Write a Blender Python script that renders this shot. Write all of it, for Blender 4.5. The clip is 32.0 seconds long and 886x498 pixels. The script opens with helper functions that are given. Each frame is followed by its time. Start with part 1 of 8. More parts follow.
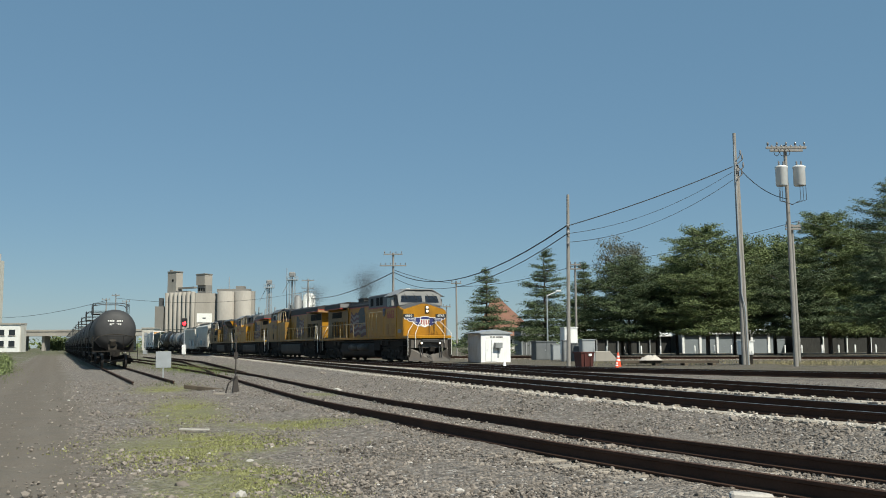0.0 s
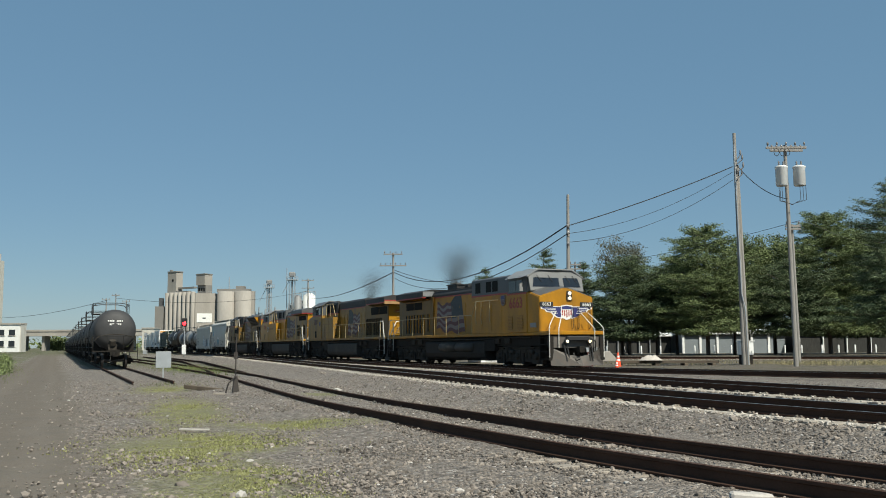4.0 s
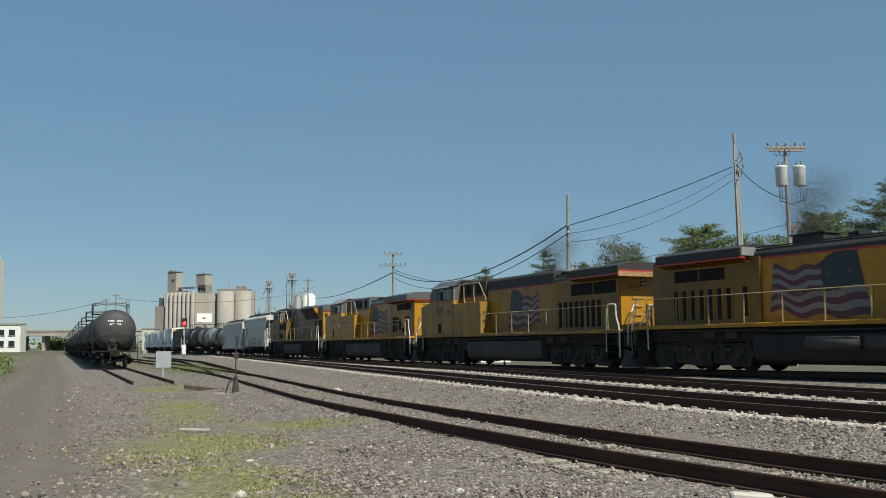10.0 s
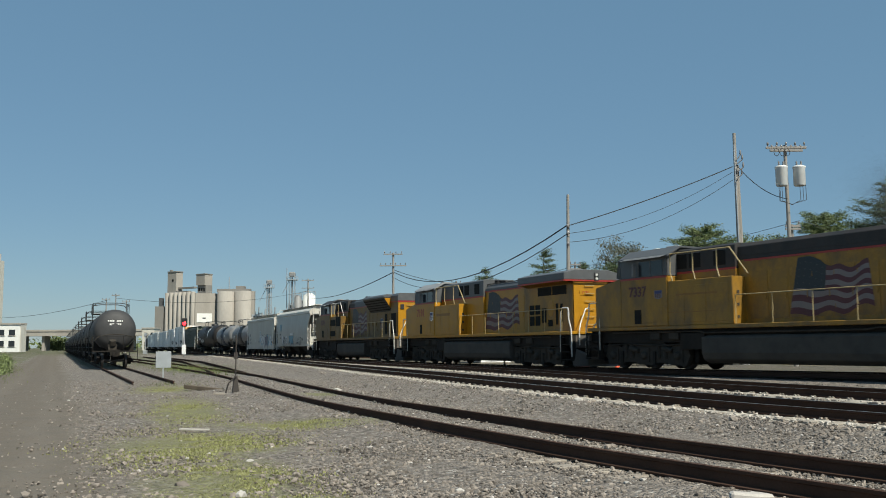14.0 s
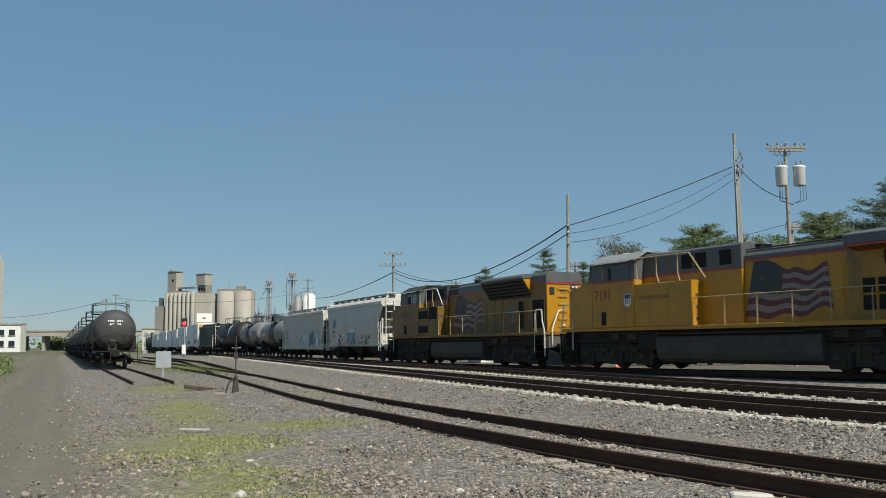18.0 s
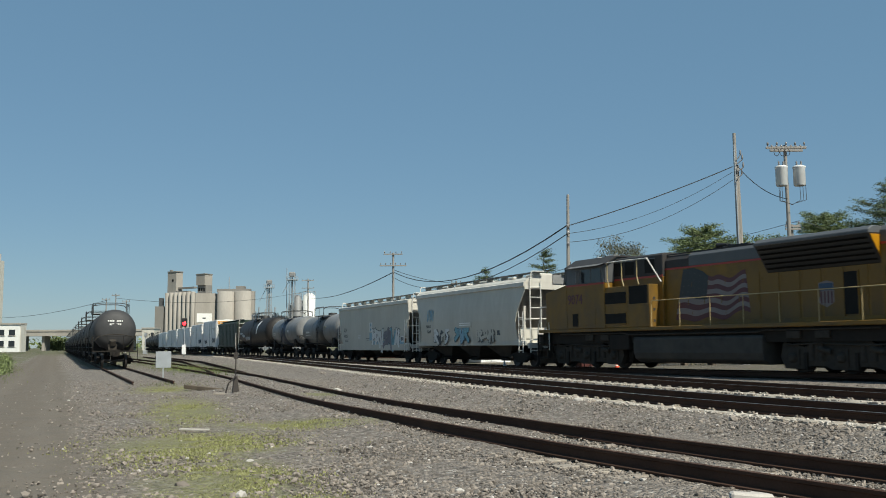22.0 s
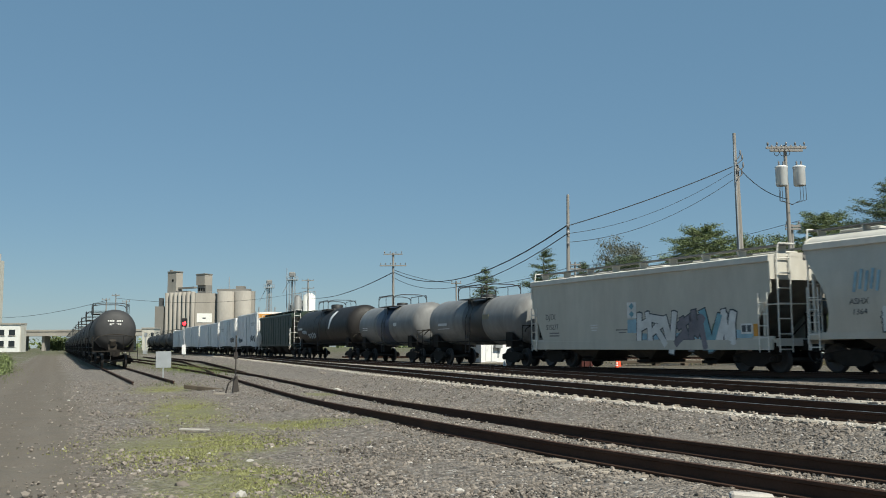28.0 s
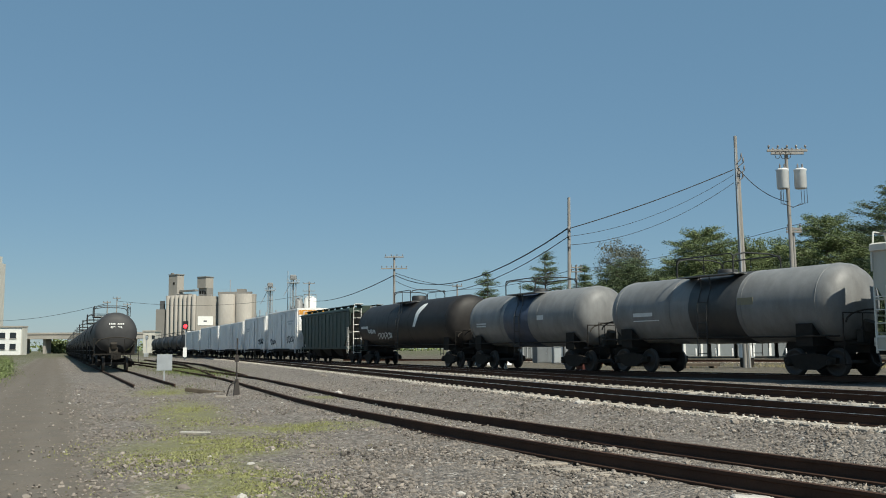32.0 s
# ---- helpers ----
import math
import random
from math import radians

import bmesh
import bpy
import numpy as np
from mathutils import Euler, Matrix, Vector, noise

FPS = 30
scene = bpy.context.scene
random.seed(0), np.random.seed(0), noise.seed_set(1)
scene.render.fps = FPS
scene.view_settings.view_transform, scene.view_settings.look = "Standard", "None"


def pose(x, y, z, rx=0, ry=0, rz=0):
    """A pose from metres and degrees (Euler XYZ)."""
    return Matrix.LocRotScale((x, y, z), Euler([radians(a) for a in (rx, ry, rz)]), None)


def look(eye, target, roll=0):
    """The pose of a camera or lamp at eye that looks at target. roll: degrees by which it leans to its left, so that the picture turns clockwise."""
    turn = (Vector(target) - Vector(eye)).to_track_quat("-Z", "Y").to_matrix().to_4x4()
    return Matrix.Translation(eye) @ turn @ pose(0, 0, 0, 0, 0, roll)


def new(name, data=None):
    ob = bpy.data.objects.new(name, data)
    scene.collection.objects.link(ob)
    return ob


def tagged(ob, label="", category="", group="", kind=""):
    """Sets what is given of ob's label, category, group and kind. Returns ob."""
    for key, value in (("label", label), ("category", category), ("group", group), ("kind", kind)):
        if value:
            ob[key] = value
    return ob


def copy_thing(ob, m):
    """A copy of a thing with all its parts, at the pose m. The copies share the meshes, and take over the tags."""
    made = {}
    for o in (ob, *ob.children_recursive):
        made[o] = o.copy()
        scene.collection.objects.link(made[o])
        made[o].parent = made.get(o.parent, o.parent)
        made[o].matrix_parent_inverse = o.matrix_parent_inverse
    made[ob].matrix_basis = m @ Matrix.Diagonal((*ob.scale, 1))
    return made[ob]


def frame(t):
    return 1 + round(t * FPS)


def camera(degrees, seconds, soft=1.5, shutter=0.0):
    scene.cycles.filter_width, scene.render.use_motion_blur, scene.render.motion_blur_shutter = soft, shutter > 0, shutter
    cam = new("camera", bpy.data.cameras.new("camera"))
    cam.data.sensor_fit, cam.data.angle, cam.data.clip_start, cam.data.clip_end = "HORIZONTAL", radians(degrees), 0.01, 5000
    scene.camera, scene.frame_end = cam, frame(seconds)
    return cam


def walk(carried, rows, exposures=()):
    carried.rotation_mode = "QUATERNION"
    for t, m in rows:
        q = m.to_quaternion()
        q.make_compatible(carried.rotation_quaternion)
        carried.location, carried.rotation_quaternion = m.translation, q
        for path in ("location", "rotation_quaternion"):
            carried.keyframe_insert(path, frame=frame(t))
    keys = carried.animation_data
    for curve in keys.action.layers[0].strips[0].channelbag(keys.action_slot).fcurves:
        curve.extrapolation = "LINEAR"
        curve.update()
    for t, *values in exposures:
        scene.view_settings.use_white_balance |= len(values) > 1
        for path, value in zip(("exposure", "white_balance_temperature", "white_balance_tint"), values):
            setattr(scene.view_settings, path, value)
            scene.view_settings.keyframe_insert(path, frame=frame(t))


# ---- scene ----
# camera: stands still on its tripod and is nudged in the last second
EYE = Vector((0.0, 0.0, 1.43))
cam = camera(49.86, 32.0, soft=0.95, shutter=0.4)


def aim(tilt, turn):
    d = Vector((math.sin(radians(turn)), math.cos(radians(turn)), math.tan(radians(tilt))))
    return look(EYE, EYE + d * 100, -0.33)


REST = aim(5.793, 0.0)
walk(cam, [(0.0, REST), (15.0, REST), (30.9, REST), (31.2, REST), (31.5, aim(5.86, -0.02)), (31.6, aim(5.965, -0.06)), (31.7, aim(5.965, -0.06)), (32.0, aim(5.965, -0.06))],
     exposures=[(0.0, 0.25, 6700, 4), (32.0, 0.25, 6700, 4)])

# daylight: a clear sky and one sun, high behind the camera, to its right
SUN_EL, SUN_AZ = 50.0, 145.0        # degrees; azimuth from +y towards +x
world = bpy.data.worlds.new("sky")
scene.world = world
world.use_nodes = True
wn, wl = world.node_tree.nodes, world.node_tree.links
sky = wn.new("ShaderNodeTexSky")
sky.sky_type = "NISHITA"
sky.sun_disc = False
sky.sun_elevation, sky.sun_rotation = radians(SUN_EL), radians(SUN_AZ)
sky.air_density, sky.dust_density, sky.ozone_density, sky.altitude = 1.0, 0.15, 2.6, 300
wn["Background"].inputs["Strength"].default_value = 0.028
wl.new(sky.outputs["Color"], wn["Background"].inputs["Color"])
# the even blue haze of a summer morning, over the whole sky
haze = wn.new("ShaderNodeBackground")
haze.inputs["Color"].default_value, haze.inputs["Strength"].default_value = (0.31, 0.62, 0.98, 1.0), 0.25
both = wn.new("ShaderNodeAddShader")
wl.new(wn["Background"].outputs[0], both.inputs[0])
wl.new(haze.outputs[0], both.inputs[1])
wl.new(both.outputs[0], wn["World Output"].inputs["Surface"])
sun_data = bpy.data.lights.new("sun", "SUN")
sun_data.energy, sun_data.angle, sun_data.color = 5.0, radians(0.5), (1.0, 0.95, 0.87)
sun = new("sun", sun_data)
a, e = radians(SUN_AZ), radians(SUN_EL)
sun.matrix_basis = look((60 * math.sin(a), 60 * math.cos(a), 60 * math.tan(e)), (0, 0, 0))


# ---------------------------------------------------------------- mesh tools
class Mesh:
    """Gathers points and faces for one mesh."""

    def __init__(self):
        self.v, self.f, self.s = [], [], []

    def add(self, verts, faces, smooth=False):
        n = len(self.v)
        self.v += [tuple(p) for p in verts]
        self.f += [tuple(i + n for i in f) for f in faces]
        self.s += [smooth] * len(faces)
        return self

    def box(self, x0, x1, y0, y1, z0, z1):
        x0, x1, y0, y1, z0, z1 = min(x0, x1), max(x0, x1), min(y0, y1), max(y0, y1), min(z0, z1), max(z0, z1)
        v = [(x, y, z) for x in (x0, x1) for y in (y0, y1) for z in (z0, z1)]
        return self.add(v, [(0, 1, 3, 2), (4, 6, 7, 5), (0, 4, 5, 1), (2, 3, 7, 6), (0, 2, 6, 4), (1, 5, 7, 3)])

    def prism(self, outline, lo, hi, axis="y", smooth=False):
        """An outline of (a, b) points drawn out along an axis. y: (x, z), x: (y, z), z: (x, y)."""
        put = {"y": lambda a, b, c: (a, c, b), "x": lambda a, b, c: (c, a, b), "z": lambda a, b, c: (a, b, c)}[axis]
        area = sum(p[0] * q[1] - q[0] * p[1] for p, q in zip(outline, outline[1:] + outline[:1]))
        pts = list(outline) if (area > 0) != (axis == "y") else list(outline)[::-1]
        n = len(pts)
        v = [put(a, b, lo) for a, b in pts] + [put(a, b, hi) for a, b in pts]
        self.add(v, [(i, (i + 1) % n, n + (i + 1) % n, n + i) for i in range(n)], smooth)
        return self.add(v, [tuple(range(n))[::-1], tuple(range(n, 2 * n))])

    def rod(self, p, q, r, n=6, r2=None, caps=True):
        p, q = Vector(p), Vector(q)
        d = (q - p).normalized()
        a = d.orthogonal().normalized()
        b = d.cross(a)
        r2 = r if r2 is None else r2
        v = []
        for c, rr in ((p, r), (q, r2)):
            for i in range(n):
                t = 2 * math.pi * i / n
                v.append(c + (a * math.cos(t) + b * math.sin(t)) * rr)
        self.add(v, [(i, (i + 1) % n, n + (i + 1) % n, n + i) for i in range(n)], n > 5)
        if caps:
            self.add(v, [tuple(range(n))[::-1], tuple(range(n, 2 * n))])
        return self

    def tube(self, pts, r, n=5):
        for p, q in zip(pts, pts[1:]):
            self.rod(p, q, r, n)
        return self

    def turned(self, rings, axis, origin=(0, 0, 0), n=24):
        """A turned body: rings of (place along the axis, radius)."""
        o = Vector(origin)
        ax = {"x": ((1, 0, 0), (0, 1, 0), (0, 0, 1)), "y": ((0, 1, 0), (0, 0, 1), (1, 0, 0)), "z": ((0, 0, 1), (1, 0, 0), (0, 1, 0))}[axis]
        d, a, b = (Vector(k) for k in ax)
        v = []
        for s, r in rings:
            for i in range(n):
                t = 2 * math.pi * i / n
                v.append(o + d * s + (a * math.cos(t) + b * math.sin(t)) * max(r, 1e-4))
        m = len(rings)
        f = [(k * n + i, k * n + (i + 1) % n, (k + 1) * n + (i + 1) % n, (k + 1) * n + i) for k in range(m - 1) for i in range(n)]
        self.add(v, f, True)
        return self.add(v, [tuple(range(n))[::-1], tuple(range((m - 1) * n, m * n))])

    def quad(self, a, b, c, d):
        return self.add([a, b, c, d], [(0, 1, 2, 3)])

    def data(self, name, bevel=0.0, segments=1):
        me = bpy.data.meshes.new(name)
        me.from_pydata(self.v, [], self.f)
        me.polygons.foreach_set("use_smooth", self.s)
        if bevel:
            bm = bmesh.new()
            bm.from_mesh(me)
            bmesh.ops.remove_doubles(bm, verts=bm.verts, dist=1e-5)
            edges = [e for e in bm.edges if len(e.link_faces) == 2 and e.calc_face_angle(0) > 0.5]
            bmesh.ops.bevel(bm, geom=edges, offset=bevel, segments=segments, affect="EDGES", clamp_overlap=True)
            bm.to_mesh(me)
            bm.free()
        me.update()
        return me


def part(name, mesh, material, parent=None, label="", bevel=0.0, segments=1):
    """Links a mesh as one object, under a thing or a part."""
    me = mesh if isinstance(mesh, bpy.types.Mesh) else mesh.data(name, bevel, segments)
    if not me.materials:
        me.materials.append(material)
    ob = new(name, me)
    if parent is not None:
        ob.parent = parent
    return tagged(ob, label) if label else ob


def thing(name, label, category, group="", kind="", at=None):
    ob = new(name)
    ob.empty_display_size = 0.3
    if at is not None:
        ob.matrix_basis = at
    return tagged(ob, label, category, group, kind)


def text_mesh(words, size, name="lettering", depth=0.004, align="CENTER", bold=0.0):
    cu = bpy.data.curves.new(name, "FONT")
    cu.body, cu.size, cu.extrude, cu.align_x, cu.align_y = words, size, depth, align, "CENTER"
    cu.resolution_u = 2
    cu.offset = bold
    ob = bpy.data.objects.new(name, cu)
    me = bpy.data.meshes.new_from_object(ob)
    bpy.data.objects.remove(ob)
    bpy.data.curves.remove(cu)
    me.name = name
    return me


def lettering(words, size, m, material, parent, label="", stretch=1.0, bold=0.0):
    me = text_mesh(words, size, bold=bold)
    me.transform(m @ Matrix.Diagonal((stretch, 1, 1, 1)))
    return part("lettering", me, material, parent, label)


# ---------------------------------------------------------------- materials
def rgb(c, k=1.0):
    return (c[0] * k, c[1] * k, c[2] * k, 1.0)


def mat(name, base, rough=0.6, metal=0.0, vary=0.15, scale=3.0, fine=40.0, bump=0.1, dirt=None, dirt_amount=0.3, dirt_scale=1.2,
        spec=0.5, stretch=(1, 1, 1), per_object=0.0, per_island=0.0, rough_vary=0.12, emit=0.0):
    """A worn surface: two scales of noise in colour, roughness and relief, stains of a second colour."""
    m = bpy.data.materials.new(name)
    m.use_nodes = True
    n, l = m.node_tree.nodes, m.node_tree.links
    b = n["Principled BSDF"]
    co = n.new("ShaderNodeTexCoord")
    mp = n.new("ShaderNodeMapping")
    mp.inputs["Scale"].default_value = stretch
    l.new(co.outputs["Object"], mp.inputs["Vector"])
    big, small = n.new("ShaderNodeTexNoise"), n.new("ShaderNodeTexNoise")
    for t, s, d in ((big, scale, 4.0), (small, fine, 3.0)):
        t.inputs["Scale"].default_value, t.inputs["Detail"].default_value = s, d
        l.new(mp.outputs["Vector"], t.inputs["Vector"])
    add = n.new("ShaderNodeMath")
    add.operation = "MULTIPLY_ADD"
    add.inputs[1].default_value = 0.6
    l.new(small.outputs["Fac"], add.inputs[0])
    l.new(big.outputs["Fac"], add.inputs[2])
    ramp = n.new("ShaderNodeMapRange")
    ramp.inputs["From Min"].default_value, ramp.inputs["From Max"].default_value = 0.5, 1.1
    ramp.inputs["To Min"].default_value, ramp.inputs["To Max"].default_value = 1 - vary, 1 + vary
    l.new(add.outputs[0], ramp.inputs["Value"])
    tone = n.new("ShaderNodeMix")
    tone.data_type, tone.blend_type = "RGBA", "MULTIPLY"
    tone.inputs["Factor"].default_value = 1.0
    tone.inputs["A"].default_value = rgb(base)
    l.new(ramp.outputs["Result"], tone.inputs["B"])
    out = tone.outputs["Result"]
    if per_object or per_island:
        src = n.new("ShaderNodeObjectInfo" if per_object else "ShaderNodeNewGeometry").outputs["Random" if per_object else "Random Per Island"]
        k = per_object or per_island
        r2 = n.new("ShaderNodeMapRange")
        r2.inputs["To Min"].default_value, r2.inputs["To Max"].default_value = 1 - k, 1 + k
        l.new(src, r2.inputs["Value"])
        t2 = n.new("ShaderNodeMix")
        t2.data_type, t2.blend_type = "RGBA", "MULTIPLY"
        t2.inputs["Factor"].default_value = 1.0
        l.new(out, t2.inputs["A"])
        l.new(r2.outputs["Result"], t2.inputs["B"])
        out = t2.outputs["Result"]
    if dirt is not None:
        dn = n.new("ShaderNodeTexNoise")
        dn.inputs["Scale"].default_value, dn.inputs["Detail"].default_value, dn.inputs["Roughness"].default_value = dirt_scale, 6.0, 0.65
        l.new(mp.outputs["Vector"], dn.inputs["Vector"])
        dr = n.new("ShaderNodeMapRange")
        dr.inputs["From Min"].default_value, dr.inputs["From Max"].default_value = 0.42, 0.72
        dr.inputs["To Max"].default_value = dirt_amount
        l.new(dn.outputs["Fac"], dr.inputs["Value"])
        dm = n.new("ShaderNodeMix")
        dm.data_type = "RGBA"
        l.new(dr.outputs["Result"], dm.inputs["Factor"])
        l.new(out, dm.inputs["A"])
        dm.inputs["B"].default_value = rgb(dirt)
        out = dm.outputs["Result"]
    l.new(out, b.inputs["Base Color"])
    rr = n.new("ShaderNodeMapRange")
    rr.inputs["To Min"].default_value, rr.inputs["To Max"].default_value = max(rough - rough_vary, 0.03), min(rough + rough_vary, 1)
    l.new(big.outputs["Fac"], rr.inputs["Value"])
    l.new(rr.outputs["Result"], b.inputs["Roughness"])
    b.inputs["Metallic"].default_value = metal
    b.inputs["Specular IOR Level"].default_value = spec
    if bump:
        bp = n.new("ShaderNodeBump")
        bp.inputs["Strength"].default_value, bp.inputs["Distance"].default_value = bump, 0.02
        l.new(add.outputs[0], bp.inputs["Height"])
        l.new(bp.outputs["Normal"], b.inputs["Normal"])
    if emit:
        l.new(out, b.inputs["Emission Color"])
        b.inputs["Emission Strength"].default_value = emit
    return m


YELLOW = mat("armour yellow paint", (0.39, 0.178, 0.005), 0.45, spec=0.4, vary=0.15, dirt=(0.12, 0.072, 0.025), dirt_amount=0.6, dirt_scale=0.9, stretch=(1, 1, 0.4), bump=0.03)
LOCO_GREY = mat("harbour grey paint", (0.078, 0.082, 0.086), 0.5, vary=0.15, dirt=(0.07, 0.065, 0.06), dirt_amount=0.5, bump=0.03)
LIGHT_GREY = mat("light grey paint", (0.23, 0.233, 0.233), 0.5, vary=0.12, dirt=(0.15, 0.14, 0.13), dirt_amount=0.4, bump=0.03)
RED = mat("red stripe paint", (0.29, 0.03, 0.022), 0.45, vary=0.1, bump=0.0)
BLUE = mat("dark blue paint", (0.03, 0.035, 0.13), 0.45, vary=0.1, bump=0.0)
WHITE = mat("white paint", (0.75, 0.75, 0.72), 0.5, vary=0.08, dirt=(0.4, 0.36, 0.3), dirt_amount=0.25, bump=0.02)
BLACK = mat("black paint", (0.018, 0.018, 0.018), 0.6, vary=0.2, bump=0.03)
TRUCK = mat("greasy truck steel", (0.021, 0.019, 0.017), 0.75, vary=0.3, scale=6, dirt=(0.038, 0.030, 0.022), dirt_amount=0.4, bump=0.2, spec=0.12)
TRUCK_SIDE = mat("dusty cast truck frame", (0.04, 0.036, 0.031), 0.8, vary=0.35, scale=5, dirt=(0.075, 0.062, 0.048), dirt_amount=0.5, bump=0.2, spec=0.12)
PLOW = mat("dusty grey steel", (0.10, 0.09, 0.08), 0.6, vary=0.25, dirt=(0.09, 0.06, 0.04), dirt_amount=0.6, dirt_scale=3, bump=0.1)
WHEEL = mat("worn wheel steel", (0.04, 0.035, 0.032), 0.6, metal=0.2, vary=0.2)
GRILLE = mat("dark grille mesh", (0.018, 0.018, 0.017), 0.8, spec=0.1, vary=0.3, fine=90)
CREAM = mat("cream hopper paint", (0.54, 0.52, 0.465), 0.55, vary=0.08, dirt=(0.34, 0.30, 0.24), dirt_amount=0.45, dirt_scale=0.9, stretch=(1, 1, 0.35), bump=0.03)
HOPPER_GREY = mat("pale grey hopper paint", (0.44, 0.43, 0.375), 0.55, vary=0.08, dirt=(0.30, 0.27, 0.23), dirt_amount=0.45, dirt_scale=0.8, stretch=(1, 1, 0.35), bump=0.03)
TANK_GREY = mat("grey tank paint", (0.19, 0.192, 0.19), 0.5, spec=0.3, vary=0.16, dirt=(0.085, 0.08, 0.075), dirt_amount=0.7, dirt_scale=0.8, stretch=(1, 1, 0.45), bump=0.03)
TANK_BLACK = mat("black tank paint", (0.034, 0.034, 0.035), 0.68, vary=0.25, dirt=(0.055, 0.053, 0.053), dirt_amount=0.5, dirt_scale=0.9, bump=0.04)
TANK_BROWN = mat("oily brown tank paint", (0.018, 0.016, 0.015), 0.55, spec=0.3, vary=0.3, dirt=(0.036, 0.031, 0.028), dirt_amount=0.5, dirt_scale=0.7, bump=0.04)
BAND_BLUE = mat("dark blue band paint", (0.035, 0.05, 0.085), 0.5, vary=0.2, dirt=(0.02, 0.02, 0.02), dirt_amount=0.6, bump=0.03)
GREEN_CAR = mat("dark green car paint", (0.017, 0.036, 0.024), 0.55, vary=0.2, dirt=(0.06, 0.055, 0.04), dirt_amount=0.4, bump=0.04)
BOX_WHITE = mat("white reefer paint", (0.78, 0.77, 0.75), 0.5, vary=0.06, dirt=(0.42, 0.39, 0.35), dirt_amount=0.35, dirt_scale=0.7, bump=0.02)
RAIL_STEEL = mat("rusty rail steel", (0.062, 0.036, 0.026), 0.85, metal=0.0, spec=0.1, vary=0.25, scale=2, bump=0.1)
TIE_PLATE_DUST = mat("dusty tie plates and spikes", (0.30, 0.26, 0.215), 0.7, vary=0.25, scale=9, bump=0.1, per_object=0.4)
RAIL_HEAD = mat("polished rail head", (0.33, 0.31, 0.29), 0.35, metal=0.9, vary=0.12)
TIE_WOOD = mat("weathered tie wood", (0.27, 0.235, 0.195), 0.85, vary=0.25, scale=5, fine=30, stretch=(1, 6, 1), bump=0.4, per_object=0.25)
POLE_WOOD = mat("weathered pole wood", (0.25, 0.235, 0.215), 0.85, vary=0.3, scale=4, fine=25, stretch=(6, 6, 0.4), bump=0.4)
GALV = mat("galvanised steel", (0.42, 0.44, 0.45), 0.45, metal=0.5, vary=0.12, bump=0.03)
CONCRETE = mat("weathered concrete", (0.33, 0.305, 0.27), 0.85, vary=0.16, scale=0.15, fine=2.0, dirt=(0.23, 0.208, 0.18), dirt_amount=0.5, dirt_scale=0.08, stretch=(1, 1, 0.25), bump=0.1)
CONCRETE_DARK = mat("darker concrete", (0.20, 0.19, 0.175), 0.85, vary=0.15, scale=0.2, fine=2.0, dirt=(0.2, 0.185, 0.16), dirt_amount=0.5, dirt_scale=0.1, bump=0.1)
GLASS = mat("dark window glass", (0.02, 0.025, 0.03), 0.08, vary=0.1, bump=0.0, rough_vary=0.02)
# ---------------------------------------------------------------- tracks and ground
RAIL_TOP = 0.40      # rail top of the main tracks
SIDE_TOP = 0.22      # rail top of the siding


class Line:
    """A track's centre line through a few plan points, smoothed, by the length along it."""

    def __init__(self, pts, step=0.5):
        p = np.array(pts, float)
        d = np.concatenate([[0], np.cumsum(np.hypot(*np.diff(p, axis=0).T))])
        t = np.arange(0, d[-1], step)
        x, y = np.interp(t, d, p[:, 0]), np.interp(t, d, p[:, 1])
        k = np.hanning(25)
        k /= k.sum()

        def ease(a):
            return np.convolve(np.concatenate([2 * a[0] - a[12:0:-1], a, 2 * a[-1] - a[-2:-14:-1]]), k, "valid")

        self.x, self.y = ease(x), ease(y)
        self.s = np.concatenate([[0], np.cumsum(np.hypot(np.diff(self.x), np.diff(self.y)))])

    def at(self, s):
        return float(np.interp(s, self.s, self.x)), float(np.interp(s, self.s, self.y))

    def way(self, s):
        (a, b), (c, d) = self.at(s - 0.4), self.at(s + 0.4)
        n = math.hypot(c - a, d - b)
        return (c - a) / n, (d - b) / n


# the train's track: headings (degrees from +y) at lengths before and past the place abreast of the camera's right side
KNOTS = [(-420, 169.6), (-300, 163.7), (-200, 158.7), (-130, 158.1), (-80, 158.7), (-40, 157.8), (-10, 155.1), (10, 150.5), (30, 148.5), (60, 147.5)]
_s = np.linspace(-420, 60, 961)
_h = np.radians(np.interp(_s, [k[0] for k in KNOTS], [k[1] for k in KNOTS]))
_x = np.concatenate([[0], np.cumsum((np.sin(_h)[1:] + np.sin(_h)[:-1]) * 0.25)])
_y = np.concatenate([[0], np.cumsum((np.cos(_h)[1:] + np.cos(_h)[:-1]) * 0.25)])
_x += 10.232 - np.interp(0, _s, _x)
_y += 37.402 - np.interp(0, _s, _y)
# the track dips a little before it comes abreast
DIP = [(-420, 0.0), (-70, 0.0), (-25, -0.07), (-5, 0.0), (8, 0.09), (60, 0.12)]


def on_track(s):
    return Vector((float(np.interp(s, _s, _x)), float(np.interp(s, _s, _y)),
                   RAIL_TOP + float(np.interp(s, [k[0] for k in DIP], [k[1] for k in DIP]))))


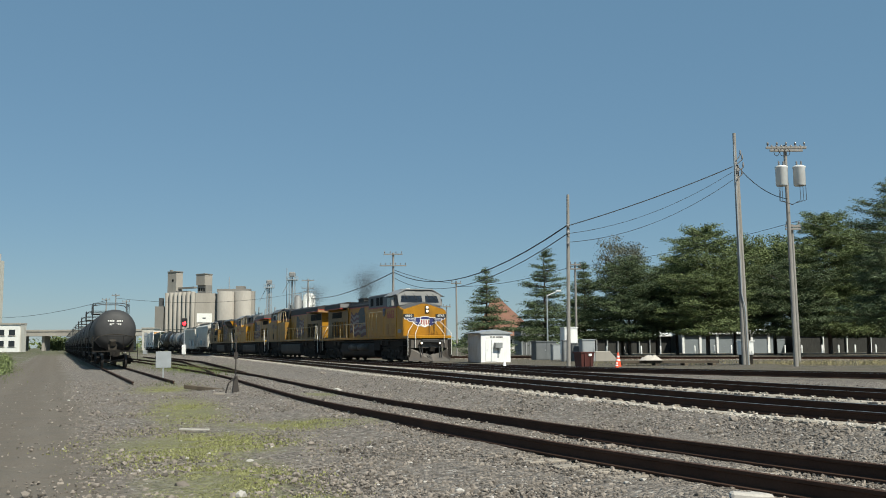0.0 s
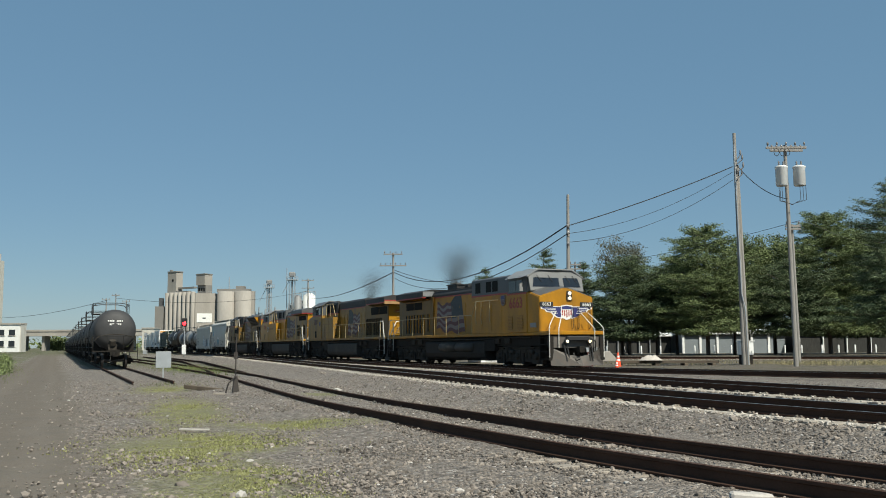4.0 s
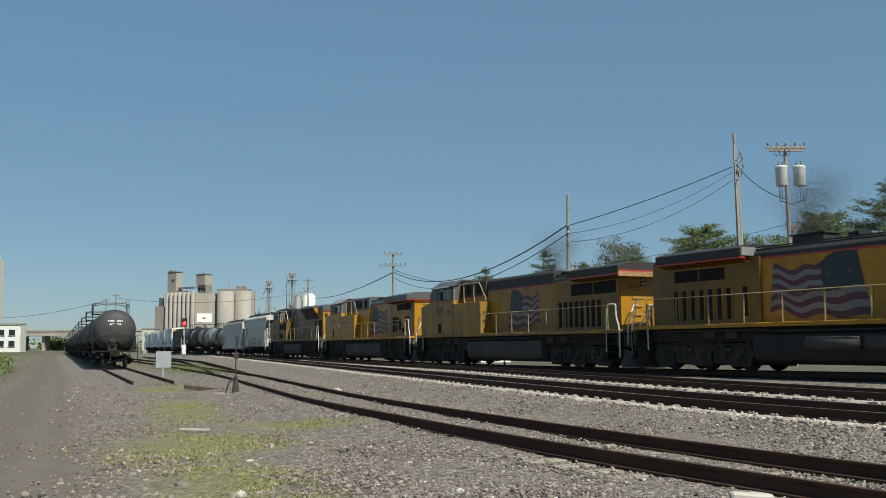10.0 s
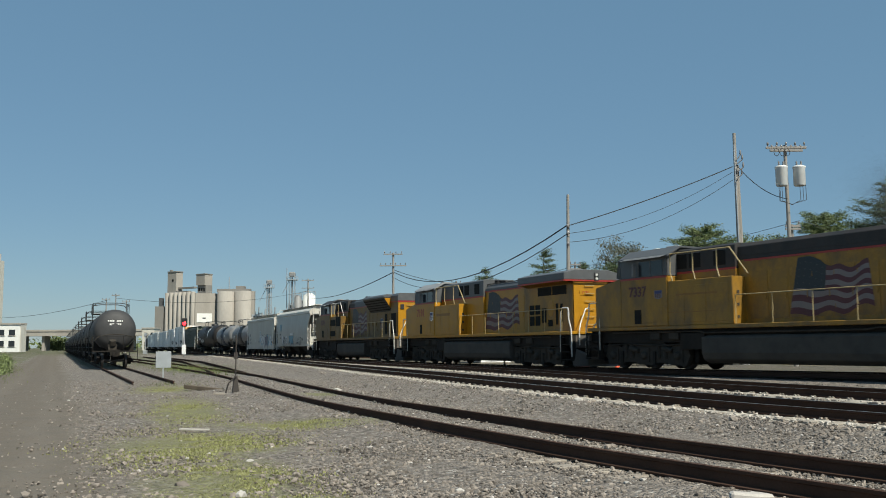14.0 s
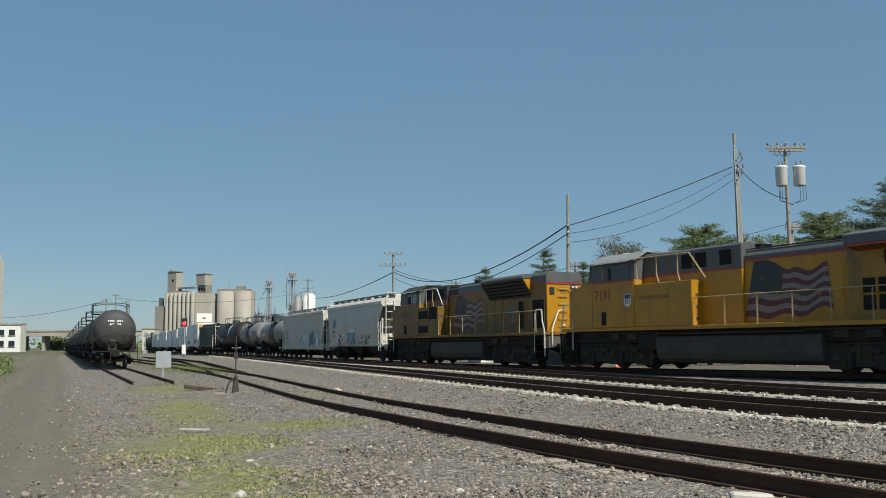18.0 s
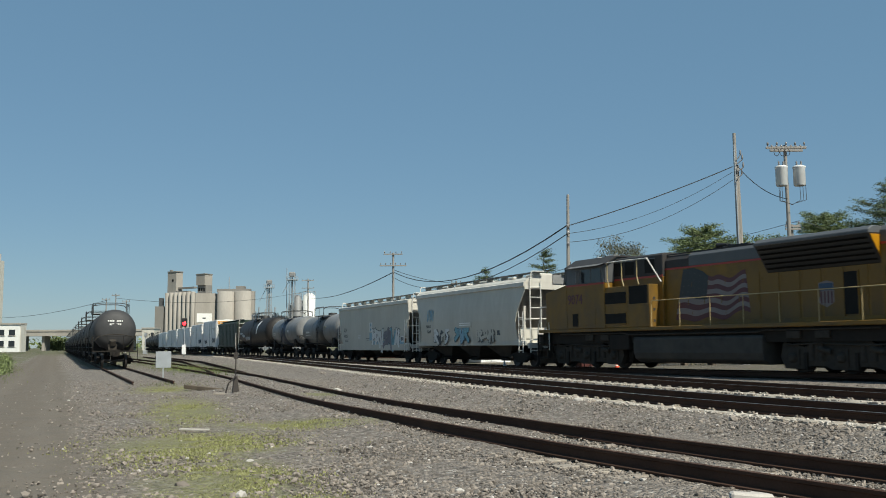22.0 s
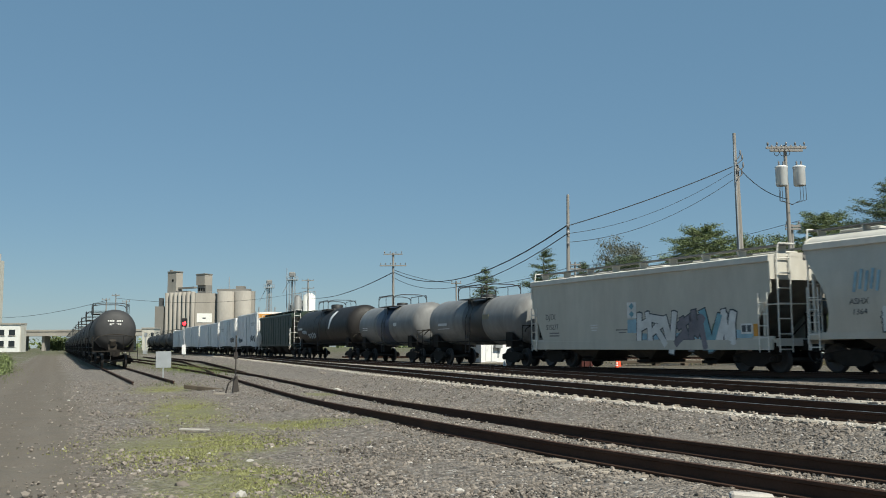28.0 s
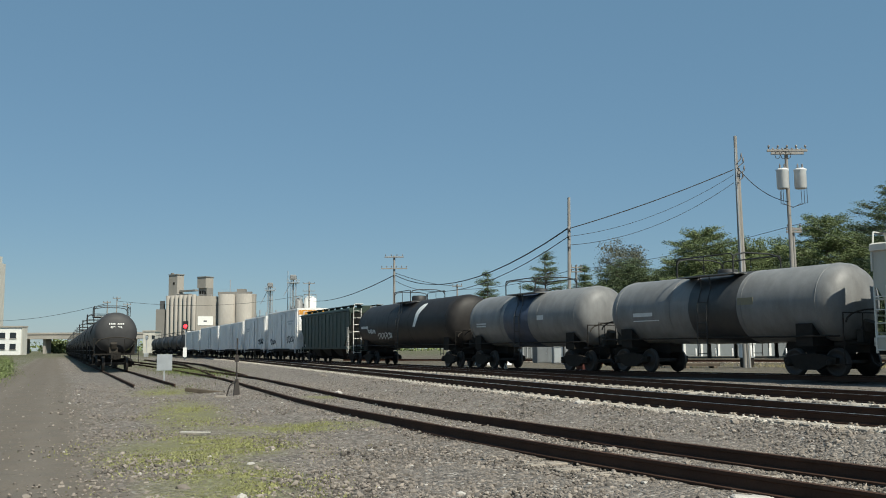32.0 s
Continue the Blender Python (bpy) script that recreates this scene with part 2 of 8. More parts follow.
TRACK_B = Line([(-13.9, 92.6), (-9.0, 75), (-4.4, 62), (2.4, 43.5), (5.6, 32.8), (8.3, 24.0), (10.6, 18.5), (16, 6), (22, -8)])
TRACK_C = Line([(-87, 310), (-45, 178), (-23.8, 110.8), (-3.9, 47.5), (2.28, 27.9), (5.5, 18.2), (7.5, 14.0), (12, 5), (18, -7)])
SIDING = Line([(-60, 165), (-36, 108), (-23, 77), (-9.2, 42.8), (-2.5, 22.8), (-0.38, 18.0), (1.66, 13.2), (3.1, 10.4), (3.85, 9.1), (6.2, 5.0), (11, -4)])
SPUR = Line([(-40, 130), (-22, 84), (-13.6, 57), (-9.8, 44.5)])
TANK_TRACK = Line([(-140, 356), (-21.25, 62), (-10.6, 35.6)])


def edge_c(x, y):
    """How far a place lies beyond track C's centre line, away from the camera."""
    return (x - np.interp(y, TRACK_C.y[::-1], TRACK_C.x[::-1])) * 0.94


def height(x, y):
    """The ground's height: a level yard, the ballast bed raised under the main tracks."""
    e = edge_c(x, y)
    bed = np.clip((e + 3.1) / 1.3, 0, 1)
    es = np.abs(x - np.interp(y, SIDING.y[::-1], SIDING.x[::-1])) * 0.93
    z = (0.03 + 0.085 * np.clip((y - 12) / 12, 0, 1)) * np.clip((2.4 - es) / 0.9, 0, 1) * (1 - bed) + 0.19 * bed * bed * (3 - 2 * bed) + 0.08 * np.clip((e - 8) / 6, 0, 1)
    far = np.clip((np.hypot(x, y) - 150) / 200, 0, 1)
    return z * (1 - far) + 0.19 * far


def spread(lo, hi, inner_lo, inner_hi, step, grow=1.16):
    c = list(np.arange(inner_lo, inner_hi, step))
    s, a = step, c[-1]
    while a < hi:
        s *= grow
        a += s
        c.append(a)
    s, a = step, c[0]
    while a > lo:
        s *= grow
        a -= s
        c.insert(0, a)
    return np.array(c)


# patches of low weeds: place, half width, half depth, slant, blades
WEEDS = ((-3.55, 14.2, 1.45, 2.3, 0.15, 14000), (-2.35, 10.4, 0.95, 2.2, 0.2, 9000), (-5.9, 22.0, 1.0, 5.5, 0.28, 6500), (-2.8, 17.6, 1.7, 1.0, 0.0, 2800), (-9.6, 33.0, 1.2, 3.5, 0.2, 2500),
         (-1.3, 8.9, 0.6, 0.7, 0.0, 1200), (-3.4, 26.5, 0.6, 1.0, 0.2, 500), (-15.5, 58.0, 2.0, 12.0, 0.38, 3500), (-21.6, 44.0, 1.2, 6.0, 0.43, 3000), (-30.0, 62.0, 2.2, 14.0, 0.44, 4000))


def ground_material():
    m = bpy.data.materials.new("gravel yard with a dirt road and weeds")
    m.use_nodes = True
    n, l = m.node_tree.nodes, m.node_tree.links
    b = n["Principled BSDF"]
    co = n.new("ShaderNodeTexCoord")
    sep = n.new("ShaderNodeSeparateXYZ")
    l.new(co.outputs["Object"], sep.inputs[0])

    def noise_tex(scale, detail=4.0, rough=0.55):
        t = n.new("ShaderNodeTexNoise")
        t.inputs["Scale"].default_value, t.inputs["Detail"].default_value, t.inputs["Roughness"].default_value = scale, detail, rough
        l.new(co.outputs["Object"], t.inputs["Vector"])
        return t.outputs["Fac"]

    def maths(op, a, c, d=None):
        t = n.new("ShaderNodeMath")
        t.operation = op
        for i, v in enumerate((a, c, d)):
            if v is None:
                continue
            if isinstance(v, (int, float)):
                t.inputs[i].default_value = v
            else:
                l.new(v, t.inputs[i])
        return t.outputs[0]

    def step(v, lo, hi, a=0.0, c=1.0):
        t = n.new("ShaderNodeMapRange")
        t.interpolation_type = "SMOOTHSTEP"
        for k, x in (("From Min", lo), ("From Max", hi), ("To Min", a), ("To Max", c)):
            t.inputs[k].default_value = x
        l.new(v, t.inputs["Value"])
        return t.outputs["Result"]

    def blend(fac, a, c):
        t = n.new("ShaderNodeMix")
        t.data_type = "RGBA"
        if isinstance(fac, float):
            t.inputs["Factor"].default_value = fac
        else:
            l.new(fac, t.inputs["Factor"])
        for k, v in (("A", a), ("B", c)):
            if isinstance(v, tuple):
                t.inputs[k].default_value = rgb(v)
            else:
                l.new(v, t.inputs[k])
        return t.outputs["Result"]

    X, Y = sep.outputs["X"], sep.outputs["Y"]
    vor = n.new("ShaderNodeTexVoronoi")
    vor.inputs["Scale"].default_value = 21
    l.new(co.outputs["Object"], vor.inputs["Vector"])
    vor2 = n.new("ShaderNodeTexVoronoi")
    vor2.inputs["Scale"].default_value = 45
    l.new(co.outputs["Object"], vor2.inputs["Vector"])
    grey = n.new("ShaderNodeSeparateColor")
    l.new(vor.outputs["Color"], grey.inputs[0])
    grey2 = n.new("ShaderNodeSeparateColor")
    l.new(vor2.outputs["Color"], grey2.inputs[0])
    wide, mid, fine = noise_tex(0.22), noise_tex(1.3), noise_tex(14, 6)
    gravel = blend(grey.outputs[0], (0.078, 0.068, 0.060), (0.31, 0.272, 0.235))
    gravel = blend(maths("MULTIPLY", grey2.outputs[1], 0.45), gravel, blend(grey2.outputs[0], (0.10, 0.088, 0.078), (0.26, 0.23, 0.20)))
    gravel = blend(step(grey.outputs[1], 0.945, 0.96, 0.0, 0.7), gravel, (0.46, 0.43, 0.39))
    gravel = blend(step(mid, 0.52, 0.75, 0.0, 0.35), gravel, (0.165, 0.136, 0.108))
    # the dirt road on the camera's left, worn into two ruts
    lane = maths("MULTIPLY_ADD", Y, 0.408, X)
    lane = maths("ADD", lane, maths("MULTIPLY_ADD", wide, 1.6, -0.8))
    road = maths("MULTIPLY", step(lane, -3.2, -2.2), step(lane, 0.2, 1.2, 1.0, 0.0))
    dust = blend(fine, (0.112, 0.094, 0.075), (0.15, 0.128, 0.104))
    dust = blend(step(mid, 0.4, 0.7), dust, (0.118, 0.104, 0.086))
    rut = maths("ABSOLUTE", maths("SUBTRACT", maths("ABSOLUTE", maths("ADD", lane, 0.8), None), 0.75), None)
    dust = blend(step(rut, 0.0, 0.45, 0.45, 0.0), dust, (0.155, 0.135, 0.113))
    base = blend(road, gravel, dust)
    # weeds in patches
    tuft = 0.0
    for px, py, rx, ry, slant, _ in WEEDS:
        u = maths("DIVIDE", maths("SUBTRACT", maths("MULTIPLY_ADD", maths("SUBTRACT", Y, py), slant, X), px), rx)
        v = maths("DIVIDE", maths("SUBTRACT", Y, py), ry)
        q = maths("MULTIPLY_ADD", u, u, maths("MULTIPLY", v, v))
        tuft = maths("MAXIMUM", step(maths("MULTIPLY_ADD", mid, 1.5, q), 0.75, 2.1, 1.0, 0.0), tuft)
    verge = maths("MULTIPLY", step(lane, -3.6, -2.4, 1.0, 0.0), step(Y, 14, 22))
    verge = maths("MAXIMUM", verge, maths("MULTIPLY", maths("MULTIPLY", step(lane, 2.0, 3.0), step(lane, 12.0, 15.0, 1.0, 0.0)), step(Y, 58, 75)))
    tuft = maths("MAXIMUM", tuft, maths("MULTIPLY", verge, step(noise_tex(0.4, 5, 0.6), 0.35, 0.5)))
    weed = blend(step(Y, 30, 45), blend(fine, (0.165, 0.168, 0.075), (0.24, 0.24, 0.10)), (0.105, 0.115, 0.052))
    base = blend(maths("MULTIPLY", tuft, step(fine, 0.3, 0.65, 0.35, 0.85)), base, weed)
    # beyond the tracks: pale dusty earth with dry grass
    beyond = step(maths("MULTIPLY_ADD", Y, 0.42, X), 25.5, 28.0)
    earth = blend(step(mid, 0.4, 0.65), (0.155, 0.133, 0.107), (0.112, 0.104, 0.068))
    earth = blend(maths("MULTIPLY", grey.outputs[0], 0.55), earth, (0.105, 0.092, 0.074))
    base = blend(beyond, base, earth)
    farness = step(Y, 120, 260)
    base = blend(farness, base, blend(step(wide, 0.4, 0.6), (0.075, 0.085, 0.035), (0.14, 0.125, 0.09)))
    l.new(base, b.inputs["Base Color"])
    b.inputs["Roughness"].default_value = 0.95
    b.inputs["Specular IOR Level"].default_value = 0.25
    bp = n.new("ShaderNodeBump")
    bp.inputs["Strength"].default_value, bp.inputs["Distance"].default_value = 1.0, 0.045
    hgt = maths("SUBTRACT", maths("MULTIPLY", fine, 0.5), maths("MULTIPLY", maths("MULTIPLY_ADD", road, -0.75, 1.0), maths("MULTIPLY_ADD", vor2.outputs["Distance"], 0.4, vor.outputs["Distance"])))
    l.new(hgt, bp.inputs["Height"])
    l.new(bp.outputs["Normal"], b.inputs["Normal"])
    return m


def build_ground():
    xs = spread(-3500, 3500, -13, 14, 0.20)
    ys = spread(-1500, 4000, 4, 46, 0.25)
    gx, gy = np.meshgrid(xs, ys)
    z = height(gx, gy)
    near = np.exp(-((np.hypot(gx, gy - 10)) / 30) ** 2)
    z = z + near * (0.02 * np.sin(gx * 1.9 + gy * 0.7) * np.sin(gy * 1.3 - gx * 0.4) + np.random.RandomState(4).normal(0, 0.007, gx.shape))
    v = np.stack([gx, gy, z], -1).reshape(-1, 3)
    nx, ny = len(xs), len(ys)
    i = np.arange(nx * ny).reshape(ny, nx)
    f = np.stack([i[:-1, :-1], i[:-1, 1:], i[1:, 1:], i[1:, :-1]], -1).reshape(-1, 4)
    me = bpy.data.meshes.new("ground")
    me.from_pydata(v.tolist(), [], f.tolist())
    me.polygons.foreach_set("use_smooth", [True] * len(f))
    me.materials.append(ground_material())
    tagged(new("ground", me), "grey gravel railway yard with a dirt road and yellow-green weeds", "ground", kind="structure")


build_ground()

RAIL_SECTION = [(-0.07, 0.0), (0.07, 0.0), (0.07, 0.02), (0.015, 0.04), (0.015, 0.125), (0.037, 0.138), (0.037, 0.17), (-0.037, 0.17), (-0.037, 0.138), (-0.015, 0.125), (-0.015, 0.04), (-0.07, 0.02)]


def rail_mesh(points, offset, top, polished=True):
    """One rail drawn along plan points; top gives the rail top's height there."""
    v, f = [], []
    k = len(RAIL_SECTION)
    n = len(points)
    for i in range(n):
        a, b = points[max(i - 1, 0)], points[min(i + 1, n - 1)]
        d = math.hypot(b[0] - a[0], b[1] - a[1])
        nx, ny = (b[1] - a[1]) / d, -(b[0] - a[0]) / d
        for o, h in RAIL_SECTION:
            v.append((points[i][0] + nx * (offset + o), points[i][1] + ny * (offset + o), top(i) - 0.17 + h))
    for i in range(n - 1):
        for j in range(k):
            f.append((i * k + j, i * k + (j + 1) % k, (i + 1) * k + (j + 1) % k, (i + 1) * k + j))
    f += [tuple(range(k)), tuple(range((n - 1) * k, n * k))[::-1]]
    me = bpy.data.meshes.new("rail")
    me.from_pydata(v, [], f)
    me.materials.append(RAIL_STEEL)
    me.materials.append(RAIL_HEAD)
    for p in me.polygons:
        p.material_index = 1 if polished and len(p.vertices) == 4 and p.index % k == 6 else 0
    me.update()
    return me


TIE = Mesh().box(-0.115, 0.115, -1.3, 1.3, -0.16, 0.0).data("tie", 0.008)
TIE.materials.append(TIE_WOOD)
TIE_PLATE = Mesh().box(-0.085, 0.085, -0.125, 0.125, -0.01, 0.012)
for _a, _b in ((-0.05, -0.095), (0.05, -0.10), (-0.05, 0.095), (0.05, 0.10)):
    TIE_PLATE.box(_a - 0.014, _a + 0.014, _b - 0.02, _b + 0.02, 0.012, 0.035)
TIE_PLATE = TIE_PLATE.data("tie_plate")
tie_rng = random.Random(7)


def build_track(name, points, tops, label, ties=None, tie_depth=0.165):
    """A track: two rails, and a tie at each plan point and heading of ties."""
    t = thing(name, label, "railway track", kind="structure")
    for o in (-0.755, 0.755):
        part("rail", rail_mesh(points, o, lambda i: tops[i], tops[0] > 0.3), RAIL_STEEL, t)
    for (x, y, z), h in ties or ():
        if name in ("track_b", "track_c"):
            for o in (-0.755, 0.755):
                part("tie_plate", TIE_PLATE, TIE_PLATE_DUST, t).matrix_basis = pose(x, y, z - tie_depth, 0, 0, h) @ Matrix.Translation((tie_rng.uniform(-.03, .03), o, 0))
        ob = part("tie", TIE, TIE_WOOD, t)
        ob.matrix_basis = pose(x + tie_rng.uniform(-.01, .01), y, z - tie_depth + tie_rng.uniform(-.012, .012), 0, tie_rng.uniform(-.5, .5), h + tie_rng.uniform(-1.5, 1.5)) @ Matrix.Translation((0, tie_rng.uniform(-.05, .05), 0))
    return t


def line_track(name, ln, top, label, s0, s1, tie_from, tie_to, tie_depth=0.165, dip=False):
    ss = np.arange(s0, s1, 1.0)
    pts = [ln.at(s) for s in ss]
    ties = []
    for s in np.arange(tie_from, tie_to, 0.53):
        x, y = ln.at(s)
        d = ln.way(s)
        ties.append(((x, y, top), math.degrees(math.atan2(d[1], d[0]))))
    return build_track(name, pts, [top] * len(pts), label, ties, tie_depth)


LEN_C, LEN_S = TRACK_C.s[-1], SIDING.s[-1]
line_track("track_c", TRACK_C, RAIL_TOP, "main track with rusty rails on pale weathered wooden ties", 2, LEN_C - 4, LEN_C - 140, LEN_C - 12)
line_track("track_b", TRACK_B, RAIL_TOP, "second main track with rusty rails on wooden ties", 1, TRACK_B.s[-1] - 3, 8, TRACK_B.s[-1] - 14)
line_track("siding", SIDING, SIDE_TOP, "old siding with dark rails half buried in gravel", 2, LEN_S - 3, LEN_S - 62, LEN_S - 6, 0.19)
line_track("spur_track", SPUR, SIDE_TOP, "rusty spur track joining the siding in the dirt", 1, SPUR.s[-1] - 1, 2, 3, 0.25)
line_track("storage_track", TANK_TRACK, 0.125, "rusty storage track sinking into dirt and weeds", 2, TANK_TRACK.s[-1] - 0.5, TANK_TRACK.s[-1] - 30, TANK_TRACK.s[-1] - 4, 0.185)
_ss = np.arange(-400, 56, 1.0)
_p = [on_track(s) for s in _ss]
_t = []
for s in np.arange(-85, 30, 0.53):
    q, r = on_track(s - 0.4), on_track(s + 0.4)
    _t.append((tuple(on_track(s)), math.degrees(math.atan2(r.y - q.y, r.x - q.x))))
build_track("track_a", [(p.x, p.y) for p in _p], [p.z for p in _p], "main track that carries the train, rusty rails on ties", _t, 0.33)
# ---------------------------------------------------------------- the train
# Car space: x forward along the track, y to the side away from the camera, z up from the rail top.
CARS = []        # (thing, place of its middle at 16 s, half the truck spacing, wheels)


def travelled(t):
    u = t - 16.0
    return 0.4164 + 4.9025 * u + 0.016832 * u * u - 0.000092 * u ** 3


def wheelset_mesh(r):
    m = Mesh()
    for s in (-1, 1):
        m.turned([(s * 0.665, 0.09), (s * 0.665, r + 0.025), (s * 0.695, r + 0.025), (s * 0.70, r), (s * 0.80, r - 0.006), (s * 0.80, r - 0.07), (s * 0.76, r - 0.10), (s * 0.745, 0.16), (s * 0.83, 0.13), (s * 0.83, 0.02)], "y", n=20)
    m.rod((0, -0.83, 0), (0, 0.83, 0), 0.085, 8)
    return m


WHEELSETS = {r: wheelset_mesh(r).data("wheelset") for r in (0.46, 0.533)}
for _m in WHEELSETS.values():
    _m.materials.append(WHEEL)


def wheelset(parent, x, r, rolls):
    ob = part("wheelset", WHEELSETS[r], WHEEL, parent)
    ob.matrix_basis = pose(x, 0, r)
    rolls.append((ob, x, r))
    return ob


def freight_truck(car, x, rolls, side=None):
    """A cast three-piece truck with two wheelsets."""
    m = Mesh()
    for s in (-1, 1):
        y = s * 0.99
        m.prism([(x - 1.05, 0.40), (x - 0.72, 0.40), (x - 0.35, 0.22), (x + 0.35, 0.22), (x + 0.72, 0.40), (x + 1.05, 0.40), (x + 1.08, 0.62), (x + 0.6, 0.70), (x + 0.3, 0.74), (x - 0.3, 0.74), (x - 0.6, 0.70), (x - 1.08, 0.62)], y - 0.09, y + 0.09)
        for a in (-0.16, -0.05, 0.06, 0.17):
            m.rod((x + a, y - 0.04, 0.26), (x + a, y - 0.04, 0.58), 0.045, 6)
        for a in (-0.86, 0.86):
            m.turned([(y - s * 0.10, 0.12), (y + s * 0.16, 0.12), (y + s * 0.19, 0.07)], "y", (x + a, 0, 0.46), 10)
    m.box(x - 0.2, x + 0.2, -0.95, 0.95, 0.48, 0.80)
    tr = part("truck", m, TRUCK, car)
    for a in (-0.86, 0.86):
        wheelset(tr, x + a, 0.46, rolls)
    return tr


def coupler(car, x, s):
    m = Mesh()
    m.box(x - s * 1.0, x - s * 0.28, -0.09, 0.09, 0.78, 0.96)
    m.prism([(x - s * 0.30, -0.15), (x + s * 0.04, -0.17), (x + s * 0.06, -0.02), (x - s * 0.08, 0.02), (x - s * 0.02, 0.16), (x - s * 0.22, 0.17)], 0.72, 1.02, "z")
    c = part("coupler", m, TRUCK, car, bevel=0.012)
    h = Mesh()
    pts = [(x - s * 0.35, -0.25, 0.72), (x - s * 0.25, -0.3, 0.48), (x - s * 0.05, -0.28, 0.36), (x + s * 0.1, -0.2, 0.42)]
    h.tube(pts, 0.025, 6)
    part("air_hose", h, BLACK, c)


def ladder(m, x, y, z0, z1, w=0.42, axis="x", step=0.36, r=0.018):
    """Two stiles and rungs; axis: the way its rungs run."""
    dx, dy = (w / 2, 0) if axis == "x" else (0, w / 2)
    for s in (-1, 1):
        m.rod((x + s * dx, y + s * dy, z0), (x + s * dx, y + s * dy, z1), r, 5)
    z = z0 + 0.1
    while z < z1:
        m.rod((x - dx, y - dy, z), (x + dx, y + dy, z), r * 0.8, 5)
        z += step
    return m


def bars(parent, x, y, z, rows, h, material, gap=0.06, label=""):
    """Lines of writing too small to read, as plain bars on a side facing -y."""
    m = Mesh()
    for i, w in enumerate(rows):
        zz = z - i * (h + gap)
        m.box(x - w / 2, x + w / 2, y - 0.004, y, zz - h / 2, zz + h / 2)
    return part("lettering", m, material, parent, label)


def wavy_flag(parent, x, y, z, w, h, flip):
    """The waving flag painted on the hood: red and white stripes and a blue field, on a side facing -y."""
    def spot(u, v):
        wave = 0.06 * math.sin(u * 15.0 + 0.9 - 1.6 * v) * min(1.0, 0.10 + 1.8 * u) + 0.03 * math.sin(u * 6 + 2)
        drop = 0.20 * min(1.0, max(0.0, (u - 0.34) / 0.16))
        foot = 0.10 * (1 - u) * (1 - v)
        a = (u - 0.5) * w + 0.13 * w * (v - 0.35) * (1 - u) - 0.05 * w * v * u
        return (x + a * (1 if not flip else -1), z - h / 2 + h * (v * (1.0 - drop) + wave + 0.04 - foot))
    n = 26
    for kind, material in (("red", RED), ("white", WHITE)):
        m = Mesh()
        for k in range(9):
            if (k % 2 == 0) != (kind == "red"):
                continue
            u0 = 0.42 if k >= 4 else 0.0
            for i in range(n):
                ua, ub = u0 + (1 - u0) * i / n, u0 + (1 - u0) * (i + 1) / n
                q = [spot(ua, k / 9), spot(ub, k / 9), spot(ub, (k + 1) / 9), spot(ua, (k + 1) / 9)]
                q = q if not flip else q[::-1]
                m.add([(a, y, b) for a, b in q], [(0, 1, 2, 3)])
        part("flag_stripes", m, FLAG_RED if kind == "red" else FLAG_WHITE, parent)
    m = Mesh()
    for i in range(n):
        ua, ub = 0.42 * i / n, 0.42 * (i + 1) / n
        q = [spot(ua, 4 / 9), spot(ub, 4 / 9), spot(ub, 1.0), spot(ua, 1.0)]
        q = q if not flip else q[::-1]
        m.add([(a, y, b) for a, b in q], [(0, 1, 2, 3)])
    f = part("flag_field", m, FLAG_BLUE, parent)
    st = Mesh()
    for i in range(5):
        for j in range(4):
            a, b = spot(0.05 + 0.08 * i, 0.54 + 0.12 * j)
            st.box(a - 0.018, a + 0.018, y - 0.003, y - 0.001, b - 0.018, b + 0.018)
    tagged(part("flag_stars", st, FLAG_STAR, f), kind="stuff")


FLAG_STAR = mat("sooty flag stars", (0.06, 0.065, 0.065), 0.5, vary=0.2, bump=0.0)
FLAG_RED = mat("faded flag red", (0.075, 0.018, 0.024), 0.5, vary=0.15, bump=0.0)
FLAG_WHITE = mat("faded flag white", (0.17, 0.145, 0.14), 0.5, vary=0.1, bump=0.0)
FLAG_BLUE = mat("faded flag blue", (0.016, 0.022, 0.026), 0.5, vary=0.15, bump=0.0)
LAMP_ON = mat("lit headlight", (1.0, 0.80, 0.52), 0.3, vary=0.02, bump=0.0, emit=2.2)
LAMP_OFF = mat("unlit lamp glass", (0.55, 0.55, 0.52), 0.12, vary=0.05, bump=0.0)
RAIL_WHITE = mat("off-white handrail paint", (0.62, 0.60, 0.55), 0.5, vary=0.08, bump=0.0)


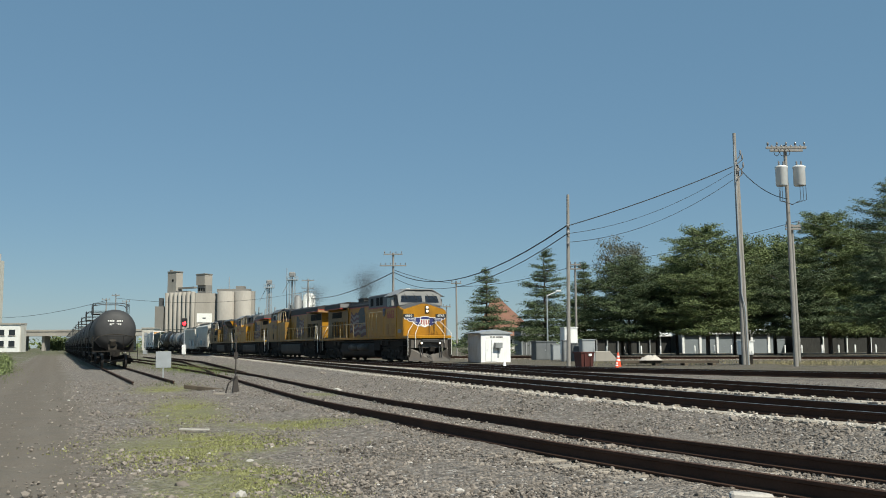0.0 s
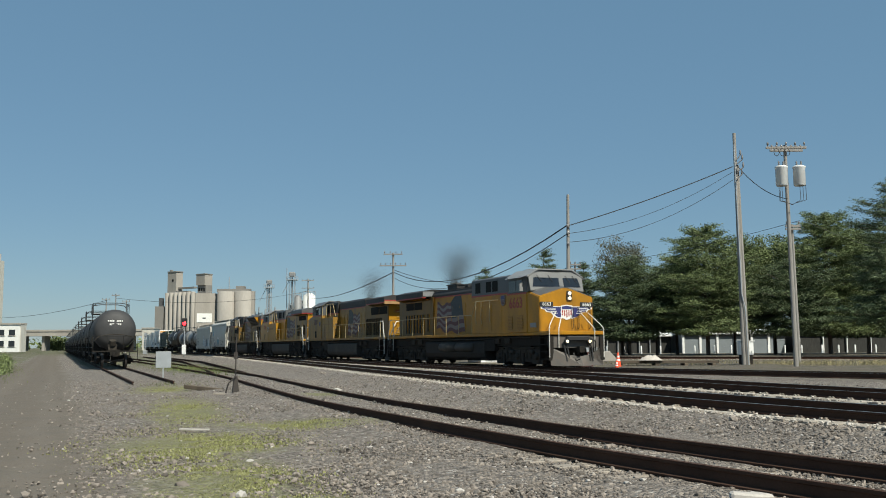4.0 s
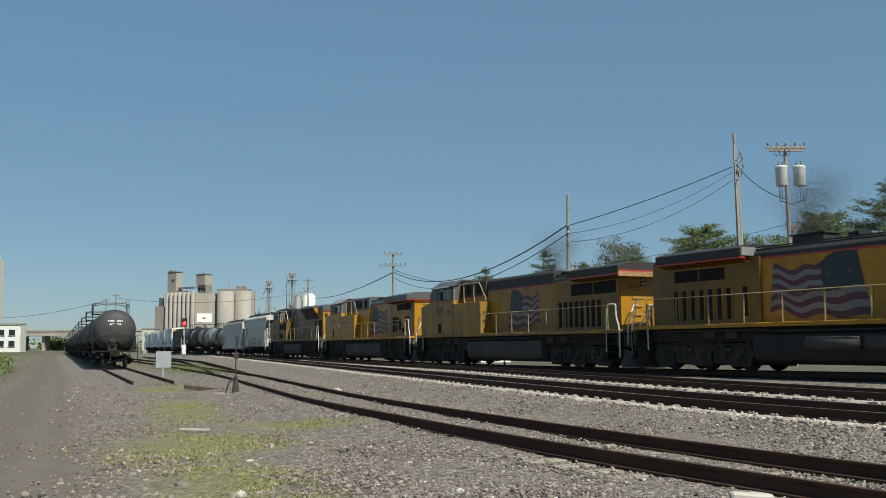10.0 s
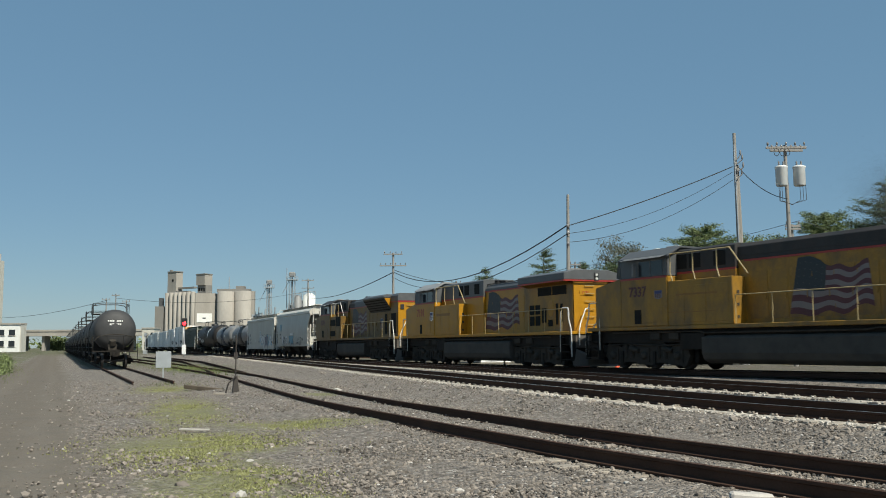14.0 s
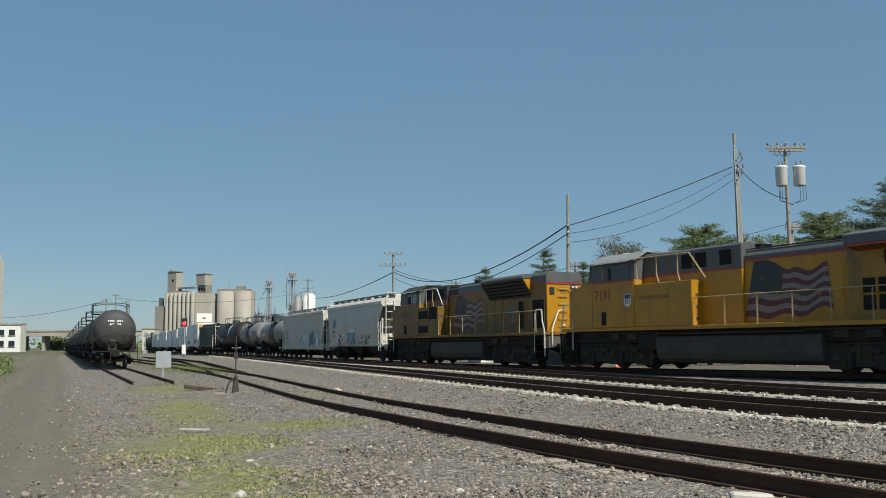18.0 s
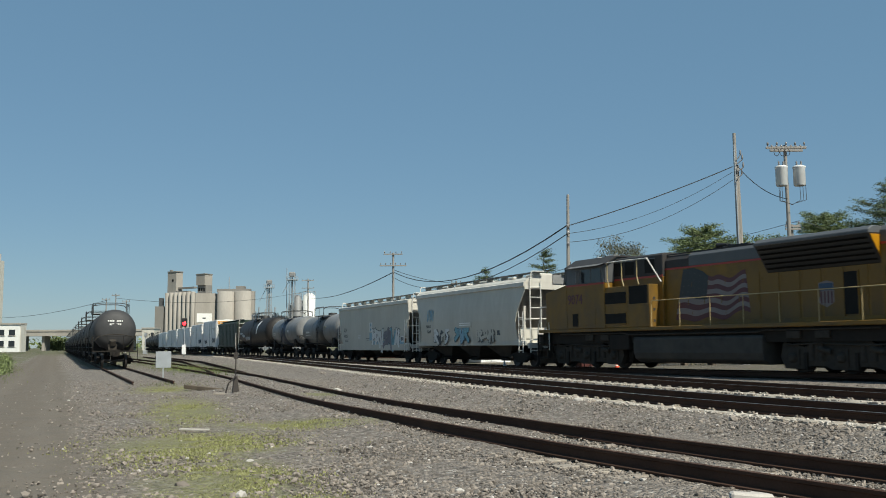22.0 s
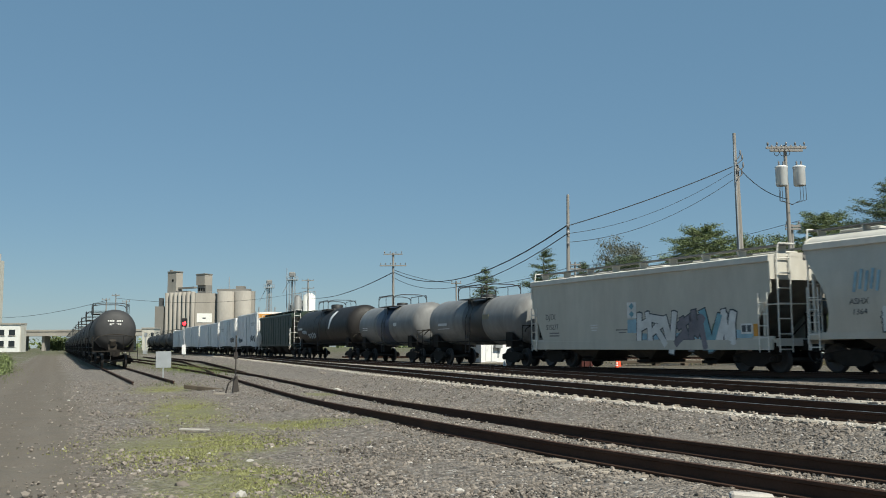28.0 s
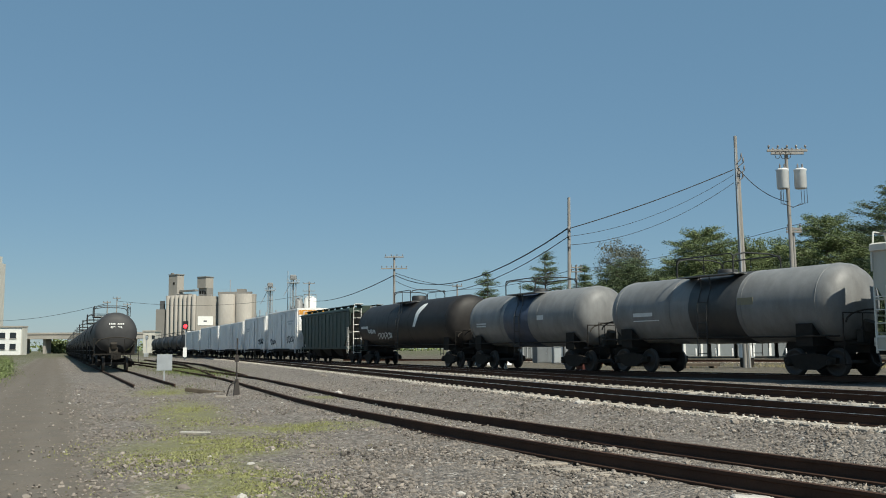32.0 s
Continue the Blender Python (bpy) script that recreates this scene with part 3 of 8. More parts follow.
def loco_truck(car, x, rolls):
    tr = part("truck", Mesh().box(x - 2.4, x + 2.4, -0.98, 0.98, 0.20, 1.38), TRUCK, car)
    for s in (-1, 1):
        m = Mesh()
        y = s * 1.10
        m.prism([(x - 2.55, 0.55), (x - 2.35, 0.16), (x - 1.50, 0.16), (x - 1.25, 0.26), (x - 0.65, 0.26), (x - 0.45, 0.16), (x + 0.45, 0.16), (x + 0.65, 0.26), (x + 1.25, 0.26), (x + 1.50, 0.16), (x + 2.35, 0.16), (x + 2.55, 0.55), (x + 2.4, 1.05), (x + 1.5, 0.88), (x + 0.9, 1.12), (x - 0.9, 1.12), (x - 1.5, 0.88), (x - 2.4, 1.05)], y - 0.10, y + 0.10)
        fr = part("side_frame", m, TRUCK_SIDE, tr)
        for a in (-1.95, 0, 1.95):
            m = Mesh().box(x + a - 0.24, x + a + 0.24, y - 0.15, y + 0.15, 0.26, 0.82)
            m.turned([(y + s * 0.06, 0.17), (y + s * 0.22, 0.17), (y + s * 0.27, 0.09)], "y", (x + a, 0, 0.533), 10)
            part("journal_box", m, TRUCK_SIDE, tr)
        for a in (-1.0, 1.0):
            m = Mesh()
            for k in (-0.2, 0.2):
                m.rod((x + a + k, y + s * 0.10, 0.42), (x + a + k, y + s * 0.10, 0.98), 0.095, 8)
            part("spring", m, TRUCK_SIDE, tr)
            part("brake_cylinder", Mesh().rod((x + a + 0.62, y + s * 0.15, 0.72), (x + a + 0.12, y + s * 0.15, 0.82), 0.10, 8), TRUCK_SIDE, tr)
            part("brake_hanger", Mesh().box(x + a - 0.5, x + a - 0.38, y - 0.16, y + 0.16, 0.14, 0.7), TRUCK, tr)
        part("brake_pipe", Mesh().tube([(x - 2.2, y + s * 0.16, 0.95), (x - 0.8, y + s * 0.17, 1.0), (x + 0.8, y + s * 0.17, 0.93), (x + 2.2, y + s * 0.16, 0.97)], 0.03, 5), TRUCK_SIDE, tr)
    for a in (-1.95, 0, 1.95):
        wheelset(tr, x + a, 0.533, rolls)


def stanchions(car, x0, x1, n, y, z0=1.70, h=1.03, material=None):
    m = Mesh()
    m.tube([(x0, y, z0 + h), (x1, y, z0 + h)], 0.019)
    for i in range(n):
        x = x0 + (x1 - x0) * i / (n - 1)
        m.rod((x, y, z0), (x, y, z0 + h), 0.017, 5)
    return part("handrail", m, material or HANDRAIL, car)


HANDRAIL = mat("pale worn handrail paint", (0.36, 0.28, 0.14), 0.5, vary=0.1, bump=0.0)
STEP = Mesh().box(-0.40, 0.40, -0.11, 0.11, -0.02, 0.02).data("step")
STEP_SIDE = Mesh().box(-0.02, 0.02, -0.125, 0.125, -0.57, 0.57).data("step_side")


def end_rail(car, x, s, y, nose=False):
    """The bent white grab irons beside the steps at a locomotive's end, and the steps."""
    for yy in (-y, y):
        if nose:
            part("grab_iron", Mesh().tube([(x, yy, 0.50), (x, yy, 1.85), (x - s * 0.10, yy * 0.93, 2.05), (x - s * 0.42, yy * 0.60, 2.62)], 0.021, 6), RAIL_WHITE, car)
            part("grab_iron", Mesh().tube([(x, yy * 0.66, 0.95), (x, yy * 0.66, 1.85), (x - s * 0.42, yy * 0.36, 2.58)], 0.021, 6), RAIL_WHITE, car)
            continue
        part("grab_iron", Mesh().tube([(x, yy, 0.55), (x, yy, 1.55), (x - s * 0.05, yy, 1.85), (x - s * 0.22, yy, 2.25), (x - s * 0.24, yy, 2.70), (x - s * 0.32, yy, 2.76), (x - s * 0.75, yy, 2.76)], 0.030, 6), RAIL_WHITE, car)
        part("grab_iron", Mesh().tube([(x - s * 0.95, yy, 0.75), (x - s * 0.95, yy, 1.65), (x - s * 0.95, yy * 0.98, 2.6)], 0.022, 6), RAIL_WHITE, car)
        part("grab_iron", Mesh().tube([(x, yy * 0.72, 1.05), (x, yy * 0.72, 1.75), (x - s * 0.12, yy * 0.62, 2.05), (x - s * 0.34, yy * 0.34, 2.72), (x - s * 0.4, yy * 0.2, 2.76)], 0.027, 6), RAIL_WHITE, car)
    for yy in (-1, 1):
        for z in (0.42, 0.76, 1.10, 1.42):
            part("step", STEP, TRUCK, car).matrix_basis = pose(x - s * 0.45, yy * 1.41, z)
        for a in (0.88, 0.02):
            part("step_side", STEP_SIDE, TRUCK, car).matrix_basis = pose(x - s * a, yy * 1.405, 0.93)


def pilot(car, x, s):
    """Snow plow and end plate under the coupler."""
    m = Mesh()
    m.box(x - s * 0.05, x, -1.50, 1.50, 0.95, 1.5)
    v = [(x, -1.5, 1.0), (x, 1.5, 1.0), (x + s * 0.40, 0, 0.55), (x + s * 0.10, -1.42, 0.12), (x + s * 0.10, 1.42, 0.12), (x + s * 0.62, 0, 0.10), (x + s * 0.25, -0.55, 0.62), (x + s * 0.25, 0.55, 0.62)]
    f = [(0, 6, 2, 5, 3), (2, 7, 1, 4, 5)]
    m.add(v, f + [q[::-1] for q in f])
    part("plow", m, PLOW, car)
    for y in (-0.75, -0.6, 0.6, 0.75):
        part("hose", Mesh().tube([(x + s * 0.02, y, 1.15), (x + s * 0.2, y, 0.98), (x + s * 0.30, y * 0.97, 0.6), (x + s * 0.36, y * 0.93, 0.34)], 0.034, 6), BLACK, car)
    part("jumper_cable", Mesh().tube([(x + s * 0.02, 0.45, 1.30), (x + s * 0.25, 0.62, 1.42), (x + s * 0.3, 0.9, 1.25), (x + s * 0.2, 0.95, 0.95)], 0.03, 6), BLACK, car)


DOOR = {}


def locomotive(mid, length, number, facing, kind, flag_at=-1.9, yellow=None, end_paint=None, num_at=4.2, wide_to=9.3, flag_w=3.3, flag_h=1.65, clean=False, wing=(-9.1, -4.65), slots=(), screens=(), blower_to=0.0, stack=(-3.3, -1.9), stack_h=0.3, shield=None, num_z=3.1, num_size=0.70, body=11.05):
    """A six-axle road locomotive. facing: +1 when its cab leads. Lengths are given towards its cab."""
    car = thing("locomotive", {"wide": "leading yellow and grey diesel locomotive with a waving flag", "radiator": "yellow and grey diesel locomotive running cab last", "flared": "grimy yellow and grey diesel locomotive with flared radiators"}[kind] if not clean else "cleaner bright yellow and grey diesel locomotive running cab last", "locomotive", "locomotives of the train")
    rolls = []
    C = length / 2
    L = body                       # half the length over the pilots' roots; couplers reach further
    f = facing                     # the cab end lies at x = f * L
    Y = yellow or YELLOW

    def F(a):
        return f * a

    def X(a, b):
        return sorted((f * a, f * b))

    deck = 1.70
    part("walkway", Mesh().box(-L + 0.55, L - 0.55, -1.52, 1.52, 1.55, deck), Y, car, bevel=0.02)
    part("underframe", Mesh().box(-L + 0.6, L - 0.6, -1.3, 1.3, 1.05, 1.55), TRUCK, car)
    # pipes and boxes hung below the walkway
    for s in (-1, 1):
        part("air_pipe", Mesh().tube([(-L + 2.2, s * 1.40, 1.46), (-3.9, s * 1.40, 1.46), (-3.6, s * 1.42, 1.40), (3.4, s * 1.42, 1.40), (3.8, s * 1.40, 1.46), (L - 2.4, s * 1.40, 1.46)], 0.035, 6), TRUCK_SIDE, car)
        for q in (-6.4, -5.3, 5.0, 6.2):
            part("hanger_box", Mesh().box(q - 0.28, q + 0.28, s * 1.15, s * 1.42, 1.16, 1.42), TRUCK_SIDE, car, bevel=0.02)
    # fuel tank with rounded lower edges
    part("fuel_tank", Mesh().prism([(-1.40, 1.30), (-1.47, 1.22), (-1.47, 0.66), (-1.38, 0.42), (-1.1, 0.27), (1.1, 0.27), (1.38, 0.42), (1.47, 0.66), (1.47, 1.22), (1.40, 1.30)], *(X(-4.3, 3.75) if kind != "flared" else X(-3.7, 3.3)), "x"), FUEL_DARK if kind == "wide" else FUEL, car, bevel=0.03)
    if kind == "wide":
        for a in (-0.9, 1.35):
            part("air_reservoir", Mesh().turned([(F(a) - 1.05, 0.05), (F(a) - 1.0, 0.24), (F(a) + 1.0, 0.24), (F(a) + 1.05, 0.05)], "x", (0, -1.44, 0.98), 16), FUEL, car)
    part("battery_box", Mesh().box(*X(3.6, 4.9), -1.45, 1.45, 0.78, 1.40), TRUCK, car, bevel=0.02)
    # long hood
    lo, hi = -L + 1.1, L - 5.3
    hw, hz = 0.86, (4.52 if kind == "flared" else 4.34)
    st = 3.96
    a, b = X(lo, hi)
    part("long_hood", Mesh().prism([(-hw, deck), (hw, deck), (hw, hz - 0.2), (hw - 0.16, hz), (-hw + 0.16, hz), (-hw, hz - 0.2)], a, b, "x"), Y, car, bevel=0.015)
    if Y.name not in DOOR:
        DOOR[Y.name] = Mesh().box(-0.40, 0.40, -0.009, 0.009, -0.85, 0.85).rod((0.32, -0.02, -0.2), (0.32, -0.02, 0.05), 0.016, 5).rod((-0.37, -0.012, 0.5), (-0.37, -0.012, 0.65), 0.012, 4).rod((-0.37, -0.012, -0.6), (-0.37, -0.012, -0.45), 0.012, 4).data("hood_door")
        DOOR[Y.name].materials.append(Y)
    x = lo + 0.7
    while x < L - wide_to - 0.5:
        for s in (-1, 1):
            part("hood_door", DOOR[Y.name], Y, car).matrix_basis = pose(F(x), s * (hw + 0.006), 2.72)
        x += 0.90
    part("hood_roof", Mesh().prism([(-hw - 0.015, st + 0.06), (hw + 0.015, st + 0.06), (hw + 0.015, hz - 0.19), (hw - 0.15, hz + 0.015), (-hw + 0.15, hz + 0.015), (-hw - 0.015, hz - 0.19)], a - 0.012, b, "x"), LOCO_DARK if not clean else LOCO_GREY, car, bevel=0.012)
    for s in (-1, 1):
        part("red_stripe", Mesh().box(*X(lo, L - wide_to), s * (hw + 0.012), s * (hw + 0.024), st - 0.01, st + 0.06), RED, car)
    part("lift_rail", Mesh().tube([(a + 1, -hw + 0.12, hz + 0.05), (b - 1, -hw + 0.12, hz + 0.05)], 0.03, 4), LOCO_DARK, car)
    if kind == "flared":
        r0, r1 = wing
        xa, xb = X(r0, r1)
        part("radiator", Mesh().prism([(-hw - 0.04, 3.46), (hw + 0.04, 3.46), (1.50, 4.38), (1.50, 4.46), (1.30, 4.58), (-1.30, 4.58), (-1.50, 4.46), (-1.50, 4.38)], xa, xb, "x"), BLACK, car, bevel=0.02)
        part("radiator_top", Mesh().prism([(-1.52, 4.36), (1.52, 4.36), (1.52, 4.47), (1.32, 4.60), (-1.32, 4.60), (-1.52, 4.47)], xa - 0.02, xb + 0.02, "x"), LOCO_GREY, car, bevel=0.02)
        part("radiator_end", Mesh().prism([(-hw - 0.02, 3.48), (hw + 0.02, 3.48), (1.44, 4.34), (-1.44, 4.34)], F(r0) - f * 0.018, F(r0), "x"), YELLOW, car, "yellow end plate of the flared radiators")
        part("hood_raise", Mesh().prism([(-hw - 0.03, st + 0.06), (hw + 0.03, st + 0.06), (hw + 0.03, 4.42), (hw - 0.12, 4.56), (-hw + 0.12, 4.56), (-hw - 0.03, 4.42)], *X(r1, 0.5), "x"), LOCO_GREY, car, bevel=0.015)
        for s in (-1, 1):
            for i in range(5):
                za, zb = 3.56 + i * 0.16, 3.56 + i * 0.16 + 0.05
                ya, yb = hw + 0.05 + (za - 3.46) * 0.652, hw + 0.05 + (zb - 3.46) * 0.652
                q = [(xa + 0.1, s * ya, za), (xb - 0.1, s * ya, za), (xb - 0.1, s * (yb + 0.03), zb), (xa + 0.1, s * (yb + 0.03), zb)]
                part("radiator_slat", Mesh().add(q, [(0, 1, 2, 3), (3, 2, 1, 0)]), GRILLE, car)
        part("hood_end_stripe", Mesh().box(*X(lo - 0.03, r0), -1.012, 1.012, 4.03, 4.10), RED, car)
        part("hood_end", Mesh().prism([(-1.0, 4.10), (1.0, 4.10), (1.0, 4.46), (0.85, 4.62), (-0.85, 4.62), (-1.0, 4.46)], *X(lo - 0.02, r0), "x"), LOCO_GREY, car, bevel=0.015)
        part("hood_end_side", Mesh().box(*X(lo + 0.02, r0), -0.98, 0.98, deck, 4.05), Y, car, bevel=0.015)
        for q0, q1, yy in ((-7.24, -6.71, hw), (-9.50, -8.38, 0.98)):
            for s in (-1, 1):
                g = part("air_intake", Mesh().box(*X(q0, q1), s * yy, s * (yy + 0.03), 1.92, 3.28), GRILLE, car)
                part("intake_frame", Mesh().box(*X(q0 - 0.05, q0), s * yy, s * (yy + 0.045), 1.88, 3.32).box(*X(q1, q1 + 0.05), s * yy, s * (yy + 0.045), 1.88, 3.32), Y, g)
        for s in (-1, 1):
            yy = s * (hw + 0.01)
            sb = part("shield_badge", Mesh().prism([(F(-6.3), 2.98), (F(-6.3), 2.32), (F(-6.0), 2.17), (F(-5.68), 2.32), (F(-5.68), 2.98), (F(-6.0), 3.05)], yy - 0.006, yy + 0.006), FLAG_WHITE, car)
            part("badge_field", Mesh().box(*X(-6.27, -5.71), yy - s * 0.001, yy + s * 0.011, 2.72, 2.96), SPRAY_DULL_BLUE, sb)
            for i in range(4):
                part("badge_bar", Mesh().box(*X(-6.24 + i * 0.14, -6.18 + i * 0.14), yy, yy + s * 0.010, 2.30, 2.70), FLAG_RED, sb)
    else:
        r0, r1 = wing
        xa, xb = X(r0, r1)
        w = 1.52
        part("radiator", Mesh().prism([(-w, 4.06), (w, 4.06), (w, 4.38), (w - 0.62, 4.54), (-w + 0.62, 4.54), (-w, 4.38)], xa, xb, "x"), LOCO_DARK if not clean else LOCO_GREY, car, bevel=0.02)
        for s in (-1, 1):
            part("radiator_stripe", Mesh().box(xa + 0.01, xb - 0.01, s * (w - 0.25), s * (w + 0.008), 3.99, 4.06), RED, car)
            part("wing_brace", Mesh().add([(xa + 0.05, s * (hw + 0.1), 3.88), (xb - 0.05, s * (hw + 0.1), 3.88), (xb - 0.05, s * (w - 0.02), 4.0), (xa + 0.05, s * (w - 0.02), 4.0)], [(0, 1, 2, 3), (3, 2, 1, 0)]), Y, car)
        if end_paint:
            part("radiator_end", Mesh().box(F(r0) - f * 0.025, F(r0), -w + 0.03, w - 0.03, 3.92, 4.13), end_paint, car, "tan painted radiator end")
        part("end_stripe", Mesh().box(F(r0) - f * 0.028, F(r0), -w + 0.03, w - 0.03, 4.13 if end_paint else 3.99, 4.20 if end_paint else 4.06), RED, car)
        part("radiator_lip", Mesh().box(F(r1), F(r1) + f * 0.03, -w + 0.05, w - 0.05, 4.10, 4.40), LIGHT_GREY, car)
        # wide rear section of the hood under the wings
        part("hood_rear", Mesh().box(*X(lo + 0.05, max(wing[1], slots[-1][1] if slots else -4.8) + 0.35), -hw - 0.10, hw + 0.10, deck, 4.05), YELLOW_GRIMY if clean else YELLOW_SOOTY, car, bevel=0.015)
        for s in (-1, 1):
            for q0, q1, z0, z1 in screens:
                part("radiator_screen", Mesh().box(*X(q0, q1), s * (hw + 0.10), s * (hw + 0.118), z0, z1), GRILLE, car)
                part("screen_frame", Mesh().box(*X(q0 - 0.04, q1 + 0.04), s * (hw + 0.10), s * (hw + 0.13), z1, z1 + 0.04), Y, car)
            for q0, q1, z0, z1 in slots:
                part("intake_slot", Mesh().box(*X(q0, q1), s * (hw + 0.10), s * (hw + 0.118), z0, z1), GRILLE, car)
                part("slot_lip", Mesh().box(*X(q1, q1 + 0.035), s * (hw + 0.10), s * (hw + 0.135), z0, z1), Y, car)
            if clean:
                ov = [(F(-7.57) + 0.26 * math.cos(k * math.pi / 8), 2.82 + 0.40 * math.sin(k * math.pi / 8)) for k in range(16)]
                part("filter_hatch", Mesh().prism(ov, s * (hw + 0.10) - 0.014, s * (hw + 0.10) + 0.014), Y, car)
    part("exhaust_stack", Mesh().box(*X(*stack), -0.42, 0.42, hz - 0.05, hz + stack_h), LOCO_DARK, car, bevel=0.03)
    part("stack_rim", Mesh().box(*X(stack[0] - 0.06, stack[1] + 0.06), -0.48, 0.48, hz + stack_h, hz + stack_h + 0.05), BLACK, car)
    # wide section behind the cab
    wa, wb = L - wide_to, L - 4.5 if f > 0 else L - 5.5
    part("equipment_cabinet", Mesh().box(*X(wa, wb), -1.50, 1.50, deck, 3.42), Y, car, bevel=0.02)
    for i in range(3):
        for s in (-1, 1):
            part("cabinet_door", Mesh().box(*X(wa + 0.2 + i * 1.15, wa + 1.2 + i * 1.15), s * 1.50, s * 1.512, deck + 0.12, 3.2), Y, car, bevel=0.008)
    for i in range(3):
        part("latch", Mesh().box(F(wa) - f * 0.02, F(wa), -1.3, -1.2, 1.9 + i * 0.45, 2.0 + i * 0.45), LOCO_DARK, car)
    bw = 1.24 if f > 0 else 1.0
    b0 = blower_to
    part("blower_base", Mesh().box(*X(b0, wb), -bw, bw, 3.42 if b0 >= wa - 0.01 else deck, 3.72), Y, car, bevel=0.015)
    part("blower_housing", Mesh().prism([(-bw, 3.72), (bw, 3.72), (bw, 4.60), (bw - 0.14, 4.68), (-bw + 0.14, 4.68), (-bw, 4.60)], *X(b0, wb), "x"), LOCO_GREY if f > 0 or clean else LOCO_DARK, car, bevel=0.02)
    for s in (-1, 1):
        part("red_stripe", Mesh().box(*X(b0, wb), s * bw, s * (bw + 0.012), 3.70, 3.78), RED, car)
        for q in (0.8, 2.1, 2.85):
            g = part("vent_grille", Mesh().box(*X(b0 + q - 0.30, b0 + q + 0.30), s * bw, s * (bw + 0.014), 3.90, 4.46), GRILLE, car)
            part("grille_frame", Mesh().box(*X(b0 + q - 0.34, b0 + q + 0.34), s * bw, s * (bw + 0.02), 4.46, 4.50), LOCO_GREY, g)
    if f < 0:
        # rail along the roof of the wide cabinets, on bent posts
        x0, x1 = wa + 0.5, wb - 0.05
        for s in (-1, 1):
            part("roof_rail", Mesh().tube([(F(wa - 0.75), s * 1.49, 3.45), (F(wa + 0.1), s * 1.49, 4.46), (F(x1), s * 1.49, 4.48)], 0.024, 6), RAIL_WHITE if kind == "flared" else HANDRAIL, car)
            for k in range(3):
                xx = x0 + 0.25 + (x1 - x0 - 0.6) * k / 2
                part("rail_post", Mesh().tube([(F(xx), s * 1.49, 4.46), (F(xx), s * 1.49, 3.75), (F(xx - 0.12), s * 1.49, 3.42)], 0.022, 6), HANDRAIL, car)
    # cab
    k0, k1 = (L - 4.5, L - 2.5) if f > 0 else (L - 5.75, L - 2.95)
    xa, xb = X(k0, k1)
    cw = 1.55
    part("cab", Mesh().prism([(-cw, deck), (cw, deck), (cw, 3.64), (-cw, 3.64)], xa, xb, "x"), Y, car, bevel=0.02)
    cab = part("cab_top", Mesh().prism([(-cw, 3.64), (cw, 3.64), (cw, 4.40), (0.95, 4.76), (-0.95, 4.76), (-cw, 4.40)], xa, xb, "x"), LOCO_GREY, car, bevel=0.03)
    part("cab_roof", Mesh().prism([(-cw - 0.05, 4.39), (-cw - 0.04, 4.46), (-0.97, 4.82), (0.97, 4.82), (cw + 0.04, 4.46), (cw + 0.05, 4.39), (0.95, 4.765), (-0.95, 4.765)], xa - 0.08, xb + 0.16, "x"), ROOF_PAINT[kind if not clean else "clean"], car)
    for s in (-1, 1):
        part("red_stripe", Mesh().box(xa, xb, s * cw, s * (cw + 0.012), 3.58, 3.66), RED, car)
        sw = part("side_window", Mesh().box(*X(k0 + 0.22, k0 + 1.62), s * cw, s * (cw + 0.014), 3.70, 4.28), GLASS, cab)
        part("window_post", Mesh().box(*X(k0 + 0.90, k0 + 0.96), s * cw, s * (cw + 0.02), 3.70, 4.28), LOCO_GREY, sw)
        part("sunshade", Mesh().add([(xa + 0.35, s * (cw + 0.02), 4.47), (xb + 0.05, s * (cw + 0.02), 4.47), (xb + 0.05, s * (cw + 0.34), 4.36), (xa + 0.35, s * (cw + 0.34), 4.36)], [(0, 1, 2, 3), (3, 2, 1, 0)]), LIGHT_GREY, cab)
        part("mirror", Mesh().box(*X(k0 + 1.72, k0 + 1.77), s * (cw + 0.05), s * (cw + 0.26), 3.70, 4.20), LIGHT_GREY, cab, bevel=0.02)
    wx = F(k1)
    m = Mesh()
    m.add([(wx + f * 0.34, -1.50, 3.72), (wx + f * 0.34, 1.50, 3.72), (wx + f * 0.06, 0.98, 4.76), (wx + f * 0.06, -0.98, 4.76), (wx, -1.53, 3.66), (wx, 1.53, 3.66), (wx, 1.0, 4.79), (wx, -1.0, 4.79), (wx + f * 0.16, -1.52, 4.40), (wx + f * 0.16, 1.52, 4.40)],
          [(0, 1, 9, 2, 3, 8), (8, 3, 2, 9, 1, 0), (0, 8, 4), (4, 8, 0), (8, 3, 7, 4), (4, 7, 3, 8), (1, 5, 9), (9, 5, 1), (9, 5, 6, 2), (2, 6, 5, 9), (0, 4, 5, 1), (2, 6, 7, 3)])
    front = part("cab_front", m, CAB_GREY, car)

    def on_front(y, z, out=0.012):
        return (wx + f * (0.34 + out - (z - 3.72) * 0.268), y, z)
    for a0, a1, a2 in ((-1.36, 0.16, -1.24), (0.40, 1.36, 1.24)):
        lo_y, hi_y = min(a0, a1), max(a0, a1)
        ring = [on_front(lo_y, 3.92), on_front(hi_y, 3.92), on_front(hi_y if a2 < 0 else a2, 4.38), on_front(a2 if a2 < 0 else lo_y, 4.38)]
        p = part("windshield", Mesh().add(ring, [(0, 1, 2, 3), (3, 2, 1, 0)]), WINDSHIELD, front)
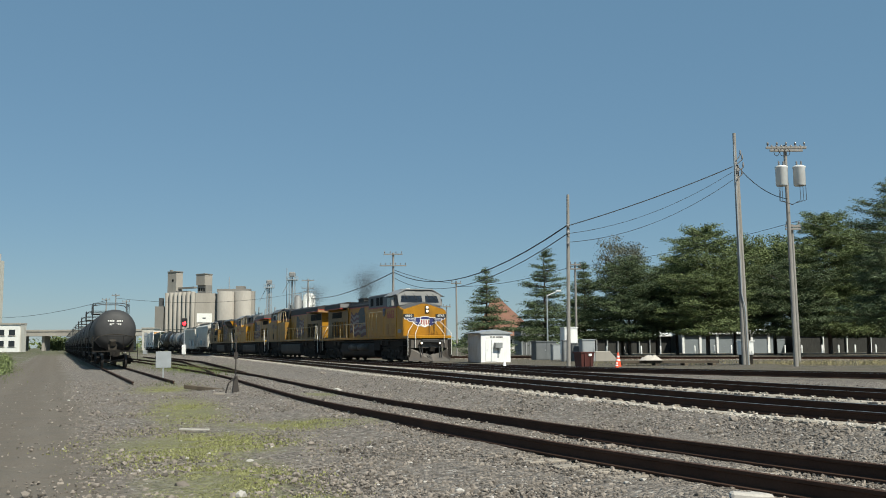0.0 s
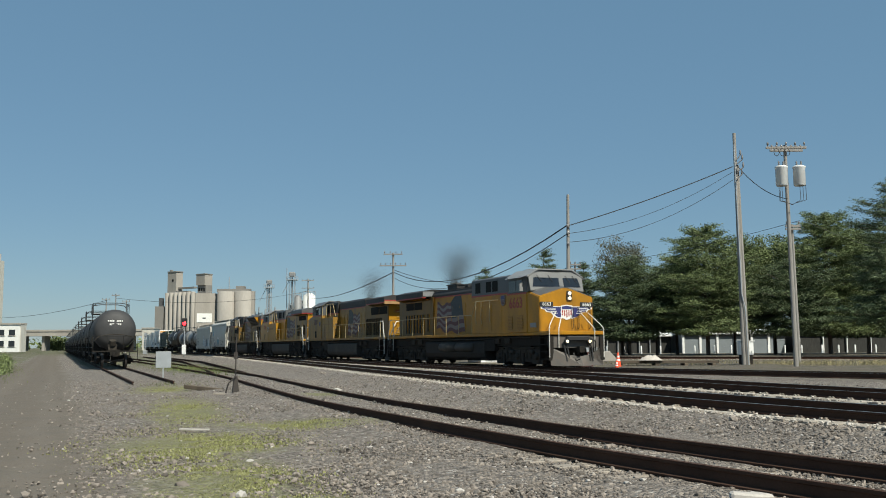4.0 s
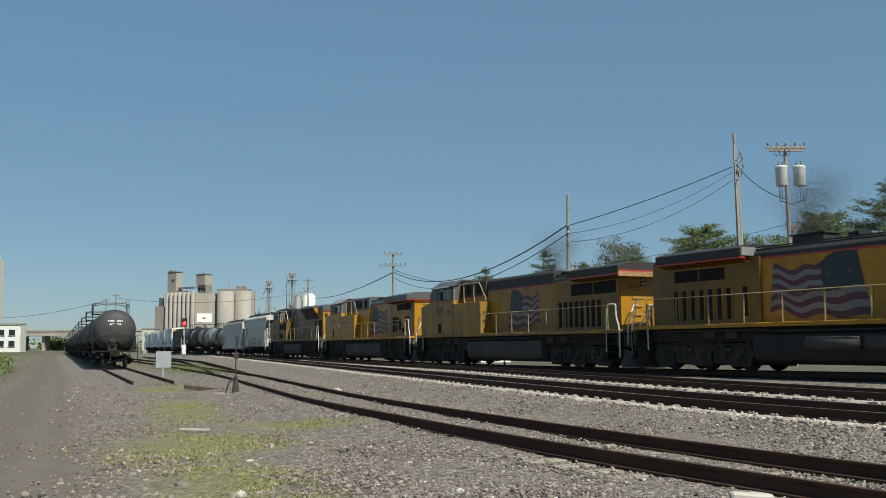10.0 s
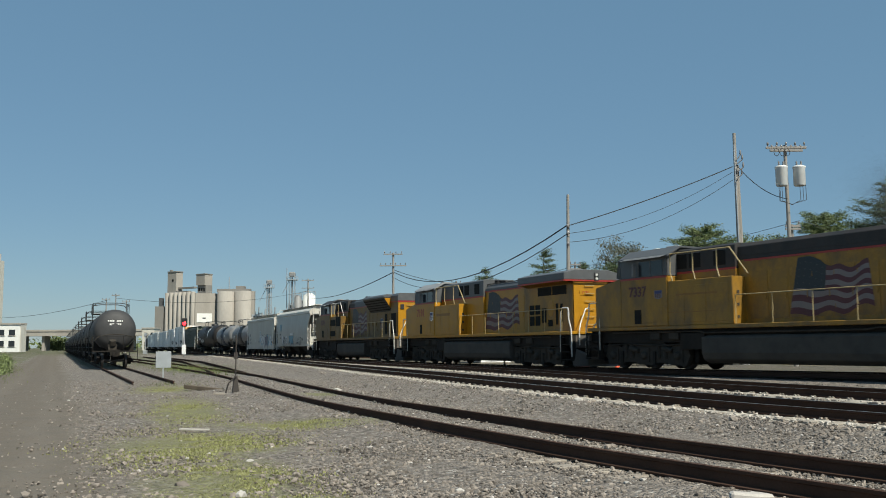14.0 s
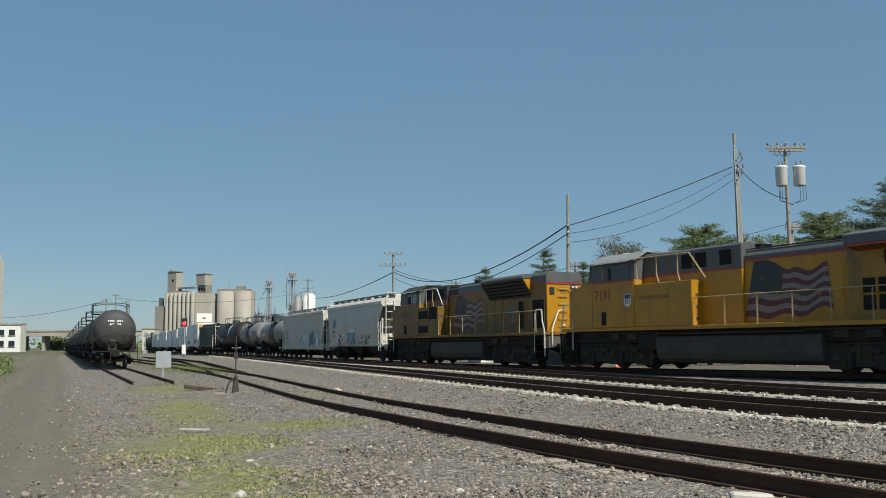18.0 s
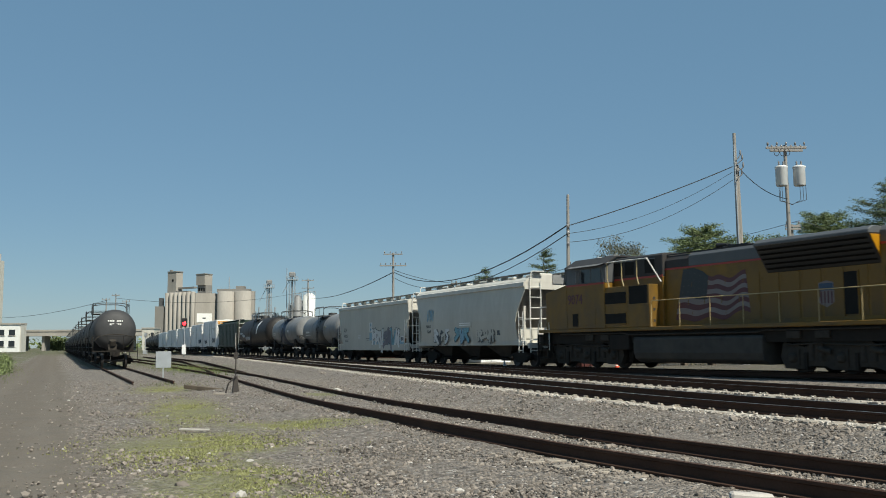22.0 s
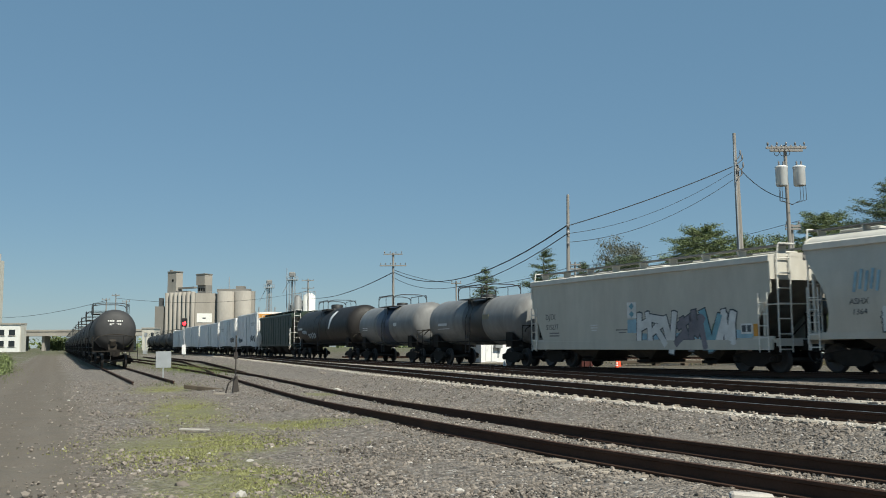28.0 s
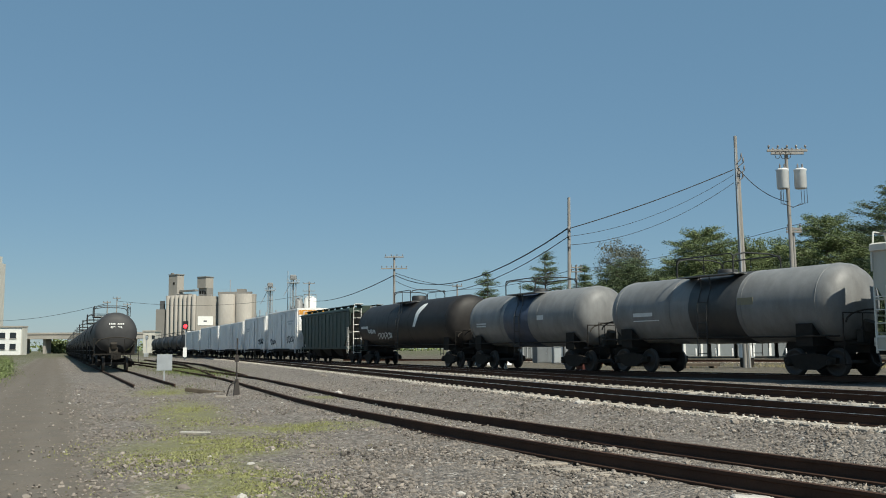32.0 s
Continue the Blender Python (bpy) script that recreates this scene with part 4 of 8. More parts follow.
        for q in (0.3, 0.72):
            yq = lo_y + (hi_y - lo_y) * q
            part("wiper", Mesh().rod(on_front(yq - 0.16, 4.50, 0.05), on_front(yq + 0.06, 4.14, 0.05), 0.014, 4), BLACK, p)
    # nose with a low gable top
    n0, n1 = k1, L - 1.35 if f > 0 else L - 1.15
    pts = [(-1.50, deck), (1.50, deck), (1.50, 3.38), (0.16, 3.80), (-0.16, 3.80), (-1.50, 3.38)]
    back = [(-1.53, deck), (1.53, deck), (1.53, 3.70), (0.2, 3.96), (-0.2, 3.96), (-1.53, 3.70)]
    v = [(F(n0), y, z) for y, z in back] + [(F(n1), y, z) for y, z in pts]
    fs = [(i, (i + 1) % 6, 6 + (i + 1) % 6, 6 + i) for i in range(6)] + [tuple(range(6))[::-1], tuple(range(6, 12))]
    nose = part("nose", Mesh().add(v, fs if f < 0 else [q[::-1] for q in fs]), Y, car, bevel=0.035, segments=2)
    if f > 0:
        part("nose_top", Mesh().add([(n0, -1.46, 3.725), (n0, -0.2, 3.975), (n1 - .10, -0.16, 3.83), (n1 - .10, -1.40, 3.44), (n0, 1.46, 3.725), (n0, 0.2, 3.975), (n1 - .10, 0.16, 3.83), (n1 - .10, 1.40, 3.44)], [(0, 3, 2, 1), (4, 5, 6, 7), (1, 2, 6, 5)]), LOCO_GREY, nose)
        for y in (-1.12, 1.12):
            part("number_board", Mesh().box(n1, n1 + 0.05, y - 0.36, y + 0.36, 2.91, 3.14), BLACK, nose, bevel=0.01)
            lettering(number, 0.25, Matrix.Translation((n1 + 0.056, y, 3.025)) @ pose(0, 0, 0, 90, 0, 90), WHITE, nose)
        part("headlight_housing", Mesh().box(n1, n1 + 0.07, -0.0, 0.30, 3.20, 3.68), BLACK, nose, bevel=0.03)
        for z in (3.32, 3.56):
            part("headlight", Mesh().turned([(n1 + 0.03, 0.09), (n1 + 0.085, 0.09), (n1 + 0.095, 0.05)], "x", (0, 0.15, z), 14), LAMP_DIM, nose, "glowing headlight")
        # the winged badge, as plain shapes
        for s in (-1, 1):
            part("badge_wing", Mesh().prism([(s * 0.25, 2.93), (s * 1.46, 2.93), (s * 1.42, 2.80), (s * 1.22, 2.77), (s * 1.14, 2.66), (s * 0.86, 2.62), (s * 0.76, 2.50), (s * 0.55, 2.38), (s * 0.25, 2.34)], n1 + 0.004, n1 + 0.012, "x"), WHITE, nose)
            part("badge_wing", Mesh().prism([(s * 0.30, 2.895), (s * 1.38, 2.895), (s * 1.34, 2.83), (s * 1.16, 2.80), (s * 1.08, 2.70), (s * 0.81, 2.66), (s * 0.70, 2.54), (s * 0.52, 2.43), (s * 0.30, 2.39)], n1 + 0.014, n1 + 0.02, "x"), BLUE, nose)
            for zl, a0, a1 in ((2.835, 0.62, 1.22), (2.76, 0.60, 1.08), (2.68, 0.56, 0.88), (2.60, 0.52, 0.74)):
                part("badge_line", Mesh().box(n1 + 0.021, n1 + 0.026, s * a0, s * a1, zl - 0.013, zl + 0.013), WHITE, nose)
        part("badge_shield", Mesh().prism([(-0.31, 2.97), (0, 3.01), (0.31, 2.97), (0.34, 2.62), (0.22, 2.36), (0, 2.27), (-0.22, 2.36), (-0.34, 2.62)], n1 + 0.016, n1 + 0.024, "x"), WHITE, nose)
        part("badge_shield", Mesh().prism([(-0.27, 2.79), (0.27, 2.79), (0.27, 2.92), (0, 2.96), (-0.27, 2.92)], n1 + 0.025, n1 + 0.03, "x"), BLUE, nose)
        for i in range(5):
            lo_z = 2.40 + 0.05 * abs(i - 2)
            part("badge_bar", Mesh().box(n1 + 0.025, n1 + 0.03, -0.27 + i * 0.12, -0.21 + i * 0.12, lo_z, 2.75), RED, nose)
        part("nose_door", Mesh().box(n1 - 0.01, n1 + 0.012, 0.42, 1.12, 1.80, 2.88), Y, nose, bevel=0.01)
        for y in (0.30, 0.62, 1.26):
            part("nose_grab", Mesh().tube([(n1, y, 1.85), (n1 + 0.12, y, 1.9), (n1 + 0.12, y, 2.85), (n1, y, 2.9)], 0.018, 5), BLACK, nose)
        part("front_platform", Mesh().box(n1, L - 0.45, -1.50, 1.50, deck - 0.14, deck + 0.04), Y, car, bevel=0.02)
        part("anticlimber", Mesh().box(L - 0.50, L - 0.28, -0.62, 0.62, 1.26, 1.50), BLACK, car, bevel=0.05)
        for y in (-0.62, 0.62):
            hl = part("ditch_light", Mesh().turned([(L - 0.44, 0.12), (L - 0.30, 0.13), (L - 0.29, 0.10)], "x", (0, y, 1.24), 14), BLACK, car)
            part("lens", Mesh().turned([(L - 0.30, 0.065), (L - 0.27, 0.06), (L - 0.255, 0.03)], "x", (0, y, 1.24), 14), LAMP_ON, hl, "glowing ditch light")
    # number below the cab window, badge and small fittings beside it
    xn = F(num_at)
    lettering(number, num_size, Matrix.Translation((xn, -cw - 0.006, num_z)) @ pose(0, 0, 0, 90, 0, 0), DULL_RED if kind == "wide" or clean else FLAG_RED, car, "faded red road number", 0.95, 0.014)
    if shield:
        xs, zs, ws, hs = shield
        xs = F(xs)
        sb = part("shield_badge", Mesh().prism([(xs - ws / 2, zs + hs / 2), (xs + ws / 2, zs + hs / 2), (xs + ws / 2, zs - hs * 0.3), (xs, zs - hs / 2), (xs - ws / 2, zs - hs * 0.3)], -cw - 0.012, -cw + 0.06), FLAG_WHITE if not clean else WHITE, car)
        part("badge_field", Mesh().box(xs - ws * 0.44, xs + ws * 0.44, -cw - 0.018, -cw - 0.013, zs + hs * 0.12, zs + hs * 0.45), BLUE, sb)
        for i in range(3):
            part("badge_bar", Mesh().box(xs - ws * 0.36 + i * ws * 0.27, xs - ws * 0.24 + i * ws * 0.27, -cw - 0.017, -cw - 0.013, zs - hs * 0.32, zs + hs * 0.08), FLAG_RED, sb)
    if clean:
        bars(car, -3.75, -1.516, 2.87, [1.9], 0.15, YELLOW_DARK)
    elif kind == "radiator":
        bars(car, -3.9, -1.516, 2.87, [2.2], 0.07, YELLOW_DARK)
        bars(car, -4.4, -1.516, 2.2, [3.0], 0.03, YELLOW_DARK)
    if kind == "wide":
        # louvred doors under the cab windows, a pale placard on the nose
        for q0, q1 in ((6.58, 7.12), (7.56, 8.19)):
            lv = part("cab_louvre", Mesh().box(q0, q1, -cw - 0.004, -cw, 1.86, 2.54), YELLOW_DARK, car)
            m = Mesh()
            for i in range(9):
                m.box(q0 + 0.02, q1 - 0.02, -cw - 0.022, -cw - 0.004, 1.90 + i * 0.072, 1.94 + i * 0.072)
            part("louvre_slats", m, Y, lv)
        part("placard", Mesh().box(8.85, 9.42, -1.545, -1.50, 1.93, 2.15), LIGHT_GREY, car, "pale placard on the nose side")
        part("side_rail", Mesh().tube([(2.35, -1.50, 2.73), (2.85, -1.55, 3.43), (5.5, -1.55, 3.42)], 0.02, 6), HANDRAIL, car)
        for q in (2.9, 3.55, 4.55):
            part("side_grab", Mesh().tube([(q, -1.55, 3.42), (q, -1.57, 2.5), (q, -1.52, 2.2)], 0.018, 5), HANDRAIL, car)
    else:
        part("cab_louvre", Mesh().box(xn - 0.2 if not clean else xn - 0.1, xn + 0.2, -cw - 0.014, -cw, 1.80, 2.36), GRILLE, car)
        part("cab_panel", Mesh().box(xn + 0.45, xn + 1.5, -cw - 0.010, -cw, 1.84, 2.55), Y, car, bevel=0.01)
    if kind == "flared":
        for q0, q1, z0, z1 in ((3.64, 5.70, 2.70, 3.18), (3.66, 5.68, 1.87, 2.29), (2.28, 3.43, 2.65, 3.38)):
            g = part("side_vent", Mesh().box(*X(q0, q1), -1.524, -1.50, z0, z1), GRILLE, car)
            part("vent_frame", Mesh().box(*X(q0 - 0.04, q1 + 0.04), -1.54, -1.50, z1, z1 + 0.04).box(*X(q0 - 0.04, q1 + 0.04), -1.54, -1.50, z0 - 0.04, z0), Y, g)
    wavy_flag(car, F(flag_at), -hw - 0.022, 2.90, flag_w, flag_h, flip=f > 0)
    # end of the hood
    ex = F(lo)
    if f < 0:
        ew = 0.97 if kind == "flared" else hw + 0.08
        part("end_panel", Mesh().box(ex, ex + 0.012, -ew, ew, deck + 0.02, 3.98), YELLOW_CLEAN, car, "cleaner yellow end sheet of the hood")
        hx0 = F(wing[0]) + 0.02 if kind == "radiator" else ex
        if kind == "flared":
            # dark number on yellow, marker box, a pair of lamps under the roof edge and a narrow locker
            lettering(number, 0.25, Matrix.Translation((ex + 0.02, 0.02, 3.66)) @ pose(0, 0, 0, 90, 0, 90), BLACK, car)
            part("marker_box", Mesh().box(ex, ex + 0.06, -0.82, -0.56, 3.52, 3.86), BLACK, car, bevel=0.02)
            part("lamp_plate", Mesh().box(ex, ex + 0.05, 0.34, 0.78, 3.78, 3.98), BLACK, car, bevel=0.02)
            lamps = [(ex + 0.04, 0.46, 3.88), (ex + 0.04, 0.66, 3.88)]
            part("end_locker", Mesh().box(ex, ex + 0.05, 0.56, 0.82, 2.55, 3.40), GRILLE, car, bevel=0.015)
            part("step_lamp", Mesh().turned([(0.01, 0.06), (0.05, 0.05), (0.06, 0.02)], "x", (ex, -0.05, 2.02), 10), LAMP_OFF, car)
        else:
            part("number_board", Mesh().box(ex, ex + 0.03, -0.62, 0.0, 3.36, 3.58), Y, car)
            lettering(number, 0.2, Matrix.Translation((ex + 0.034, -0.31, 3.47)) @ pose(0, 0, 0, 90, 0, 90), DULL_RED, car)
            px = hx0 if clean else ex
            pz = 4.02 if clean else 3.56
            part("lamp_plate", Mesh().box(px, px + 0.03, 0.10, 0.34, pz, pz + 0.38), BLACK, car, bevel=0.01)
            lamps = [(px + 0.01, 0.22, pz + 0.10), (px + 0.01, 0.22, pz + 0.28)]
        for at in lamps:
            part("rear_headlight", Mesh().turned([(0.02, 0.065), (0.035, 0.065), (0.04, 0.055), (0.045, 0.03)], "x", at, 12), LAMP_OFF, car)
        for i in range(6):
            part("end_rung", Mesh().tube([(ex, -0.36, 2.0 + i * 0.36), (ex + 0.09, -0.36, 2.0 + i * 0.36), (ex + 0.09, 0.12, 2.0 + i * 0.36), (ex, 0.12, 2.0 + i * 0.36)], 0.018, 4), HANDRAIL, car)
        for y in (0.42, 0.62):
            part("end_slot", Mesh().box(ex, ex + 0.02, y - 0.06, y + 0.06, 1.80, 2.78), GRILLE, car)
    for s in (-1, 1):
        end_rail(car, s * (L - 0.45), s, 1.50, s == 1 and f > 0)
        coupler(car, s * C, s)
        pilot(car, s * (L - 0.55), s)
        stanchions(car, F(-L + 1.3), F(L - wide_to - 0.1), 8, s * 1.48)
    for x in (-L + 4.0, L - 4.0):
        loco_truck(car, x, rolls)
    part("roof_antenna", Mesh().rod((F(k1 - 1.0), -0.4, 4.82), (F(k1 - 1.0), -0.4, 4.91), 0.18, 12), WHITE, car)
    part("roof_conduit", Mesh().box(*X(k0 + 0.2, k1 - 0.5), -0.15, 0.1, 4.81, 4.88), BLACK, car, bevel=0.02)
    part("roof_pod", Mesh().box(*X(k0 + 0.3, k0 + 0.9), -0.75, -0.35, 4.81, 4.90), LIGHT_GREY, car, bevel=0.03)
    hx = F(-1.8) if kind == "radiator" and not clean else F(-L + 10.0)
    horn = Mesh().box(hx - 0.05, hx + 0.05, -0.3, 0.3, hz, hz + 0.2)
    for i in range(3):
        horn.rod((hx - f * 0.12, -0.22 + 0.22 * i, hz + 0.24), (hx + f * 0.38, -0.22 + 0.22 * i, hz + 0.24), 0.035, 7, 0.11)
    part("horn", horn, BLACK, car)
    CARS.append((car, mid, L - 4.0, rolls))
    return car


FUEL = mat("dusty grey fuel tank", (0.052, 0.050, 0.046), 0.7, spec=0.15, vary=0.2, dirt=(0.10, 0.09, 0.075), dirt_amount=0.4, bump=0.05)
FUEL_DARK = mat("black fuel tank", (0.028, 0.026, 0.024), 0.7, spec=0.15, vary=0.25, dirt=(0.045, 0.04, 0.034), dirt_amount=0.4, bump=0.05)
LOCO_DARK = mat("sooty dark grey paint", (0.035, 0.035, 0.035), 0.6, spec=0.25, vary=0.25, dirt=(0.07, 0.045, 0.035), dirt_amount=0.35, bump=0.05)
WINDSHIELD = mat("sky-reflecting windshield", (0.03, 0.04, 0.055), 0.06, vary=0.1, bump=0.0, rough_vary=0.02, spec=0.9)
SPRAY_DULL_BLUE = mat("faded badge blue", (0.03, 0.06, 0.11), 0.5, vary=0.15, bump=0.0)
END_TAN = mat("faded tan end paint", (0.33, 0.19, 0.075), 0.6, vary=0.2, dirt=(0.12, 0.09, 0.08), dirt_amount=0.5, bump=0.03)
CAB_GREY = mat("dusty cab front grey", (0.155, 0.157, 0.155), 0.5, vary=0.12, dirt=(0.12, 0.11, 0.10), dirt_amount=0.35, bump=0.03)
ROOF_PAINT = {"wide": LIGHT_GREY, "radiator": LOCO_GREY, "clean": LIGHT_GREY, "flared": LOCO_DARK}
LAMP_DIM = mat("lamp glass glowing a little", (1.0, 0.86, 0.66), 0.3, vary=0.02, bump=0.0, emit=0.7)
DULL_RED = mat("faded red lettering", (0.27, 0.03, 0.02), 0.5, vary=0.15, bump=0.0)
YELLOW_DARK = mat("brown stencil paint", (0.22, 0.10, 0.01), 0.5, vary=0.1, bump=0.0)
YELLOW_CLEAN = mat("cleaner yellow paint", (0.38, 0.182, 0.007), 0.42, spec=0.45, vary=0.10, dirt=(0.16, 0.09, 0.03), dirt_amount=0.4, dirt_scale=0.8, bump=0.02)
YELLOW_GRIMY = mat("grimy yellow paint", (0.29, 0.15, 0.014), 0.48, spec=0.45, vary=0.25, dirt=(0.07, 0.055, 0.036), dirt_amount=0.9, dirt_scale=0.9, stretch=(1, 1, 0.5), bump=0.04)
YELLOW_SOOTY = mat("sooty yellow paint", (0.17, 0.09, 0.010), 0.5, spec=0.4, vary=0.2, dirt=(0.05, 0.042, 0.03), dirt_amount=0.7, dirt_scale=0.7, stretch=(1, 1, 0.5), bump=0.04)


def span(a, b):
    return (a + b) / 2, a - b


SLOTS = [(-8.66 + 0.46 * i, -8.42 + 0.46 * i, 1.87, 3.02) for i in range(7)] + [(-5.12, -4.86, 1.95, 3.02)]
locomotive(*span(47.5, 25.4), "6663", 1, "wide", -2.0, num_at=7.45, wide_to=8.7, flag_w=3.9, flag_h=1.95, num_z=3.14, num_size=0.74, slots=SLOTS,
           screens=[(-8.62, -7.36, 3.34, 3.80), (-7.26, -5.98, 3.34, 3.80)], blower_to=1.75, stack=(-3.3, -1.95), stack_h=0.34, shield=(6.05, 3.35, 0.42, 0.54))
second = locomotive(*span(25.4, 3.25), "7337", -1, "radiator", -1.7, YELLOW_GRIMY, END_TAN, num_at=7.2, wide_to=9.15, flag_w=3.2, flag_h=1.75, wing=(-10.75, -6.74), num_z=3.07, num_size=0.56,
           slots=[(-8.62 + 0.46 * i, -8.36 + 0.46 * i, 1.87, 3.04) for i in range(8)], screens=[(-9.80, -8.1, 3.30, 3.84), (-8.0, -6.25, 3.30, 3.84)], blower_to=2.35, stack=(-5.4, -4.4), stack_h=0.15, shield=(5.95, 2.92, 0.45, 0.36), body=11.2)
locomotive(*span(3.25, -18.9), "7191", -1, "radiator", -2.5, YELLOW_CLEAN, clean=True, num_at=7.0, wide_to=9.1, flag_w=3.7, flag_h=1.8, wing=(-9.72, -5.32), num_z=3.05, num_size=0.62,
           slots=[(-8.67, -8.45, 2.1, 3.0), (-8.26, -8.05, 2.03, 3.03), (-7.75, -7.32, 1.96, 2.27), (-7.15, -6.74, 2.14, 2.84), (-6.56, -6.12, 2.56, 3.02), (-6.56, -6.12, 2.02, 2.48), (-6.0, -5.55, 2.56, 3.02), (-6.0, -5.55, 2.02, 2.48)],
           screens=[(-9.02, -7.75, 3.44, 3.86), (-7.65, -6.38, 3.44, 3.86)], blower_to=-0.5, stack=(-5.2, -4.2), stack_h=0.13, shield=(5.34, 2.80, 0.42, 0.54), body=10.7)
locomotive(*span(-18.9, -40.8), "9074", -1, "flared", -0.75, YELLOW_SOOTY, wide_to=8.62, flag_w=3.8, flag_h=1.8, num_at=7.2, wing=(-8.2, -3.52), num_z=2.98, num_size=0.6, blower_to=1.9, stack=(-2.2, -1.2), stack_h=0.12, body=10.8)
# the raised roof over the second unit's brake grids
part("hood_raise", Mesh().prism([(-0.88, 4.15), (0.88, 4.15), (0.88, 4.50), (0.72, 4.64), (-0.72, 4.64), (-0.88, 4.50)], -2.35, 4.6, "x"), LOCO_DARK, second, bevel=0.015)


# ---------------------------------------------------------------- freight cars
STROKES = {"H": ((0, 0, 0.05, 1), (1, 0, 0.9, 1), (0, 0.5, 1, 0.55)), "R": ((0, 0, 0, 1), (0, 1, 0.9, 0.78), (0.9, 0.78, 0.1, 0.5), (0.2, 0.5, 1, 0)),
           "V": ((0, 1, 0.5, 0), (0.5, 0, 1, 1)), "S": ((1, 0.9, 0.2, 0.85), (0.2, 0.85, 0.8, 0.4), (0.8, 0.4, 0, 0.1)), "M": ((0, 0, 0.15, 1), (0.15, 1, 0.5, 0.3), (0.5, 0.3, 0.85, 1), (0.85, 1, 1, 0))}


def stroke(m, seg, x, z, w, h, thick, y0, y1, grow):
    xa, za, xb, zb = x + seg[0] * w, z + seg[1] * h, x + seg[2] * w, z + seg[3] * h
    d = Vector((xb - xa, 0, zb - za))
    d.normalize()
    k = Vector((-d.z, 0, d.x)) * (thick / 2 + grow)
    e = d * (thick * 0.35 + grow)
    q = [(xa - e.x - k.x, za - e.z - k.z), (xb + e.x - k.x, zb + e.z - k.z), (xb + e.x * 1.3, zb + e.z * 1.3), (xb + e.x + k.x, zb + e.z + k.z), (xa - e.x + k.x, za - e.z + k.z)]
    m.prism(q, y0, y1)


def graffiti(car, x, y, z, w, h, word, seed, face_mats, line_mat, label, cloud=None):
    """Sprayed bulky strokes with outlines over a ragged coloured cloud, on a side facing -y."""
    r = random.Random(seed)
    lines, cells = Mesh(), {}
    n = len(word)
    for i, c in enumerate(word):
        lw = w / n * 0.95
        x0, z0, hh = x - w / 2 + w * i / n + r.uniform(-0.04, 0.04), z - h / 2 + r.uniform(-0.06, 0.06) * h, h * r.uniform(0.85, 1.08)
        fill = cells.setdefault(i, Mesh())
        for j, seg in enumerate(STROKES[c]):
            seg = [q + r.uniform(-0.16, 0.16) for q in seg]
            t = w / n * r.uniform(0.30, 0.46)
            stroke(lines, seg, x0, z0, lw, hh, t, y - 0.0060 - 0.0003 * j, y - 0.0040 - 0.0003 * j, 0.045)
            stroke(fill, seg, x0, z0, lw, hh, t, y - 0.0140 - 0.0006 * j, y - 0.0100 - 0.0006 * j, 0.0)
    g = part("graffiti", lines, line_mat, car, label)
    if cloud:
        k = 40
        ring = []
        for j in range(k):
            a = 2 * math.pi * j / k
            q = 1 + 0.10 * math.sin(5 * a + seed) + r.uniform(-0.07, 0.07)
            ca, sa = math.cos(a), math.sin(a)
            ring.append((x + w * 0.55 * q * math.copysign(abs(ca) ** 0.5, ca), z + h * 0.56 * q * math.copysign(abs(sa) ** 0.5, sa)))
        part("graffiti_cloud", Mesh().prism(ring, y - 0.003, y - 0.0005), cloud, g)
    for k, m in cells.items():
        part("graffiti_letter", m, face_mats[k % len(face_mats)], g)


SPRAY_BLUE = mat("pale blue spray paint", (0.22, 0.36, 0.44), 0.6, vary=0.3, bump=0.0)
SPRAY_WHITE = mat("chalky white spray paint", (0.56, 0.57, 0.56), 0.6, vary=0.2, bump=0.0)
SPRAY_PURPLE = mat("dull purple spray paint", (0.15, 0.145, 0.17), 0.6, vary=0.35, scale=1.5, bump=0.0)
SPRAY_GREY = mat("pale grey spray paint", (0.52, 0.53, 0.52), 0.6, vary=0.2, bump=0.0)
SPRAY_TEAL = mat("teal spray paint", (0.14, 0.30, 0.36), 0.6, vary=0.3, bump=0.0)
SPRAY_GREEN = mat("dull green spray paint", (0.10, 0.16, 0.10), 0.6, vary=0.3, bump=0.0)
BAND_BLACK = mat("tarry black band", (0.02, 0.022, 0.024), 0.5, vary=0.3, dirt=(0.06, 0.055, 0.05), dirt_amount=0.5, bump=0.05)
HOPPER_CREAM = mat("dusty grey hopper sheet paint", (0.46, 0.45, 0.40), 0.55, vary=0.08, dirt=(0.32, 0.29, 0.24), dirt_amount=0.45, dirt_scale=0.9, stretch=(1, 1, 0.35), bump=0.03)
SPRAY_DARK = mat("black spray paint", (0.05, 0.06, 0.07), 0.6, vary=0.3, bump=0.0)
# stained paint, its base darkened for the shade under the car ends
SLOPE = mat("dirty slope sheet paint darkened for shade", (0.30, 0.28, 0.25), 0.6, vary=0.15, dirt=(0.12, 0.10, 0.08), dirt_amount=0.6, bump=0.05)
ORANGE = mat("orange car end paint", (0.55, 0.25, 0.03), 0.55, vary=0.12, dirt=(0.3, 0.15, 0.05), dirt_amount=0.4, bump=0.03)
YELLOW_PATCH = mat("yellow patch paint", (0.17, 0.155, 0.10), 0.55, vary=0.15, bump=0.0)
RUNBOARD = mat("grey running board grating", (0.20, 0.20, 0.195), 0.7, vary=0.2, bump=0.05)


